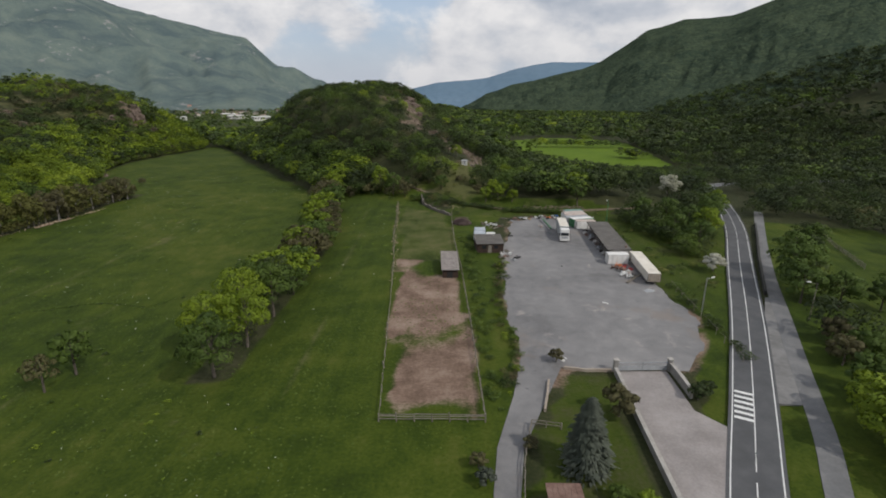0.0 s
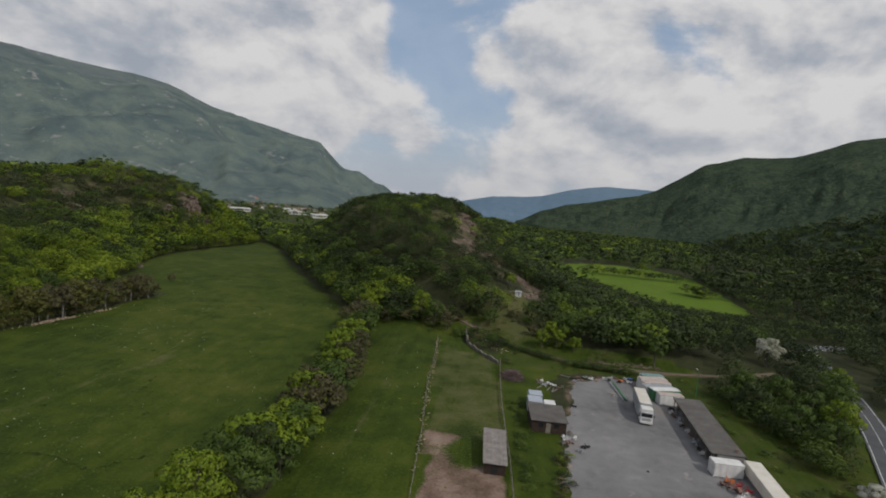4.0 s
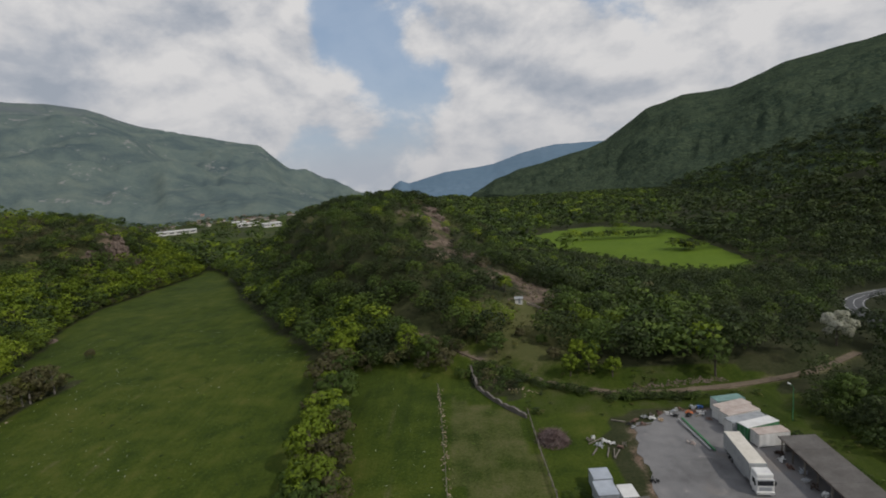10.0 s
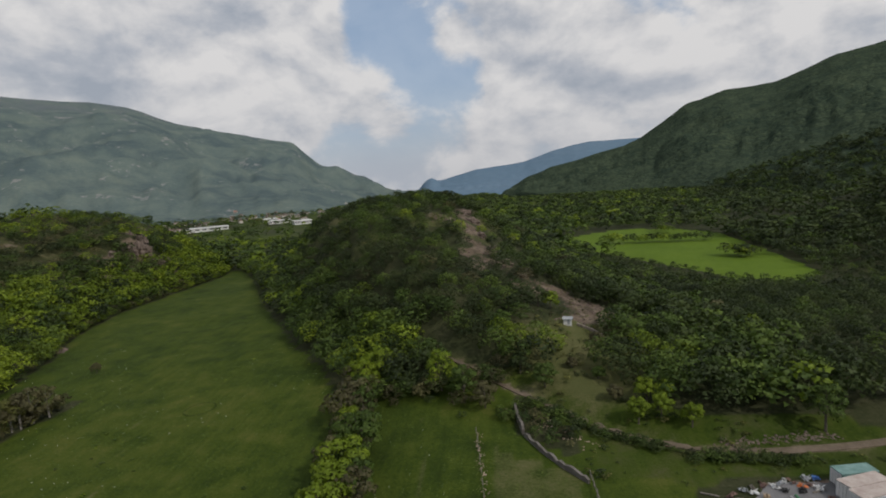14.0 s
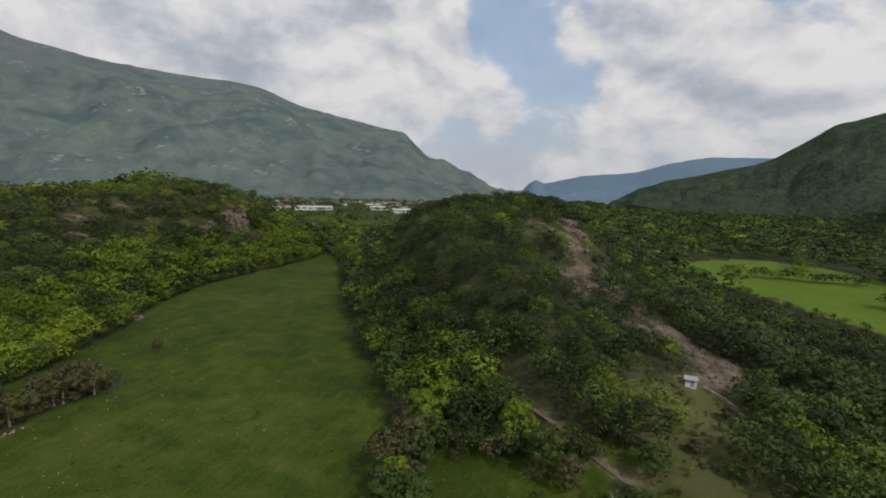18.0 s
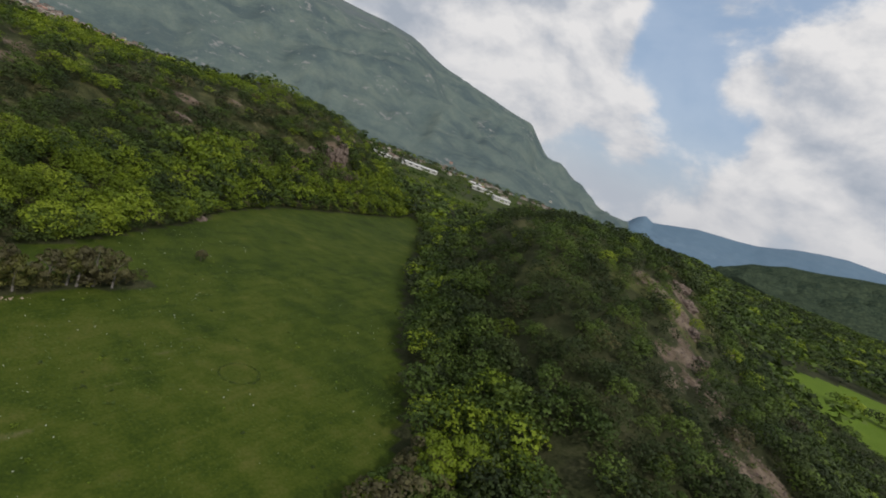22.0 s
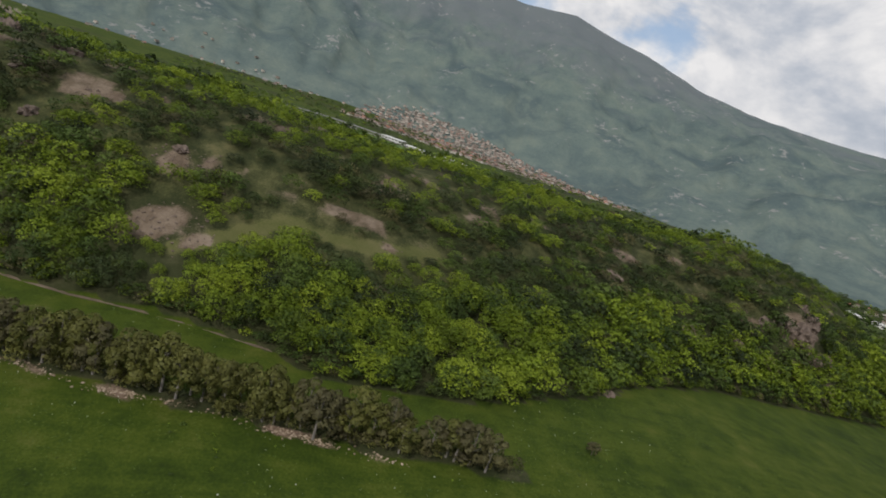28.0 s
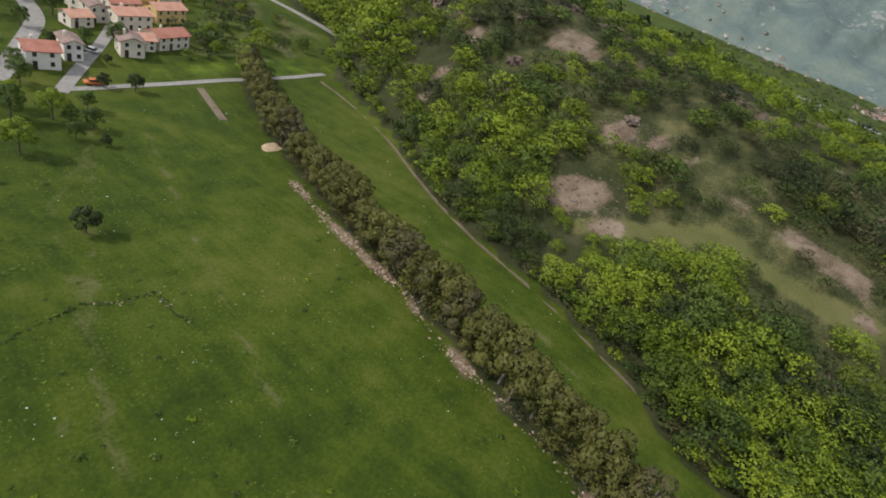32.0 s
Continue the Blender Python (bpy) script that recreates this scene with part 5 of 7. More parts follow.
# ---- yard: fences, gate, walls ----
def fence(name, label, line, step, height, rails, mat=None, thick=0.07):
    """Posts and rails along a line; each post and each rail is a part."""
    mat = mat or TIMBER
    top = thing(name, line[0][0], line[0][1], 0)
    ox, oy = line[0]
    bm = boxes((-thick, thick, -thick, thick, -0.3, height), bevel=0.015)
    me = bpy.data.meshes.new("post")
    bm.to_mesh(me)
    bm.free()
    me.materials.append(mat)
    pts = refine(line, step)
    rng = np.random.default_rng(len(pts))
    for x, y in pts:
        p = new("post", me)
        p.parent = top
        p.matrix_basis = pose(x - ox, y - oy, gz(x, y), float(rng.normal() * 3), float(rng.normal() * 3), float(rng.random() * 90)) @ Matrix.Diagonal((1, 1, 0.85 + 0.3 * float(rng.random()), 1))
    for (x0, y0), (x1, y1) in zip(pts, pts[1:]):
        a, b = Vector((x0 - ox, y0 - oy, gz(x0, y0))), Vector((x1 - ox, y1 - oy, gz(x1, y1)))
        for zr in rails:
            bm = bmesh.new()
            d = b - a
            w = 0.4 * thick
            box(bm, -w, w, -w * (2.2 if thick > 0.05 else 1.0), w * (2.2 if thick > 0.05 else 1.0), -d.length / 2, d.length / 2)
            m = Matrix.Translation((a + b) / 2 + Vector((0, 0, zr + float(rng.normal()) * 0.05))) @ d.to_track_quat("Z", "Y").to_matrix().to_4x4()
            bmesh.ops.transform(bm, matrix=m, verts=bm.verts[:])
            part("rail", bm, mat, top)
    return tagged(top, label, "fence")


fence("paddock_fence", "weathered grey timber rail fence across the paddock front", [(-6.8, 55.6), (6.7, 55.8)], 2.2, 1.25, (0.45, 0.85, 1.15))
fence("paddock_fence", "weathered timber post fence along the paddock and the yard", [(6.7, 55.8), (5.9, 80.7), (4.7, 112), (3.2, 135), (2.7, 150), (2.5, 166)], 2.6, 1.2, (0.6, 1.05))
fence("paddock_fence", "weathered timber post fence between paddock and meadow", [(-6.8, 55.6), (-9.4, 92), (-11.4, 118.5), (-13.6, 140), (-15.4, 168), (-16.6, 182)], 3.2, 1.1, (0.55,))
fence("lane_fence", "pale timber post fence in the meadow east of the lane", [(112, 148.5), (107, 134), (102.5, 120.4)], 2.0, 1.3, (0.4, 0.8, 1.2))
fence("yard_fence", "thin post and wire fence between yard and road", [(47.6, 72), (48.3, 88), (49.2, 104)], 3.0, 1.3, (1.2,), thick=0.04)


def wall(name, label, line, width, height, mat, cap=None, step=1.2, ragged=0.0):
    """A low wall along a line, with a coping where there is one."""
    p = refine(line, step)
    rng = np.random.default_rng(int(abs(line[0][0]) * 10))
    top = thing(name, line[0][0], line[0][1], 0)
    ox, oy = line[0]

    def run(w, lo, hi, rag):
        v, f = ribbon(p, w / 2, w / 2, 0.0, 0.0, step=99)
        v = v.reshape(-1, 2, 3) - [ox, oy, 0]
        r = rng.normal(size=len(v)) * rag
        a, b = v.copy(), v.copy()
        a[..., 2] += lo
        b[..., 2] += hi + r[:, None]
        q = np.stack([a[:, 0], b[:, 0], b[:, 1], a[:, 1]], 1)
        n = len(q)
        faces = [(i * 4 + k, i * 4 + (k + 1) % 4, i * 4 + 4 + (k + 1) % 4, i * 4 + 4 + k) for i in range(n - 1) for k in range(4)] + [(3, 2, 1, 0), (n * 4 - 4, n * 4 - 3, n * 4 - 2, n * 4 - 1)]
        bm = bmesh.new()
        vs = [bm.verts.new(c) for c in q.reshape(-1, 3)]
        for fc in faces:
            bm.faces.new([vs[i] for i in fc])
        bmesh.ops.recalc_face_normals(bm, faces=bm.faces[:])
        return bm
    part("masonry", run(width, -0.4, height, ragged), mat, top)
    if cap:
        part("coping", run(width + 0.16, height, height + 0.1, 0.0), cap, top, "pale stone coping")
    return tagged(top, label, "wall")


wall("garden_wall", "low rendered wall with pale coping beside the gate drive", [(26.7, 68.0), (26.2, 58), (25.6, 44), (24.9, 32)], 0.35, 1.0, CONCRETE, COPING)
wall("gate_wall", "low rendered wall with pale coping beside the gate", [(35.2, 69.2), (35.3, 66), (35.2, 61.8)], 0.35, 1.3, CONCRETE, COPING)
wall("garden_edging", "low pale stone edging along the garden", [(19.3, 69.2), (22.5, 68.6), (26.3, 68.6)], 0.3, 0.45, STONE_WALL, None, 0.8, 0.03)
wall("garden_edging", "low pale stone edging along the drive", [(14.6, 58.2), (15.6, 62), (16.4, 65.5)], 0.3, 0.5, STONE_WALL, None, 0.8, 0.05)
fence("garden_fence", "old timber fence between garden and drive", [(9.6, 40), (10.6, 48), (12.4, 55.2), (16, 54.6)], 1.8, 1.0, (0.5, 0.9))
wall("ruined_wall", "ruined grey field-stone wall beside the track", [(-8.6, 191), (-8.2, 186), (-7.4, 180.5)], 0.5, 1.7, DRYSTONE, None, 0.7, 0.22)
wall("ruined_wall", "low ruined field-stone wall beside the paddock", [(-7.2, 180), (-4.5, 174), (-1.2, 168.6), (2.0, 164.4)], 0.5, 0.9, DRYSTONE, None, 0.7, 0.2)
wall("lane_wall", "dark retaining wall between road and lane", [(66.9, 100), (72.6, 111.5), (79.4, 125), (88.5, 142), (97.8, 160)], 0.5, 0.9, material("dark_wall_stone", [(0.02, 0.02, 0.018), (0.035, 0.034, 0.03), (0.06, 0.056, 0.05)], 0.8), None, 1.5, 0.03)


def gate():
    top = thing("gate", 31.0, 69.0, gz(31, 69), 3)
    for x in (-4.1, 4.1):
        pil = part("pillar", boxes((x - 0.3, x + 0.3, -0.3, 0.3, -0.3, 1.9), bevel=0.02), CONCRETE, top)
        part("cap", boxes((x - 0.4, x + 0.4, -0.4, 0.4, 1.9, 2.05), bevel=0.03), COPING, pil)
    for x in (-3.75, 0.02):
        leaf_ob = part("gate_leaf", boxes((x, x + 3.7, -0.04, 0.04, 0.15, 0.27), (x, x + 3.7, -0.04, 0.04, 1.35, 1.47), (x, x + 0.1, -0.04, 0.04, 0.1, 1.5), (x + 3.6, x + 3.7, -0.04, 0.04, 0.1, 1.5), (x, x + 3.7, -0.015, 0.015, 0.2, 0.85)), GREY, top)
        for k in range(14):
            part("bar", boxes((x + 0.3 + k * 0.235, x + 0.335 + k * 0.235, -0.02, 0.02, 0.85, 1.4)), GREY, leaf_ob)
    tagged(top, "closed grey metal double gate between two pillars", "gate")


gate()


def lamp_post(x, y, h, turn, mat):
    top = thing("street_lamp", x, y, gz(x, y), turn)
    bm = bmesh.new()
    bmesh.ops.create_cone(bm, cap_ends=True, segments=8, radius1=0.11, radius2=0.06, depth=h + 0.3, matrix=Matrix.Translation((0, 0, h / 2 - 0.15)))
    part("pole", bm, mat, top)
    bm = bmesh.new()
    bmesh.ops.create_cone(bm, cap_ends=True, segments=6, radius1=0.05, radius2=0.04, depth=1.3, matrix=Matrix.Translation((0.6, 0, h + 0.1)) @ pose(0, 0, 0, 0, 80, 0))
    arm = part("arm", bm, mat, top)
    part("lantern", boxes((1.0, 1.75, -0.15, 0.15, h + 0.1, h + 0.28), bevel=0.05), WHITE, arm, "pale lantern head")
    tagged(top, "slim metal street lamp on the verge", "street lamp")


lamp_post(49.3, 90.0, 7.0, 20, STEEL)
lamp_post(68.4, 88.4, 7.0, 160, TIMBER)
lamp_post(50.6, 158.0, 6.5, 90, GREEN)


# ---- yard: vehicles, containers, sheds ----
def wheel(parent, x, y, z, r, w):
    bm = bmesh.new()
    bmesh.ops.create_cone(bm, cap_ends=True, segments=18, radius1=r, radius2=r, depth=w, matrix=pose(x, y, z, 0, 90, 0))
    es = [e for e in bm.edges if len(e.link_faces) == 2 and abs(e.calc_face_angle(0)) > 1]
    bmesh.ops.bevel(bm, geom=es, offset=0.06, segments=2, affect="EDGES")
    tyre = part("wheel", bm, RUBBER, parent)
    bm = bmesh.new()
    bmesh.ops.create_cone(bm, cap_ends=True, segments=14, radius1=r * 0.55, radius2=r * 0.45, depth=w + 0.04, matrix=pose(x, y, z, 0, 90, 0))
    part("rim", bm, STEEL, tyre)


def truck():
    """Rigid box lorry; local -y is the front."""
    top = thing("truck", 33.1, 136.0, gz(33, 140) + 0.06, -6)
    cab = part("cab", boxes((-1.25, 1.25, 0.0, 2.2, 0.55, 2.75), (-1.2, 1.2, 0.25, 2.2, 2.75, 3.45), bevel=0.14), WHITE, top, "white cab with a roof deflector")
    part("windscreen", boxes((-1.08, 1.08, -0.03, 0.05, 1.75, 2.55), bevel=0.02), GLASS, cab, "dark windscreen")
    part("sun_visor", boxes((-1.12, 1.12, -0.22, 0.05, 2.6, 2.72)), GREY, cab)
    part("grille", boxes((-0.85, 0.85, -0.05, 0.03, 0.95, 1.55), bevel=0.02), GREY, cab)
    part("bumper", boxes((-1.25, 1.25, -0.14, 0.3, 0.35, 0.85), bevel=0.08), WHITE, cab)
    for s in (-1, 1):
        part("headlight", boxes((s * 0.95 - 0.2, s * 0.95 + 0.2, -0.17, -0.1, 0.55, 0.75), bevel=0.02), STEEL, cab)
        part("side_window", boxes((s * 1.26 - 0.02, s * 1.26 + 0.02, 0.45, 1.35, 1.75, 2.5), bevel=0.01), GLASS, cab)
        part("mirror", boxes((s * 1.42 - 0.1, s * 1.42 + 0.1, 0.05, 0.18, 1.75, 2.35), bevel=0.03), RUBBER, cab)
        part("step", boxes((s * 1.1 - 0.15, s * 1.1 + 0.15, 0.35, 1.0, 0.4, 0.55)), GREY, cab)
        part("side_skirt", boxes((s * 1.2 - 0.03, s * 1.2 + 0.03, 4.0, 8.4, 0.55, 0.95)), GREY, top)
    part("chassis", boxes((-0.45, 0.45, 1.5, 12.2, 0.75, 1.05), (-1.1, 1.1, 11.9, 12.15, 0.5, 0.65)), RUBBER, top)
    body = part("cargo_box", boxes((-1.27, 1.27, 2.5, 12.3, 1.05, 3.75), bevel=0.03), SILVER, top, "silver-grey canvas cargo box")
    part("roof_sheet", boxes((-1.2, 1.2, 2.55, 12.25, 3.752, 3.80)), CREAM, body, "pale cream roof canvas")
    for k in range(9):
        part("strap", boxes((-1.285, -1.265, 3.2 + k * 1.05, 3.26 + k * 1.05, 1.0, 3.6)), GREY, body)
    for k in range(5):
        part("logo_bar", boxes((-1.292, -1.272, 5.2 + k * 0.62, 5.6 + k * 0.62, 2.15, 2.95)), GREY, body)
    for s in (-1, 1):
        for y in (1.3, 9.2, 10.4):
            wheel(top, s * 1.05, y, 0.5, 0.5, 0.34)
    tagged(top, "parked white and silver-grey box lorry in the yard", "truck")


truck()


def container(name, label, x, y, length, width, height, turn, side, roof, doors=None, rods=True):
    """A steel container: ribbed sides, roof, corner posts, two doors with rods at local -x."""
    top = thing(name, x, y, gz(x, y) + 0.05, turn)
    bm = bmesh.new()
    w, n = width / 2, int(length / 0.28)
    for s in (-1, 1):
        prof = []
        for k in range(n + 1):
            d = 0.0 if k % 4 < 2 else 0.045
            prof.append((length * k / n, s * (w - d)))
        for (x0, y0), (x1, y1) in zip(prof, prof[1:]):
            bm.faces.new([bm.verts.new(c) for c in ((x0, y0, 0.15), (x1, y1, 0.15), (x1, y1, height - 0.1), (x0, y0, height - 0.1))])
    box(bm, 0.06, length - 0.02, -w + 0.06, w - 0.06, 0.1, height - 0.12)
    part("body", bm, side, top)
    part("roof", boxes((0, length, -w, w, height - 0.1, height)), roof, top)
    for cx in (0.0, length - 0.14):
        for cy in (-w, w - 0.14):
            part("corner_post", boxes((cx, cx + 0.14, cy, cy + 0.14, 0, height - 0.1)), side, top)
    for s in (-1, 1):
        d = part("door", boxes((-0.05, 0.0, min(s * 0.03, s * (w - 0.12)), max(s * 0.03, s * (w - 0.12)), 0.15, height - 0.15), bevel=0.01), doors or side, top)
        if rods:
            part("lock_rod", boxes((-0.09, -0.055, s * w * 0.45 - 0.02, s * w * 0.45 + 0.02, 0.15, height - 0.15)), STEEL, d)
    return tagged(top, label, "container", "containers in the yard")


container("container", "teal container with a pale faded roof", 38.6, 163.2, 5.8, 2.35, 2.5, 8, TEAL, TEAL, WHITE)
container("container", "dirty white container with a rust-streaked roof", 37.4, 159.6, 7.0, 2.4, 2.6, 17, GREY, PINKISH, WHITE)
container("container", "dirty white container with a stained pinkish roof", 37.5, 157.1, 7.0, 2.4, 2.6, 16, WHITE, PINKISH, WHITE)
container("container", "grey container with a plain grey roof", 37.0, 154.4, 7.4, 2.2, 2.55, 14, GREY, GREY, WHITE)
container("container", "green container with a worn white roof", 38.4, 152.3, 6.8, 2.3, 2.6, 17, GREEN, WHITE, GREEN)
container("container", "small white container with a faded pinkish roof", 39.3, 150.2, 5.6, 2.3, 2.5, 6, WHITE, PINKISH, WHITE)
container("container", "short white container beside the scrap pile", 39.6, 118.8, 5.0, 2.3, 2.5, 2, WHITE, WHITE, WHITE)
container("container", "silver-grey site box beside the shed", 8.9, 140.1, 2.9, 3.0, 2.4, 2, TIN, TIN, TIN, False)
container("container", "silver-grey site box beside the shed", 8.6, 136.4, 3.0, 3.6, 2.4, 2, TIN, TIN, TIN, False)
container("container", "small white site box beside the shed", 12.0, 135.4, 2.3, 3.8, 2.2, 3, WHITE, WHITE, WHITE, False)


def trailer():
    top = thing("trailer", 45.5, 104.2, gz(45.5, 110) + 0.06, -4)
    part("box", boxes((-1.35, 1.35, 0, 15.5, 0.9, 2.75), bevel=0.03), CREAM, top, "cream canvas body")
    part("roof_sheet", boxes((-1.3, 1.3, 0.05, 15.45, 2.752, 2.80)), CREAM, top)
    rear = part("rear_frame", boxes((-1.33, 1.33, -0.12, 0.0, 0.85, 2.7), bevel=0.02), TIMBER, top, "slatted timber rear end")
    for k in range(6):
        part("slat", boxes((-1.2 + k * 0.42, -0.95 + k * 0.42, -0.17, -0.122, 0.95, 2.6)), STONE_WALL, rear)
    part("chassis", boxes((-0.5, 0.5, 0.2, 15.2, 0.6, 0.9)), RUBBER, top)
    for s in (-1, 1):
        for y in (2.0, 3.3, 4.6):
            wheel(top, s * 1.05, y, 0.48, 0.48, 0.34)
    tagged(top, "long disused trailer with a cream canvas top", "trailer")


trailer()


def lean_shed():
    """Long open-fronted shed along the yard."""
    top = thing("open_shed", 40.6, 120.8, gz(42, 134), -3.5)
    L = 27.0
    for k in range(6):
        bm = boxes((-0.4, 5.5, k * L / 6, (k + 1) * L / 6 - 0.015, 2.75 + 0.012 * (k % 2), 2.83 + 0.012 * (k % 2)), bevel=0.01)
        bmesh.ops.transform(bm, matrix=pose(0, 0, 0, 0, -2.0, 0), verts=bm.verts[:])
        part("roof_sheet", bm, FELT, top, "grey roofing felt")
    part("fascia", boxes((-0.45, -0.38, 0, L, 2.6, 2.85)), DARK_WOOD, top)
    part("back_wall", boxes((5.2, 5.35, 0.1, L - 0.1, -0.3, 2.8)), DARK_WOOD, top)
    for y in (0.1, L - 0.25):
        part("end_wall", boxes((0.6, 5.2, y, y + 0.15, -0.3, 2.7)), CONCRETE, top, "pale end wall")
    for k in range(9):
        part("post", boxes((-0.2, -0.02, 0.3 + k * 3.25, 0.48 + k * 3.25, -0.3, 2.7)), TIMBER, top)
    part("chimney", boxes((4.2, 4.6, 1.5, 1.9, 2.8, 3.5), bevel=0.03), RUST, top)
    tagged(top, "long open-fronted timber shed with a grey felt roof", "shed")


lean_shed()


def hut(name, label, x, y, turn, w, d, h, wall_mat, roof_mat, pitch=6, parts=()):
    top = thing(name, x, y, gz(x, y), turn)
    part("front_wall", boxes((0, w, 0, 0.12, -0.4, h)), wall_mat, top)
    part("back_wall", boxes((0, w, d - 0.12, d, -0.4, h)), wall_mat, top)
    part("side_wall", boxes((0, 0.12, 0.12, d - 0.12, -0.4, h)), wall_mat, top)
    part("side_wall", boxes((w - 0.12, w, 0.12, d - 0.12, -0.4, h)), wall_mat, top)
    n = int(w / 0.5)
    for k in range(n):
        bm = bmesh.new()
        box(bm, -0.3 + k * (w + 0.6) / n, -0.3 + (k + 0.97) * (w + 0.6) / n, -0.35, d + 0.35, h + 0.02, h + 0.1)
        bmesh.ops.transform(bm, matrix=Matrix.Translation((0, 0, h)) @ pose(0, 0, 0, pitch, 0, 0) @ Matrix.Translation((0, 0, -h)), verts=bm.verts[:])
        part("roof_board", bm, roof_mat, top)
    for name2, dims, mat in parts:
        part(name2, boxes(dims), mat, top)
    return tagged(top, label, "shed")


hut("yard_shed", "dark brown timber shed with a grey felt roof", 9.0, 125.6, 4, 6.6, 7.0, 2.4, DARK_WOOD, FELT, 3, (("window", (1.2, 2.2, -0.04, 0.0, 1.1, 1.9), GLASS), ("window", (4.2, 5.2, -0.04, 0.0, 1.1, 1.9), GLASS), ("door", (2.7, 3.6, -0.05, 0.0, 0, 1.95), TIMBER)))
# the shed's opening is a black panel standing in for the shade inside
hut("paddock_shed", "small timber animal shed with old grey roof sheets", 0.5, 107.4, 2, 3.4, 11.0, 1.9, DARK_WOOD, material("old_grey_sheet", [(0.13, 0.11, 0.10), (0.21, 0.185, 0.17), (0.31, 0.28, 0.26)], 0.9, 0.85, 0.3, 8.0), 3, (("doorway", (1.0, 2.2, -0.03, 0.0, 0, 1.6), RUBBER),))
hut("garden_hut", "garden hut with a rusty corrugated roof", 12.2, 39.0, 0, 3.0, 3.6, 1.8, DARK_WOOD, RUST, 4)
hut("hill_hut", "small white hut on the wooded hillside", 6.8, 226.0, -8, 2.2, 1.7, 1.5, WHITE, GREY, 4, (("door", (1.0, 1.7, -0.04, 0.0, 0, 1.5), GREY),))
wall("hill_terrace", "low stone terrace wall beside the hillside hut", [(10.6, 227.0), (13.6, 225.0), (16.2, 222)], 0.4, 0.7, STONE_WALL, None, 0.7, 0.1)


# ---- scrap and clutter, each piece a thing ----
def lump(name, label, x, y, sx, sy, sz, mat, seed, turn=0, category="scrap"):
    """A crushed, angular piece of scrap."""
    rng = np.random.default_rng(seed)
    bm = bmesh.new()
    bmesh.ops.create_icosphere(bm, subdivisions=2, radius=1.0)
    for v in bm.verts:
        v.co *= 0.7 + 0.5 * rng.random()
        v.co.x, v.co.y, v.co.z = v.co.x * sx / 2, v.co.y * sy / 2, max(v.co.z, -0.35) * sz / 2 + sz * 0.16
    me = bpy.data.meshes.new(name)
    bm.to_mesh(me)
    bm.free()
    me.materials.append(mat)
    ob = new(name, me)
    ob.matrix_world = pose(x, y, gz(x, y), 0, 0, turn)
    return tagged(ob, label, category)


def junk(name, label, x, y, sx, sy, sz, mat, seed, turn=0, category="scrap"):
    """A jumble of bent sheets, bars and boxes."""
    rng = np.random.default_rng(seed)
    bm = bmesh.new()
    for _ in range(11):
        a, r = rng.random() * 6.283, math.sqrt(rng.random()) * 0.42
        px, py = math.cos(a) * r * sx, math.sin(a) * r * sy
        size = ((0.9, 0.10, 0.06), (0.55, 0.42, 0.03), (0.34, 0.28, 0.22))[int(rng.integers(0, 3))]
        k = 0.6 + 0.7 * rng.random()
        m = Matrix.LocRotScale((px, py, sz * (0.12 + 0.6 * rng.random() * (1 - r))), Euler([float(v) for v in rng.normal(size=3) * (0.5, 0.5, 3.0)]), (size[0] * sx * k * 0.6, size[1] * sy * k * 0.7, size[2] * sz * k + 0.03))
        bmesh.ops.create_cube(bm, size=1.0, matrix=m)
    me = bpy.data.meshes.new(name)
    bm.to_mesh(me)
    bm.free()
    me.materials.append(mat)
    ob = new(name, me)
    ob.matrix_world = pose(x, y, gz(x, y) + 0.03, 0, 0, turn)
    return tagged(ob, label, category)


def beam(label, x, y, length, z, pitch, turn, mat, w=0.16, category="beam"):
    me = bpy.data.meshes.new("beam")
    bm = boxes((-w / 2, w / 2, 0, length, -w / 2, w / 2), bevel=0.02)
    bm.to_mesh(me)
    bm.free()
    me.materials.append(mat)
    ob = new("beam", me)
    ob.matrix_world = pose(x, y, gz(x, y) + z, pitch, 0, turn)
    return tagged(ob, label, category)


def pallet(x, y, turn, mat, label):
    top = thing("pallet", x, y, gz(x, y) + 0.06, turn)
    for k in range(6):
        part("slat", boxes((-0.6, 0.6, -0.5 + k * 0.2, -0.36 + k * 0.2, 0.1, 0.13)), mat, top)
    for k in range(3):
        part("bearer", boxes((-0.6 + k * 0.53, -0.5 + k * 0.53, -0.5, 0.64, 0, 0.1)), mat, top)
    tagged(top, label, "pallet")


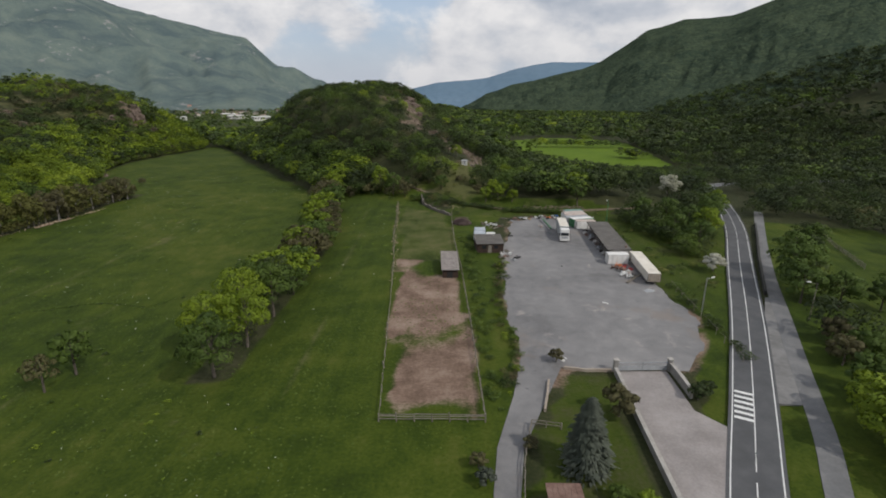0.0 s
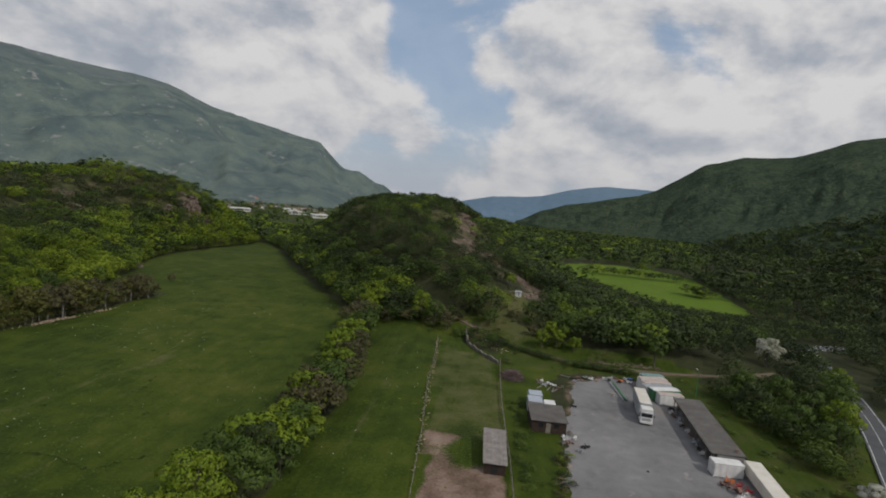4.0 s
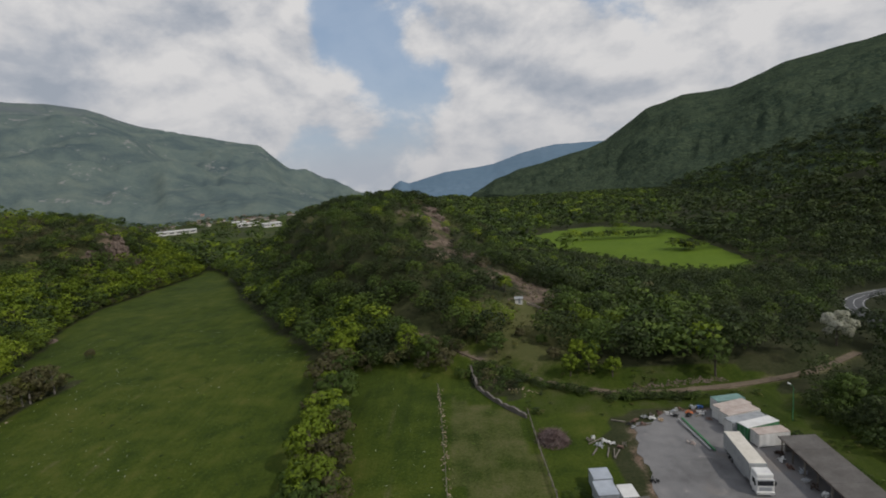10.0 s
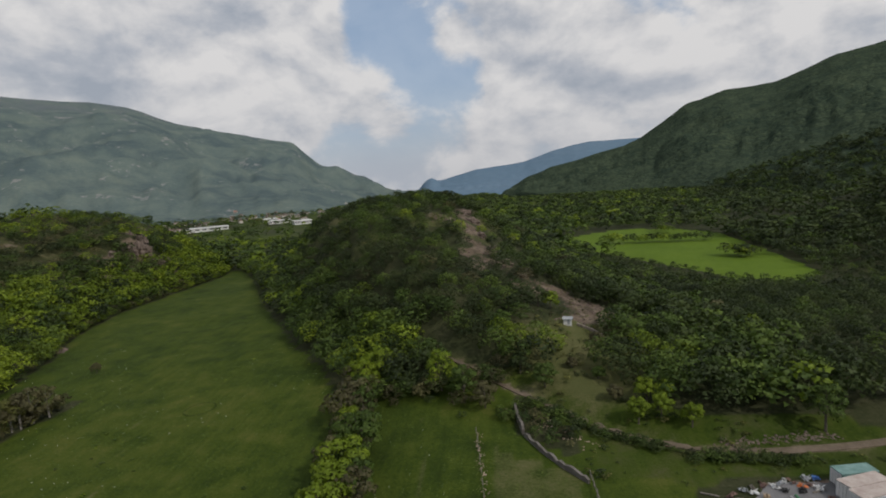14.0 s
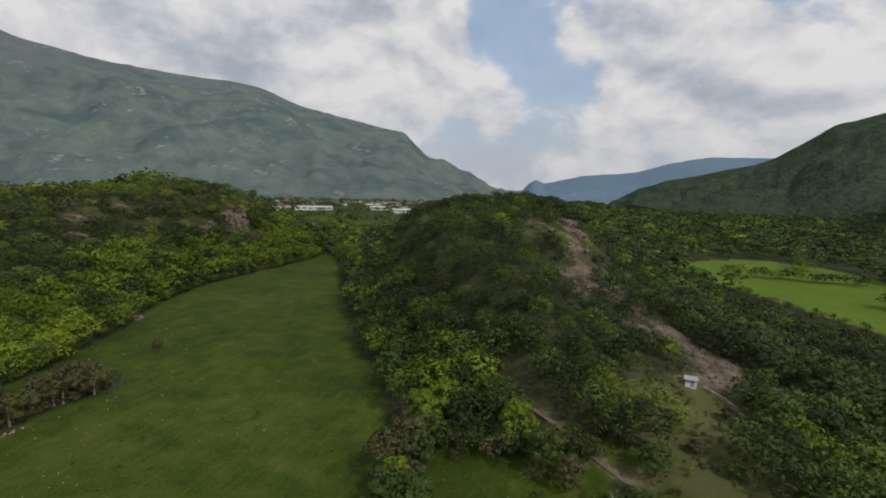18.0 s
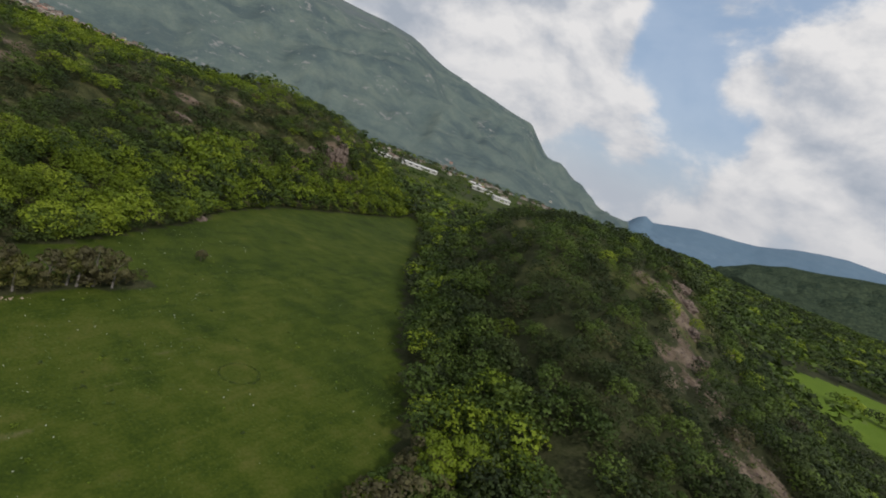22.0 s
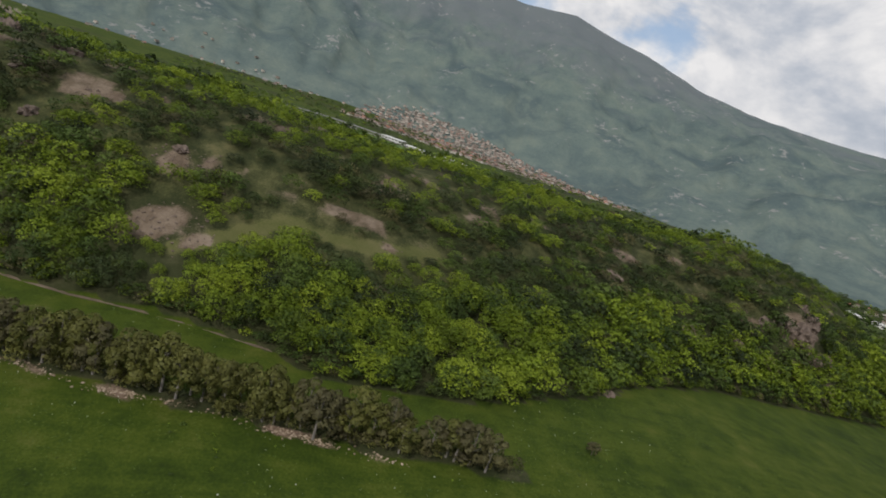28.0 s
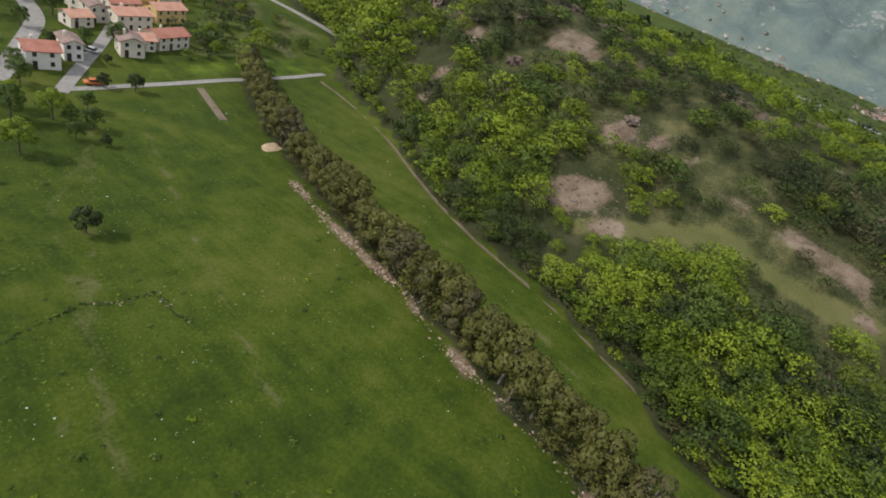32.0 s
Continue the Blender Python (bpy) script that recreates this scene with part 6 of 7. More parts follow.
def build_scrap():
    rng = np.random.default_rng(301)
    for x, y, s, mat, col in ((42.6, 114.6, 1.8, RED, "red"), (43.6, 113.2, 1.6, RED, "red"), (41.4, 112.6, 1.9, RUST, "rusty"), (40.9, 110.2, 1.7, WHITE, "white"), (41.8, 108.8, 1.5, WHITE, "white"), (40.6, 114.6, 1.7, RUST, "rusty"), (43.0, 110.8, 1.6, PINKISH, "faded pink"), (42.4, 112.0, 1.4, WHITE, "white"), (41.6, 116.0, 1.5, ORANGE, "orange")):
        junk("scrap_metal", f"crumpled {col} scrap metal beside the trailer", x, y, s * 1.3, s, s * 0.9, mat, int(x * 100), float(rng.random() * 180))
    beam("long grey-green timber beam leaning over the scrap pile", 40.2, 105.2, 8.2, 0.3, 8, -50, TIMBER, 0.3)
    beam("long timber beam lying by the scrap pile", 41.0, 106.4, 5.0, 0.2, 2, -35, TIMBER, 0.25)
    lump("tarpaulin", "crumpled dark tarpaulin on the gravel", 43.4, 101.2, 2.6, 1.6, 0.35, GREY, 5, 20)
    # along the open shed
    for k in range(14):
        y = 122 + k * 1.9
        mat = (TIN, RUST, WHITE, DARK_WOOD, GREY)[k % 5]
        junk("scrap_metal", "pile of mixed scrap under the open shed front", 40.4 + rng.random() * 1.6, y, 1.3, 1.2, 0.9 + rng.random() * 0.6, mat, 60 + k, float(rng.random() * 180))
    # by the north end
    spots = [(20.9, 159.4, RUBBER, "black"), (22.4, 160.6, RUST, "rusty"), (24.6, 161.8, GREY, "grey"), (25.8, 161.2, WHITE, "white"), (27.1, 160.2, STRAW, "tan"), (29.6, 162.8, WHITE, "white"), (31.6, 164.2, WHITE, "white"), (30.4, 161.6, RUBBER, "black"), (33.6, 162.8, ORANGE, "orange"), (34.8, 163.2, RUST, "rusty"), (36.4, 164.6, BLUE, "blue"), (29.2, 151.6, PINKISH, "pinkish"), (36.2, 160.0, RUST, "rusty"), (14.6, 153.6, WHITE, "white"), (15.8, 152.8, WHITE, "white"), (12.2, 154.2, TIMBER, "grey"), (13.4, 152.4, GREY, "grey"), (19.0, 141.0, RUBBER, "black"), (17.2, 124.8, WHITE, "white"), (18.6, 121.6, RUBBER, "black"), (14.4, 121.8, TIMBER, "grey"), (16.0, 122.6, RUST, "rusty"), (19.6, 72.0, WHITE, "white"), (21.2, 158.0, GREY, "grey"), (28.0, 163.4, RUST, "rusty"), (23.4, 159.0, RUST, "rusty"), (26.2, 162.6, TIMBER, "grey"), (30.8, 163.6, GREY, "grey"), (32.6, 163.8, RUST, "rusty"), (35.6, 162.2, WHITE, "white"), (35.2, 164.8, GREY, "grey"), (33.0, 161.4, RUBBER, "black"), (16.8, 151.4, RUST, "rusty"), (13.0, 155.0, WHITE, "white"), (17.8, 152.2, TIMBER, "grey"), (17.4, 119.6, GREY, "grey"), (16.4, 126.4, TIMBER, "grey"), (15.2, 124.2, WHITE, "white")]
    for k, (x, y, mat, col) in enumerate(spots):
        junk("scrap_piece", f"{col} discarded piece of scrap on the ground", x, y, 1.2 + rng.random() * 0.8, 0.9 + rng.random() * 0.6, 0.6 + rng.random() * 0.5, mat, 400 + k, float(rng.random() * 180))
    for k, (x, y, ln, turn) in enumerate(((20.5, 160.5, 2.6, 70), (22.0, 158.6, 3.0, -80), (14.8, 151.4, 3.2, 160), (15.6, 151.0, 3.0, 165), (16.4, 150.6, 3.2, 150), (11.6, 153.0, 3.2, -60), (12.8, 151.6, 2.8, 150), (34.2, 161.2, 2.4, -70))):
        beam("loose weathered plank on the ground", x, y, ln, 0.15, 2, turn, TIMBER, 0.2)
    beam("long dark green steel rail lying on the gravel", 31.9, 148.6, 11.5, 0.35, 1, 4, GREEN, 0.3)
    beam("long grey steel rail lying on the gravel", 31.3, 149.0, 11.0, 0.25, 1, 5, STEEL, 0.25)
    pallet(14.6, 116.0, 10, TIMBER, "weathered pallet at the yard edge")
    pallet(14.8, 113.6, 40, STONE_WALL, "pale pallet at the yard edge")
    lump("stone_slab", "pale broken slab at the yard edge", 14.4, 111.2, 1.8, 1.3, 0.25, CONCRETE, 71, 10, "stone")
    lump("stone_slab", "pale broken slab at the yard edge", 15.0, 108.4, 1.5, 1.0, 0.25, CONCRETE, 72, 30, "stone")
    lump("drain_lid", "small dark lump on the gravel", 28.4, 116.0, 0.6, 0.5, 0.3, RUBBER, 73, 10, "lid")
    lump("rag", "small pale bundle on the gravel", 32.6, 94.5, 1.3, 0.5, 0.25, WHITE, 74, -40, "bundle")
    # brush heap
    top_n = 800
    p = []
    for _ in range(top_n):
        a, r = rng.random() * 6.28, math.sqrt(rng.random())
        x, y = 5.6 + math.cos(a) * r * 2.9, 155.2 + math.sin(a) * r * 3.4
        z = gz(x, y) + (1 - r * r) * 1.7 * (0.4 + 0.7 * rng.random())
        d = rng.normal(size=3) * [1, 1, 0.4]
        d = d / np.linalg.norm(d) * (0.5 + 0.7 * rng.random())
        s = np.cross(d, [0, 0, 1]) * 0.05
        p += [np.array([x, y, z]) - d - s, np.array([x, y, z]) - d + s, np.array([x, y, z]) + d + s * 0.5, np.array([x, y, z]) + d - s * 0.5]
    me = raw_mesh("brush_heap", np.array(p), np.arange(len(p)).reshape(-1, 4), [material("dead_twigs", [(0.04, 0.024, 0.022), (0.085, 0.052, 0.048), (0.20, 0.15, 0.135)], 1.0, island=0.5)])
    tagged(new("brush_heap", me), "heap of dead purple-brown brushwood beside the fence", "brushwood", kind="stuff")
    lump("brush_core", "dark earth heap under the brushwood", 5.6, 155.2, 4.4, 5.2, 1.1, BARK, 75, 0, "heap")


build_scrap()



def yard_weeds():
    rng = np.random.default_rng(12)
    x, y = along([(11.0, 62), (12.6, 75), (11.6, 88), (12.6, 104), (14.2, 118)], 130, 0.7, rng)
    plant("yard_weeds", "low green weeds and brambles along the yard edge", x, y, 0.4 + 0.7 * rng.random(130), 1.6 + 0.6 * rng.random(130), rng.choice([0, 1, 1, 2, 3], 130), CROWN_MID, 13, 0.1, "weeds")
    x, y = along([(8, 58), (8.2, 80), (7.5, 110), (6.5, 140)], 120, 1.0, rng)
    plant("tall_grass", "tall rank grass between paddock fence and yard", x, y, 0.4 + 0.4 * rng.random(120), 2.4 + 0.8 * rng.random(120), np.ones(120, int), CROWN_MID, 14, 0.15, "grass")
    x, y = along([(-6, 194), (1, 187), (7, 180.5), (14, 175.2), (24, 170.8), (38, 169.6)], 130, 0.7, rng)
    plant("track_bank_scrub", "dark scrub on the bank below the track", x, y, 1.0 + 1.0 * rng.random(130), 1.4 + 0.5 * rng.random(130), rng.integers(1, 3, 130), CROWN_MID, 15, 0.2, "bushes")
    x, y = along([(-20, 196), (-10, 190), (-4, 184), (3, 177)], 46, 2.2, rng)
    plant("thicket_by_wall", "tangled scrub beside the ruined wall", x, y, 1.2 + 1.8 * rng.random(46), 1.2 + 0.4 * rng.random(46), rng.integers(1, 4, 46), CROWN_MID, 16, 0.2, "bushes")
    x, y = along([(-40, 205), (-30, 200), (-20, 198), (-13, 202), (-8, 208)], 60, 2.4, rng)
    plant("hill_foot_thicket", "dark green thicket at the foot of the wooded hill", x, y, 2.2 + 3.6 * rng.random(60), 1.05 + 0.35 * rng.random(60), rng.integers(1, 4, 60), CROWN_FINE, 18, 0.2, "bushes")
    x, y = along([(48.5, 72), (49.5, 88), (50, 104)], 40, 0.6, rng)
    plant("verge_scrub", "low scrub along the yard fence", x, y, 0.7 + 0.8 * rng.random(40), 1.4 + 0.4 * rng.random(40), rng.integers(1, 3, 40), CROWN_MID, 17, 0.1, "bushes")


yard_weeds()


# ---- stones, flowers, tufts ----
def scatter_stones(name, label, x, y, size, mat, seed, sink=0.3, category="stones"):
    rng = np.random.default_rng(seed)
    base = np.array([(1, 0, 0), (-1, 0, 0), (0, 1, 0), (0, -1, 0), (0, 0, 1), (0, 0, -1)], float)
    tri = np.array([(0, 2, 4), (2, 1, 4), (1, 3, 4), (3, 0, 4), (2, 0, 5), (1, 2, 5), (3, 1, 5), (0, 3, 5)])
    n = len(x)
    v = base[None] * (0.6 + 0.6 * rng.random((n, 6, 1))) * size[:, None, None] * [1, 1, 0.75]
    a = rng.random(n) * 6.283
    c, s = np.cos(a)[:, None], np.sin(a)[:, None]
    z = ground(x, y)
    out = np.stack([v[..., 0] * c - v[..., 1] * s + x[:, None], v[..., 0] * s + v[..., 1] * c + y[:, None], v[..., 2] + (z + size * (0.5 - sink))[:, None]], -1)
    f = tri[None] + 6 * np.arange(n)[:, None, None]
    me = raw_mesh(name, out.reshape(-1, 3), f.reshape(-1, 3), [mat])
    return tagged(new(name, me), label, category, kind="stuff")


def build_small():
    rng = np.random.default_rng(88)
    tan = material("tan_rubble", [(0.17, 0.125, 0.088), (0.28, 0.215, 0.155), (0.40, 0.325, 0.25)], 0.8, 0.95, 0.4, 6.0, island=0.4)
    x, y = along(RUBBLE, 2400, 0.62, rng)
    k = np.clip(0.6 + 1.2 * fbm(x, y, 6, 2), 0.08, 1) > rng.random(len(x))
    x, y = x[k], y[k]
    scatter_stones("rubble_line", "line of tan rubble stones along the tree row", x, y, 0.10 + 0.26 * rng.random(len(x)) ** 2, tan, 1)
    x, y = along([(-10.4, 105), (-11.4, 118), (-13.4, 140), (-15.2, 168), (-16.2, 182)], 260, 0.45, rng)
    scatter_stones("boundary_stones", "pale field stones along the paddock boundary", x, y, 0.08 + 0.22 * rng.random(260) ** 2, tan, 2)
    x, y = along([(27, 175.4), (36, 175.8), (47, 177)], 260, 0.6, rng)
    scatter_stones("track_stones", "grey stones heaped along the track", x, y, 0.12 + 0.3 * rng.random(260) ** 2, ROCK, 3)
    x, y = along([(-6, 189), (0, 181), (4, 176)], 60, 1.0, rng)
    scatter_stones("loose_stones", "pale stones scattered below the track", x, y, 0.1 + 0.2 * rng.random(60), tan, 4)
    # scree and outcrops on the hills
    xs, ys = [], []
    for bx, by, rx, ry in BARE:
        n = int(np.clip(0.9 * rx * ry, 12, 110))
        xs.append(bx + rng.normal(size=n) * rx * 0.45)
        ys.append(by + rng.normal(size=n) * ry * 0.45)
    x, y = np.concatenate(xs), np.concatenate(ys)
    scatter_stones("scree", "reddish-brown scree stones on the bare slopes", x, y, 0.15 + 0.5 * rng.random(len(x)) ** 2, ROCK, 5)
    # white flowers and tufts in the meadows
    n = 11000
    x, y = rng.uniform(-185, -8, n), rng.uniform(30, 260, n)
    k = meadow(x, y) & (off_line(HEDGE, x, y) > 5) & (off_line(ROW, x, y) > 3) & (x < -9 - 0.05 * y)
    k &= fbm(x, y, 18, 3) > 0.1
    x, y = x[k][:900], y[k][:900]
    scatter_stones("meadow_flowers", "small clumps of white meadow flowers", x, y, 0.05 + 0.12 * rng.random(len(x)) ** 2, material("white_flowers", [(0.26, 0.28, 0.19), (0.40, 0.42, 0.33), (0.55, 0.56, 0.48)], 1.0, island=0.4), 6, 0.1, "flowers")
    n = 60000
    x, y = rng.uniform(-185, 12, n), rng.uniform(35, 300, n)
    k = meadow(x, y) & (fbm(x, y, 9, 3) > -0.1)
    x, y = x[k], y[k]
    m = len(x)
    a, s, h = rng.random(m) * 6.283, 0.10 + 0.16 * rng.random(m), 0.06 + 0.10 * rng.random(m)
    z = ground(x, y) - 0.03
    dx, dy = np.cos(a) * s, np.sin(a) * s
    lx, ly = -np.sin(a) * s * 1.6, np.cos(a) * s * 1.6
    v = np.stack([np.stack([x - dx, y - dy, z], -1), np.stack([x + dx, y + dy, z], -1), np.stack([x + lx, y + ly, z + h], -1)], 1)
    me = raw_mesh("meadow_tufts", v.reshape(-1, 3), np.arange(m * 3).reshape(-1, 3), [material("grass_tuft", [(0.030, 0.050, 0.005), (0.052, 0.080, 0.008), (0.085, 0.108, 0.016)], 0.2, 0.9, 0.0, 9.0, island=0.4)])
    me.normals_split_custom_set_from_vertices(np.tile(np.array([[0.0, 0.0, 1.0]]), (m * 3, 1)))
    tagged(new("meadow_tufts", me), "tufts of longer grass in the meadows", "grass", kind="stuff")
    # a shallow ditch, and a ring of ranker grass
    x, y = along([(-54, 104), (-57, 102.3), (-60.3, 97.6), (-67, 99.7), (-73.3, 100.2), (-82, 97), (-95.7, 93.4), (-99.2, 95.2), (-104.5, 95.1), (-104.3, 99.2), (-105, 103.3)], 240, 0.28, rng)
    plant("ditch_grass", "dark rank grass along a shallow ditch in the meadow", x, y, 0.14 + 0.18 * rng.random(240), 1.8 + 0.8 * rng.random(240), rng.choice([1, 1, 2], 240), CROWN_FAR, 90, 0.06, "grass")
    x, y = along([(-96, 93.5), (-99.2, 95.2), (-104.5, 95.1), (-104.3, 99.2), (-105, 103.3)], 60, 0.25, rng)
    scatter_stones("ditch_stones", "small pale stones along the ditch", x, y, 0.06 + 0.12 * rng.random(60) ** 2, tan, 7)
    a = np.linspace(0, 6.283, 90)
    x, y = -87.0 + (3.7 + 0.2 * rng.normal(size=90)) * np.cos(a), 203.9 + (3.9 + 0.2 * rng.normal(size=90)) * np.sin(a)
    plant("grass_ring", "ring of darker grass in the meadow", x, y, 0.12 + 0.14 * rng.random(90), 1.8 + 0.8 * rng.random(90), rng.choice([1, 1, 2], 90), CROWN_FAR, 91, 0.06, "grass")
    n = 900
    x, y = rng.uniform(-140, -12, n), rng.uniform(40, 240, n)
    k = meadow(x, y) & (fbm(x + 31, y, 26, 3) > 0.0) & (off_line(ROW, x, y) > 4)
    x, y = x[k], y[k]
    plant("rank_tufts", "darker tufts of rank grass in the meadow", x, y, 0.18 + 0.3 * rng.random(len(x)) ** 2, 2.2 + 1.2 * rng.random(len(x)), rng.choice([0, 1, 1, 2], len(x)), CROWN_FAR, 92, 0.06, "grass")
    # rough grass and low scrub on the slope below the hut
    x, y = rng.uniform(-8, 36, 1500), rng.uniform(196, 270, 1500)
    k = inside(GLADE, x, y) & (fbm(x, y, 7, 2) > -0.25)
    x, y = x[k], y[k]
    plant("slope_scrub", "rough olive grass clumps and low scrub on the slope below the hut", x, y, 0.25 + 0.9 * rng.random(len(x)) ** 3, 1.5 + 0.8 * rng.random(len(x)), rng.choice([6, 6, 3, 1, 2], len(x)), CROWN_FAR, 93, 0.06, "grass")
    # weeds on the rough ground behind and beside the yard
    x, y = rng.uniform(-12, 92, 2600), rng.uniform(92, 206, 2600)
    k = (inside(BANK, x, y) | inside(VERGE, x, y)) & (off_line(ROAD, x, y) > 4.5) & (off_line(TRAIL, x, y) > 1.6) & ~inside(YARD, x, y) & (fbm(x, y, 6, 2) > -0.2)
    x, y = x[k], y[k]
    plant("bank_weeds", "dark rank weeds and brambles on rough ground round the yard", x, y, 0.3 + 0.9 * rng.random(len(x)) ** 2.5, 1.5 + 0.8 * rng.random(len(x)), rng.choice([1, 2, 2, 6], len(x)), CROWN_FAR, 94, 0.06, "weeds")
    x, y = rng.uniform(54, 92, 260), rng.uniform(122, 172, 260)
    k = inside([(60, 122), (57, 140), (55, 166), (90, 172), (84, 152), (70, 126)], x, y) & (off_line(ROAD, x, y) > 7)
    x, y = x[k], y[k]
    plant("roadside_thicket", "dense dark green bushes between the road and the containers", x, y, 3.0 + 2.6 * rng.random(len(x)), 1.15 + 0.3 * rng.random(len(x)), rng.choice([1, 1, 2, 2], len(x)), CROWN_FINE, 95, 0.2, "bushes")
    lump("straw_heap", "flat heap of tan straw in the meadow", -153.6, 57.0, 5.6, 4.0, 0.7, STRAW, 9, 20, "straw")
    slab("seed_bed", [(-157.6, 20.2), (-155.6, 19.6), (-150.2, 39.6), (-152.2, 40.2)], DIRT, 0.08, "narrow bare earth bed at the field edge", "soil")


build_small()


# ---- crags and castle ----
def crag(label, x, y, w, d, h, seed, turn=0):
    rng = np.random.default_rng(seed)
    bm = bmesh.new()
    bmesh.ops.create_icosphere(bm, subdivisions=4, radius=1.0)
    off = rng.random(3) * 50
    for v in bm.verts:
        p = Vector(v.co)
        k = 1 + 0.42 * noise.fractal(p * 1.9 + Vector(off), 0.7, 2.2, 5) + 0.26 * abs(noise.noise(p * 6 + Vector(off)))
        v.co = Vector((p.x * w / 2, p.y * d / 2, p.z * h * 0.75)) * k
    me = bpy.data.meshes.new("crag")
    bm.to_mesh(me)
    bm.free()
    me.materials.append(ROCK)
    ob = new("crag", me)
    ob.matrix_world = pose(x, y, gz(x, y) - h * 0.2, 0, 0, turn)
    return tagged(ob, label, "rock", "crags on the hills")


for k, (x, y, w, d, h) in enumerate(((-227, 388, 11, 9, 8), (-229, 380, 9, 8, 7), (-221, 394, 8, 7, 5), (-218, 383, 6, 6, 4), (-233, 397, 10, 7, 6), (-222, 350, 8, 4, 2.5), (-223, 402, 7, 5, 4), (-232, 371, 7, 6, 4), (-215, 377, 4, 4, 2.5), (-246, 405, 9, 7, 5), (-233, 285, 10, 6, 3), (-205.5, 272, 4, 3, 2), (-181, 184.5, 3.2, 2.4, 1.8), (-169.6, 256, 5, 3, 1.5), (-256, 11, 14, 8, 9), (-268, -3, 16, 9, 11), (-247, 24, 10, 6, 6), (-262, 34, 12, 7, 6), (-240, 44, 7, 5, 4), (-228, 74, 6, 4, 2.5), (-282, 40, 12, 8, 6), (-20, 322, 7, 5, 3.4), (-16, 300, 6, 4, 3), (-12, 284, 5, 5, 3), (-7, 272, 5, 4, 2.6), (-25, 334, 8, 5, 3.2), (-2, 262, 4, 3, 1.8), (-232, 8, 9, 7, 7), (-276, 62, 10, 6, 4), (-252, 60, 9, 5, 3.5), (-218, 118, 5, 4, 2))):
    crag("reddish-brown rock outcrop on the scrubby hillside", x, y, w, d, h, 500 + k, k * 37)


def castle():
    x, y = -332.6, 5.1
    top = thing("castle", x, y, 35.5, 118)

    def crenel(a, b, t, h):
        d = (Vector(b) - Vector(a))
        ln, ang = d.length, math.atan2(d.y, d.x)
        n = int(ln / 2.2)
        bm = boxes((0, ln, -t / 2, t / 2, -6, h), *[(k * ln / n, k * ln / n + ln / n * 0.55, -t / 2, t / 2, h - 0.01, h + 1.3) for k in range(n)])
        bmesh.ops.transform(bm, matrix=Matrix.Translation((a[0], a[1], 0)) @ pose(0, 0, 0, 0, 0, math.degrees(ang)), verts=bm.verts[:])
        return bm
    for a, b, h in (((-12.5, -12), (12.5, -12), 7), ((12.5, -12), (12.5, 14), 7), ((12.5, 14), (-12.5, 14), 7), ((-12.5, 14), (-12.5, -12), 7), ((-15, -17), (9, -17), 0.5)):
        part("curtain_wall", crenel(a, b, 1.4, h), STONE_WALL, top, "battlemented stone curtain wall")
    for cx, cy, r, h in ((-12.5, -12, 2.6, 8), (12.5, -12, 2.8, 6.5), (2, 4, 4.0, 11)):
        bm = boxes((cx - r, cx + r, cy - r, cy + r, -6, h), *[(cx - r + i * r * 0.5, cx - r + i * r * 0.5 + r * 0.28, cy - r if s < 0 else cy + r - 0.5, cy - r + 0.5 if s < 0 else cy + r, h, h + 1.2) for i in range(4) for s in (-1, 1)])
        part("tower", bm, STONE_WALL, top, "square stone tower")
    tagged(top, "old stone castle with battlements on the hilltop", "castle")


castle()


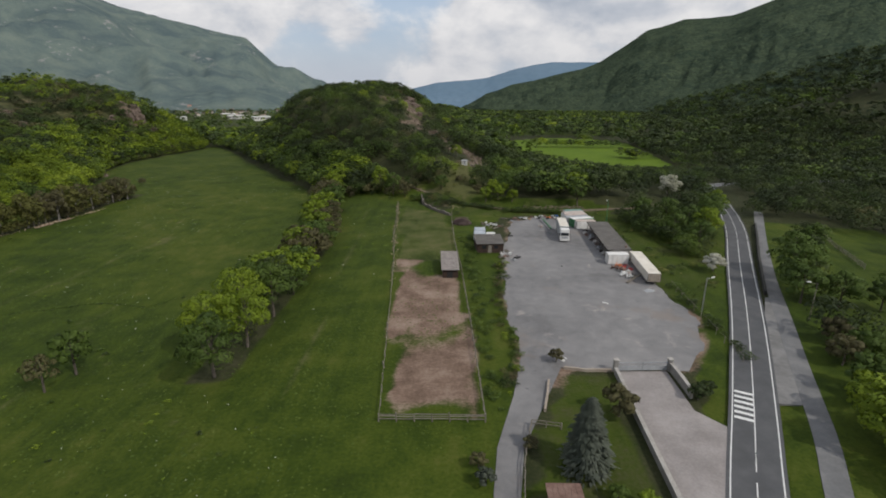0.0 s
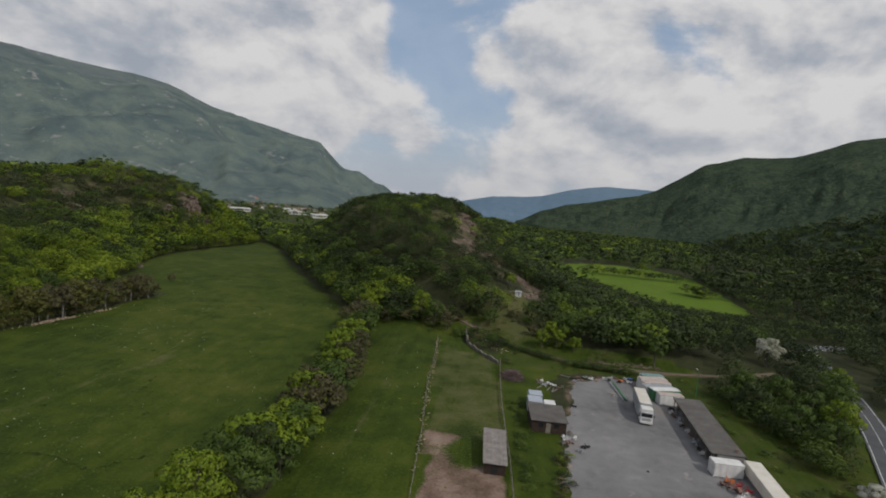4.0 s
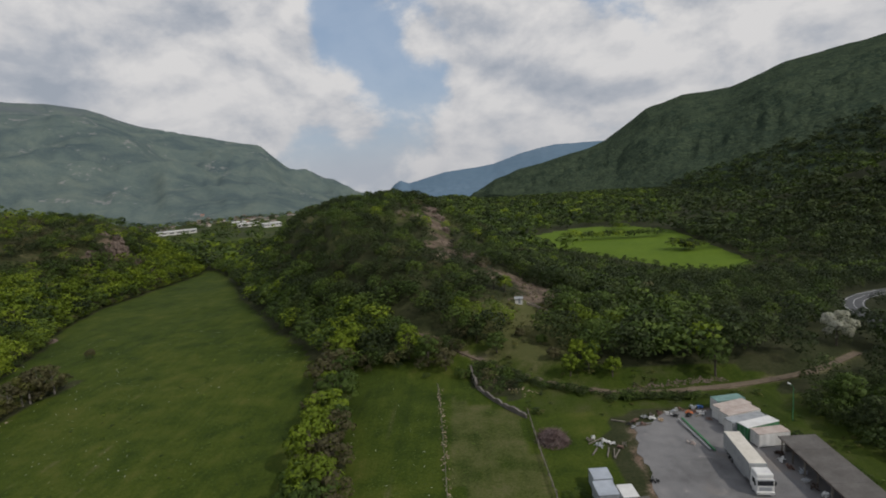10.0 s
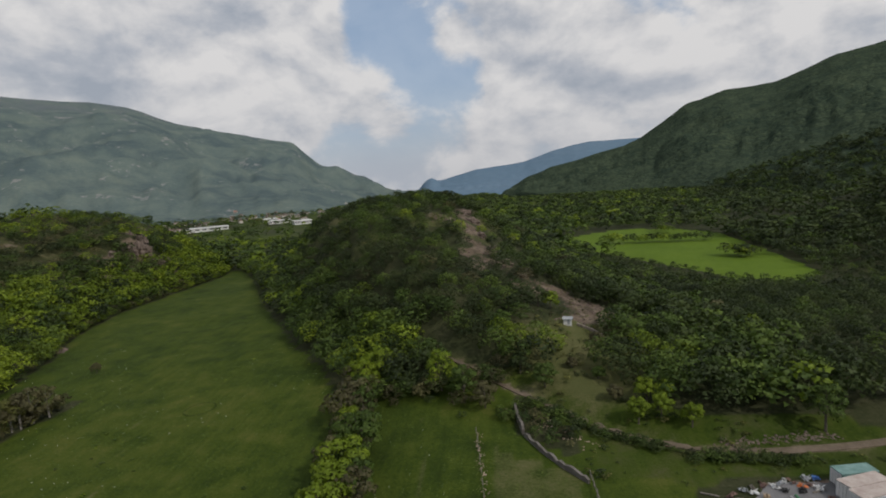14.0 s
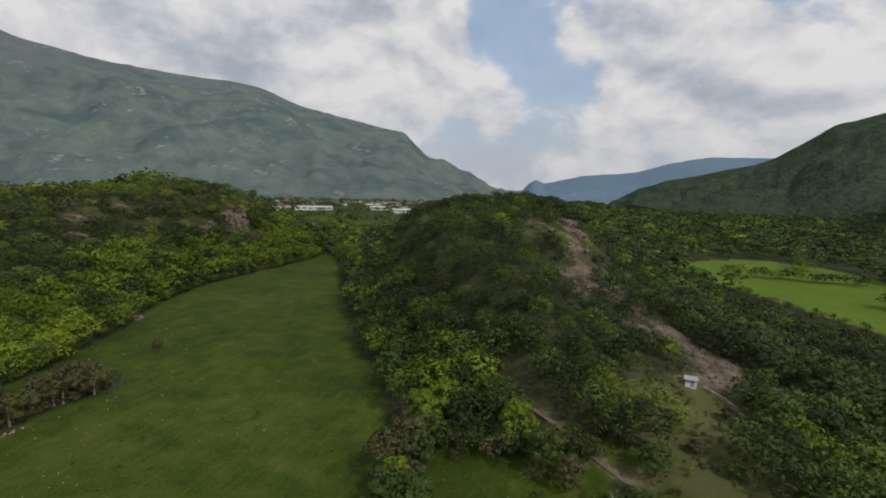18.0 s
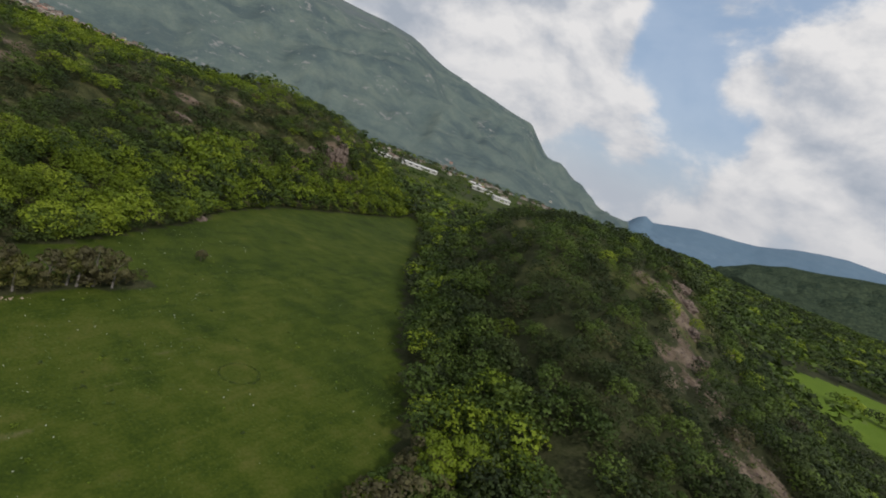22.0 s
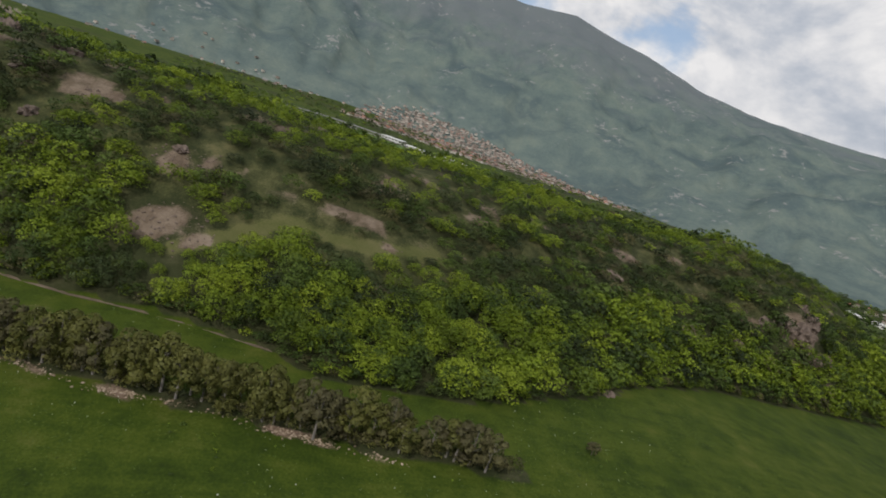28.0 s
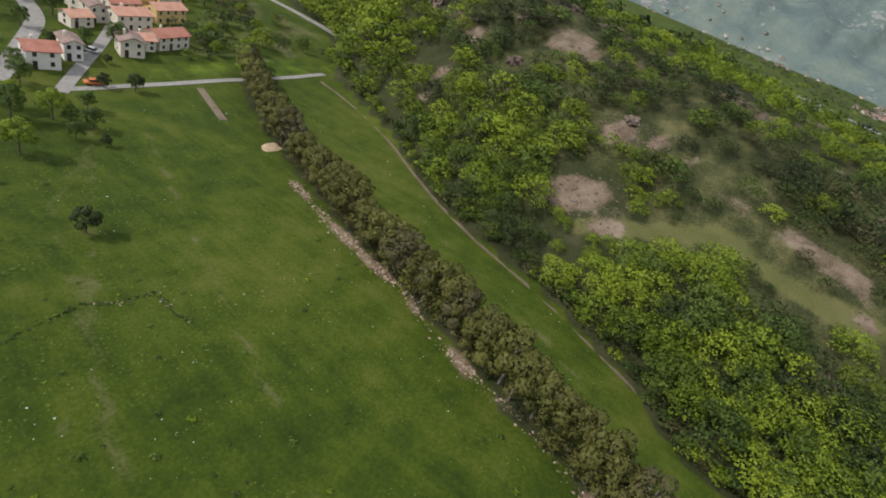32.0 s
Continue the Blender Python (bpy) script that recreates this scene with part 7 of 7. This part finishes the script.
# ---- village houses ----
def house(label, ax, ay, bx, by, depth, height, wall_mat, roof_mat, floors=2, gable=False, z=None):
    """A house whose front runs between two points as seen from the north; local x along it, body to local -y."""
    ln = math.hypot(ax - bx, ay - by) + 0.4
    ang = math.degrees(math.atan2(ay - by, ax - bx))
    mx, my = (ax + bx) / 2, (ay + by) / 2
    top = thing("house", mx, my, gz(mx, my) if z is None else z, ang)
    w = ln / 2
    part("wall", boxes((-w, w, -depth, 0, -1.5, height)), wall_mat, top)
    rise, ov = (w if gable else depth / 2) * 0.42, 0.5
    bm = bmesh.new()
    if gable:
        prof = [(-w - ov, -0.2), (0, rise), (w + ov, -0.2)]
        pts = lambda y, dz: [(px, y, height + pz + dz) for px, pz in prof]
        ends = (0.5, -depth - 0.5)
    else:
        prof = [(ov, -0.2), (-depth / 2, rise), (-depth - ov, -0.2)]
        pts = lambda x, dz: [(x, py, height + pz + dz) for py, pz in prof]
        ends = (-w - 0.5, w + 0.5)
    rows = [[bm.verts.new(c) for c in pts(e, dz)] for e in ends for dz in (0.0, 0.18)]
    lo0, hi0, lo1, hi1 = rows
    for k in range(2):
        for a, b in ((hi0, hi1), (lo0, lo1)):
            bm.faces.new((a[k], a[k + 1], b[k + 1], b[k]))
        for a, b in ((lo0, hi0), (lo1, hi1)):
            bm.faces.new((a[k], a[k + 1], b[k + 1], b[k]))
    for k in (0, 2):
        bm.faces.new((lo0[k], hi0[k], hi1[k], lo1[k]))
    bmesh.ops.recalc_face_normals(bm, faces=bm.faces[:])
    roof = part("roof", bm, roof_mat, top)
    rim = [[(-w, y, height), (w, y, height), (0, y, height + rise * 0.93)] for y in (-0.02, -depth + 0.02)] if gable else [[(x, 0, height), (x, -depth, height), (x, -depth / 2, height + rise * 0.93)] for x in (-w + 0.02, w - 0.02)]
    for corners in rim:
        bm = bmesh.new()
        bm.faces.new([bm.verts.new(c) for c in corners])
        part("gable", bm, wall_mat, top)
    cx = w * 0.3
    part("chimney", boxes((cx, cx + 0.6, -depth * 0.5 - 0.9, -depth * 0.5 - 0.3, height + rise * 0.5, height + rise + 0.9), bevel=0.04), wall_mat, roof)
    n = max(2, int(ln / 2.6))
    for f in range(floors):
        for k in range(n):
            x = -w + (k + 0.5) * ln / n
            zz = height * (f + 0.32) / floors
            if f == 0 and k == n // 2:
                d = part("door", boxes((x - 0.5, x + 0.5, 0.0, 0.06, 0.0, 2.1)), DARK_WOOD, top)
                continue
            win = part("window", boxes((x - 0.55, x + 0.55, 0.0, 0.05, zz, zz + 1.3)), WHITE, top)
            part("pane", boxes((x - 0.45, x + 0.45, 0.052, 0.07, zz + 0.1, zz + 1.2)), GLASS, win)
    for s in (-1, 1):
        for f in range(floors):
            zz = height * (f + 0.32) / floors
            win = part("window", boxes((min(s * w, s * (w + 0.05)), max(s * w, s * (w + 0.05)), -depth * 0.6, -depth * 0.6 + 1.1, zz, zz + 1.3)), WHITE, top)
            part("pane", boxes((min(s * (w + 0.052), s * (w + 0.07)), max(s * (w + 0.052), s * (w + 0.07)), -depth * 0.6 + 0.1, -depth * 0.6 + 1.0, zz + 0.1, zz + 1.2)), GLASS, win)
    return tagged(top, label, "house", "village houses")


house("white two-storey house with a red tiled roof", -120.0, 8.0, -126.6, 8.8, 6.5, 4.6, PLASTER[0], TILES[0])
house("white gabled house with a brown tiled roof", -130.0, 3.0, -133.8, 3.5, 6.5, 4.6, PLASTER[0], TILES[2], gable=True)
house("cream gabled house with a brown tiled roof", -145.0, 0.0, -150.6, 1.2, 6.5, 4.4, PLASTER[1], TILES[2], gable=True)
house("low cream house with a red tiled roof", -152.2, -4.0, -156.2, -3.6, 5.5, 3.4, PLASTER[1], TILES[1])
house("cream house with a long red tiled roof", -158.2, -4.4, -168.6, -7.0, 6.5, 4.2, PLASTER[1], TILES[0])
house("long cream row house with a salmon tiled roof", -153.0, -18.6, -163.6, -19.8, 6.5, 5.0, PLASTER[1], TILES[1])
house("yellow house with a salmon tiled roof", -169.4, -27.4, -180.6, -29.8, 6.5, 4.8, PLASTER[2], TILES[1])
house("long house with a red-brown tiled roof", -156.0, -29.0, -165.4, -30.6, 6.5, 5.0, PLASTER[1], TILES[0])
house("cream gabled house with a brown roof", -148.0, -24.6, -152.6, -24.8, 6.5, 4.8, PLASTER[1], TILES[2], gable=True)
house("low house with a faded red tiled roof", -140.8, -19.6, -147.0, -20.8, 5.5, 3.2, PLASTER[1], TILES[1])
house("yellow house with a brown roof", -171.6, -42.4, -176.8, -43.2, 6.5, 5.0, PLASTER[2], TILES[2])
house("cream house with a red tiled roof", -179.4, -42.2, -186.6, -43.6, 6.5, 4.8, PLASTER[1], TILES[1])
house("cream house with a brown tiled roof", -150.2, -34, -157.6, -37, 7, 5.0, PLASTER[1], TILES[2])
house("white house with a red roof", -186.5, -55, -195, -58, 8, 5.2, PLASTER[0], TILES[0])
house("cream house with a red roof", -160, -58, -168, -61, 8, 5.2, PLASTER[1], TILES[0])
house("white house with a brown roof", -143, -52, -150, -55, 8, 5.0, PLASTER[0], TILES[2])


def village_trees():
    rng = np.random.default_rng(61)
    kinds = [tree("village_tree", "leafy green garden tree in the village", -115.8, 15.5, 6.5, 0.95, 1, 601, "village trees", 800, 0.1), tree("village_tree", "fresh-green garden tree in the village", -115.2, 33.4, 7.0, 0.95, 0, 602, "village trees", 900, 0.15), tree("village_tree", "dark green round tree beside the lane", -138.4, 21.0, 5.0, 0.95, 2, 603, "village trees", 800, 0.05)]
    for x, y, k, s in ((-107.9, 33.1, 0, 0.95), (-109, 27, 1, 0.8), (-104, 47, 1, 1.0), (-116, 43, 0, 0.6), (-132, 18.2, 2, 0.7), (-103.0, 77.7, 2, 0.9), (-118, 6, 0, 0.8), (-136, -1, 0, 0.7), (-139, 5, 2, 0.6), (-147, -6, 0, 1.0), (-150, -12, 2, 0.8), (-140, -8, 0, 0.7), (-131, -8, 2, 0.6), (-129, -20, 0, 0.9), (-124, -28, 1, 0.9), (-140, -30, 0, 1.1), (-136, -42, 0, 1.2), (-146, -44, 2, 1.1), (-160, -50, 0, 1.2), (-170, -52, 1, 1.2), (-152, -64, 0, 1.4), (-175, -12, 1, 0.8), (-182, -16, 1, 0.9), (-189, -20, 0, 0.7), (-176, -2, 1, 0.7), (-190, -6, 1, 0.7), (-186, 4, 1, 0.6), (-198, -12, 1, 0.8), (-195, -30, 0, 0.9), (-205, -24, 1, 0.8), (-214, -6, 0, 0.9), (-210, -40, 1, 0.9), (-200, -50, 0, 1.1), (-216, -56, 0, 1.2), (-190, -66, 0, 1.4), (-206, -70, 1, 1.4), (-176, -68, 0, 1.3), (-110, -2, 0, 0.9), (-104, 10, 0, 1.0), (-119.5, 39, 0, 0.8), (-120, 47, 2, 0.6), (-123, 30, 0, 0.8), (-118, 36, 0, 0.7), (-220, 2, 1, 0.7)):
        again(kinds[k], x + rng.normal() * 0.4, y + rng.normal() * 0.4, float(rng.random() * 360), s * (0.9 + 0.25 * rng.random()))


village_trees()


def village_gardens():
    rng = np.random.default_rng(67)
    x, y = rng.uniform(-225, -100, 340), rng.uniform(-75, 4, 340)
    homes = np.array([tuple(o.matrix_world.translation)[:2] for o in bpy.data.objects if o.type == "EMPTY" and o.name.startswith("house")])
    far = np.min(np.hypot(x[:, None] - homes[None, :, 0], y[:, None] - homes[None, :, 1] + 3), axis=1) > 8.5
    k = far & (off_line([(-108, 22), (-126, -9), (-136, -33), (-138, -60)], x, y) > 4.5) & (off_line([(-122, 20), (-144, -9), (-159, -33), (-170, -70)], x, y) > 4) & ~inside([(-150, 14), (-190, 10), (-222, 4), (-214, -6), (-150, 6)], x, y)
    x, y = x[k], y[k]
    n = len(x)
    plant("garden_shrubs", "green shrubs, fruit trees and hedges in the village gardens", x, y, 1.6 + 4.0 * rng.random(n) ** 2, 1.1 + 0.5 * rng.random(n), np.clip(rng.integers(0, 5, n), 0, 3), CROWN_ROAD, 68, 0.2, "shrubs")


village_gardens()


def car(x, y, turn, mat, label):
    top = thing("car", x, y, gz(x, y) + 0.12, turn)
    part("body", boxes((-0.85, 0.85, -2.0, 2.0, 0.3, 0.85), bevel=0.12), mat, top)
    cabin = part("cabin", boxes((-0.75, 0.75, -1.1, 1.2, 0.85, 1.4), bevel=0.16), GLASS, top)
    part("roof", boxes((-0.66, 0.66, -0.8, 0.9, 1.39, 1.43), bevel=0.015), mat, cabin)
    for s in (-1, 1):
        for yy in (-1.25, 1.25):
            wheel(top, s * 0.75, yy, 0.3, 0.3, 0.2)
    tagged(top, label, "car")


car(-138.5, -2.6, 32, SILVER, "small silver car parked in the village street")
car(-130.5, 16.6, 80, ORANGE, "small orange car parked beside the lane")


# ---- far valley: halls, far town ----
def hall(label, x, y, l, w, h, turn):
    top = thing("factory_hall", x, y, gz(x, y), turn)
    part("wall", boxes((-l / 2, l / 2, -w / 2, w / 2, -2, h)), WHITE, top)
    part("roof", boxes((-l / 2 - 1, l / 2 + 1, -w / 2 - 1, w / 2 + 1, h, h + 0.8)), WHITE, top)
    for k in range(6):
        part("window", boxes((-l / 2 + l * (k + 0.2) / 6, -l / 2 + l * (k + 0.8) / 6, -w / 2 - 0.3, -w / 2 - 0.05, h * 0.5, h * 0.8)), GLASS, top)
    tagged(top, label, "factory", "factory halls in the valley")


for k, (x, y, l) in enumerate(((-680, 1080, 60), (-600, 1130, 80), (-470, 1190, 45), (-400, 1140, 35), (-340, 1225, 40), (-520, 1260, 30), (-290, 1280, 30), (-250, 1240, 26), (-1120, 305, 45), (-1062, 352, 60), (-1070, 392, 45), (-1105, 436, 50))):
    hall("long white factory hall on the valley floor", x, y, l, 26, 7.0 if k < 8 else 5, 32 if k < 8 else 60)


def west_height(x, y):
    """Height of the western mountainside over points on its foot."""
    gx, gy, gzz = WEST
    na, nr = gx.shape
    bearing = np.degrees(np.arctan2(-(gx[:, 0] + 37), gy[:, 0] - 151))
    a = np.degrees(np.arctan2(-(x + 37), y - 151))
    i = np.clip(np.interp(a, bearing, np.arange(na)).astype(int), 0, na - 1)
    r0, r1 = np.hypot(gx[i, 0] + 37, gy[i, 0] - 151), np.hypot(gx[i, -1] + 37, gy[i, -1] - 151)
    j = np.clip((np.hypot(x + 37, y - 151) - r0) / (r1 - r0) * (nr - 1), 0, nr - 1).astype(int)
    return np.where(np.hypot(x + 37, y - 151) > r0, gzz[i, j], -90.0)


def far_town():
    """Hundreds of small gabled houses at the foot of the mountain."""
    rng = np.random.default_rng(19)
    n = 1500
    az = np.r_[rng.uniform(56, 87, 350), 56 + 31 * rng.beta(3.2, 2.0, n - 350)]
    # the town climbs the slope, highest in its middle
    rise = np.interp(az, (56, 62, 66, 70, 75, 80, 84, 87), (0.2, 0.5, 0.9, 1.7, 2.5, 2.8, 2.2, 0.9)) * rng.random(n) ** 1.3
    reach = np.linspace(1500, 3300, 120)[None]
    ex, ey = -70 - np.sin(np.radians(az))[:, None] * reach, 150 + np.cos(np.radians(az))[:, None] * reach
    slope = np.degrees(np.arctan2(np.maximum(ground(ex, ey), west_height(ex, ey)) - 45.0, reach))
    far = reach[0, np.argmax(slope > (-2.75 + rise)[:, None], axis=1)]
    x, y = -70 - np.sin(np.radians(az)) * far + rng.normal(size=n) * 14, 150 + np.cos(np.radians(az)) * far + rng.normal(size=n) * 14
    q = np.array(refine([(-2330, -700), (-2420, -450), (-2400, -150), (-2330, 200)], 5.0))[rng.integers(0, 170, 40)]
    x, y, n = np.r_[x, q[:, 0] + rng.normal(size=40) * 110], np.r_[y, q[:, 1] + rng.normal(size=40) * 60], n + 40
    more = 90
    x = np.r_[x, rng.uniform(-900, -350, more)]
    y = np.r_[y, 1650 + (x[n:] + 350) * 0.6 + rng.normal(size=more) * 160]
    n += more
    z = np.maximum(ground(x, y), west_height(x, y))
    l, w, h = 4.4 + 4 * rng.random(n) ** 1.5, 3.6 + 2.2 * rng.random(n), 4.5 + 3.5 * rng.random(n)
    a = rng.random(n) * 6.283
    box8 = np.array([(sx, sy, sz) for sz in (0, 1) for sy in (-1, 1) for sx in (-1, 1)], float)
    ridge = np.array([(-1, 0, 1.35), (1, 0, 1.35)])
    v = np.concatenate([box8, ridge])[None] * np.stack([l, w, h], -1)[:, None]
    v[:, 8:, 0] *= 1.05
    c, s = np.cos(a)[:, None], np.sin(a)[:, None]
    out = np.stack([v[..., 0] * c - v[..., 1] * s + x[:, None], v[..., 0] * s + v[..., 1] * c + y[:, None], v[..., 2] + z[:, None] - 2], -1)
    quads = np.array([(0, 1, 5, 4), (2, 6, 7, 3), (0, 4, 6, 2), (1, 3, 7, 5), (4, 5, 9, 8), (6, 8, 9, 7), (4, 8, 8, 6), (5, 7, 9, 9)])[:6]
    f = (quads[None] + 10 * np.arange(n)[:, None, None]).reshape(-1, 4)
    kind = np.tile(np.array([0, 0, 0, 0, 1, 1]), n)
    alt = np.repeat(rng.random(n) < 0.15, 6)
    kind = np.where(alt, kind + 2, kind)
    drab = material("far_plaster", [(0.22, 0.19, 0.16), (0.34, 0.31, 0.27), (0.48, 0.45, 0.40)], 0.03, island=0.5)
    weathered = material("far_roof_tiles", [(0.10, 0.072, 0.060), (0.165, 0.112, 0.090), (0.24, 0.170, 0.140)], 0.03, island=0.5)
    me = raw_mesh("far_town", out.reshape(-1, 3), f, [drab, weathered, drab, TILES[0]], kind)
    tagged(new("far_town", me), "distant town of small houses with reddish roofs", "town", kind="stuff")


far_town()


def far_scrub():
    """Bushes and woods on the valley floor to the west."""
    def keep(x, y):
        d = np.abs(x + 1060 + 0.0009 * (y - 150) ** 2 * -0.3)
        return np.clip(0.25 + 0.6 * fbm(x, y, 140, 3), 0, 0.8) * (off_line([(-1100, -100), (-1115, 110), (-1000, 480), (-700, 1150)], x, y) > 18) * (x < np.interp(y, CREST_Y, np.full(len(CREST_Y), -420.0)))
    x, y, rng = spread_points(-2150, -420, -250, 1500, 24, keep, 71)
    h = 6 + 5 * rng.random(len(x))
    kind = np.clip(np.digitize(fbm(x, y, 90, 3) * 0.6 + rng.normal(size=len(x)) * 0.2, [-0.2, 0.2, 0.35]), 0, 3)
    plant("wood_west_valley", "scattered trees and scrub on the western valley floor", x, y, h, 1.5 + 0.6 * rng.random(len(x)), kind, CROWN_FAR, 72, 0.5)
    def keep5(x, y):
        return 0.85 * ((x < -300) & (x > -440) & (y < 480)) + 0.85 * ((y > 470) & (x > -420) & (x < -150) & (y < 760))
    x, y, rng = spread_points(-440, -150, -60, 760, 8.5, keep5, 73)
    h = 5 + 3 * rng.random(len(x))
    plant("wood_behind_hill", "woods behind the castle hill", x, y, h, 1.2 + 0.4 * rng.random(len(x)), np.clip(leaf_kinds(x, y, rng, [-0.1, 0.3, 0.8]), 0, 3), CROWN_FAR, 74, 0.5)


far_scrub()
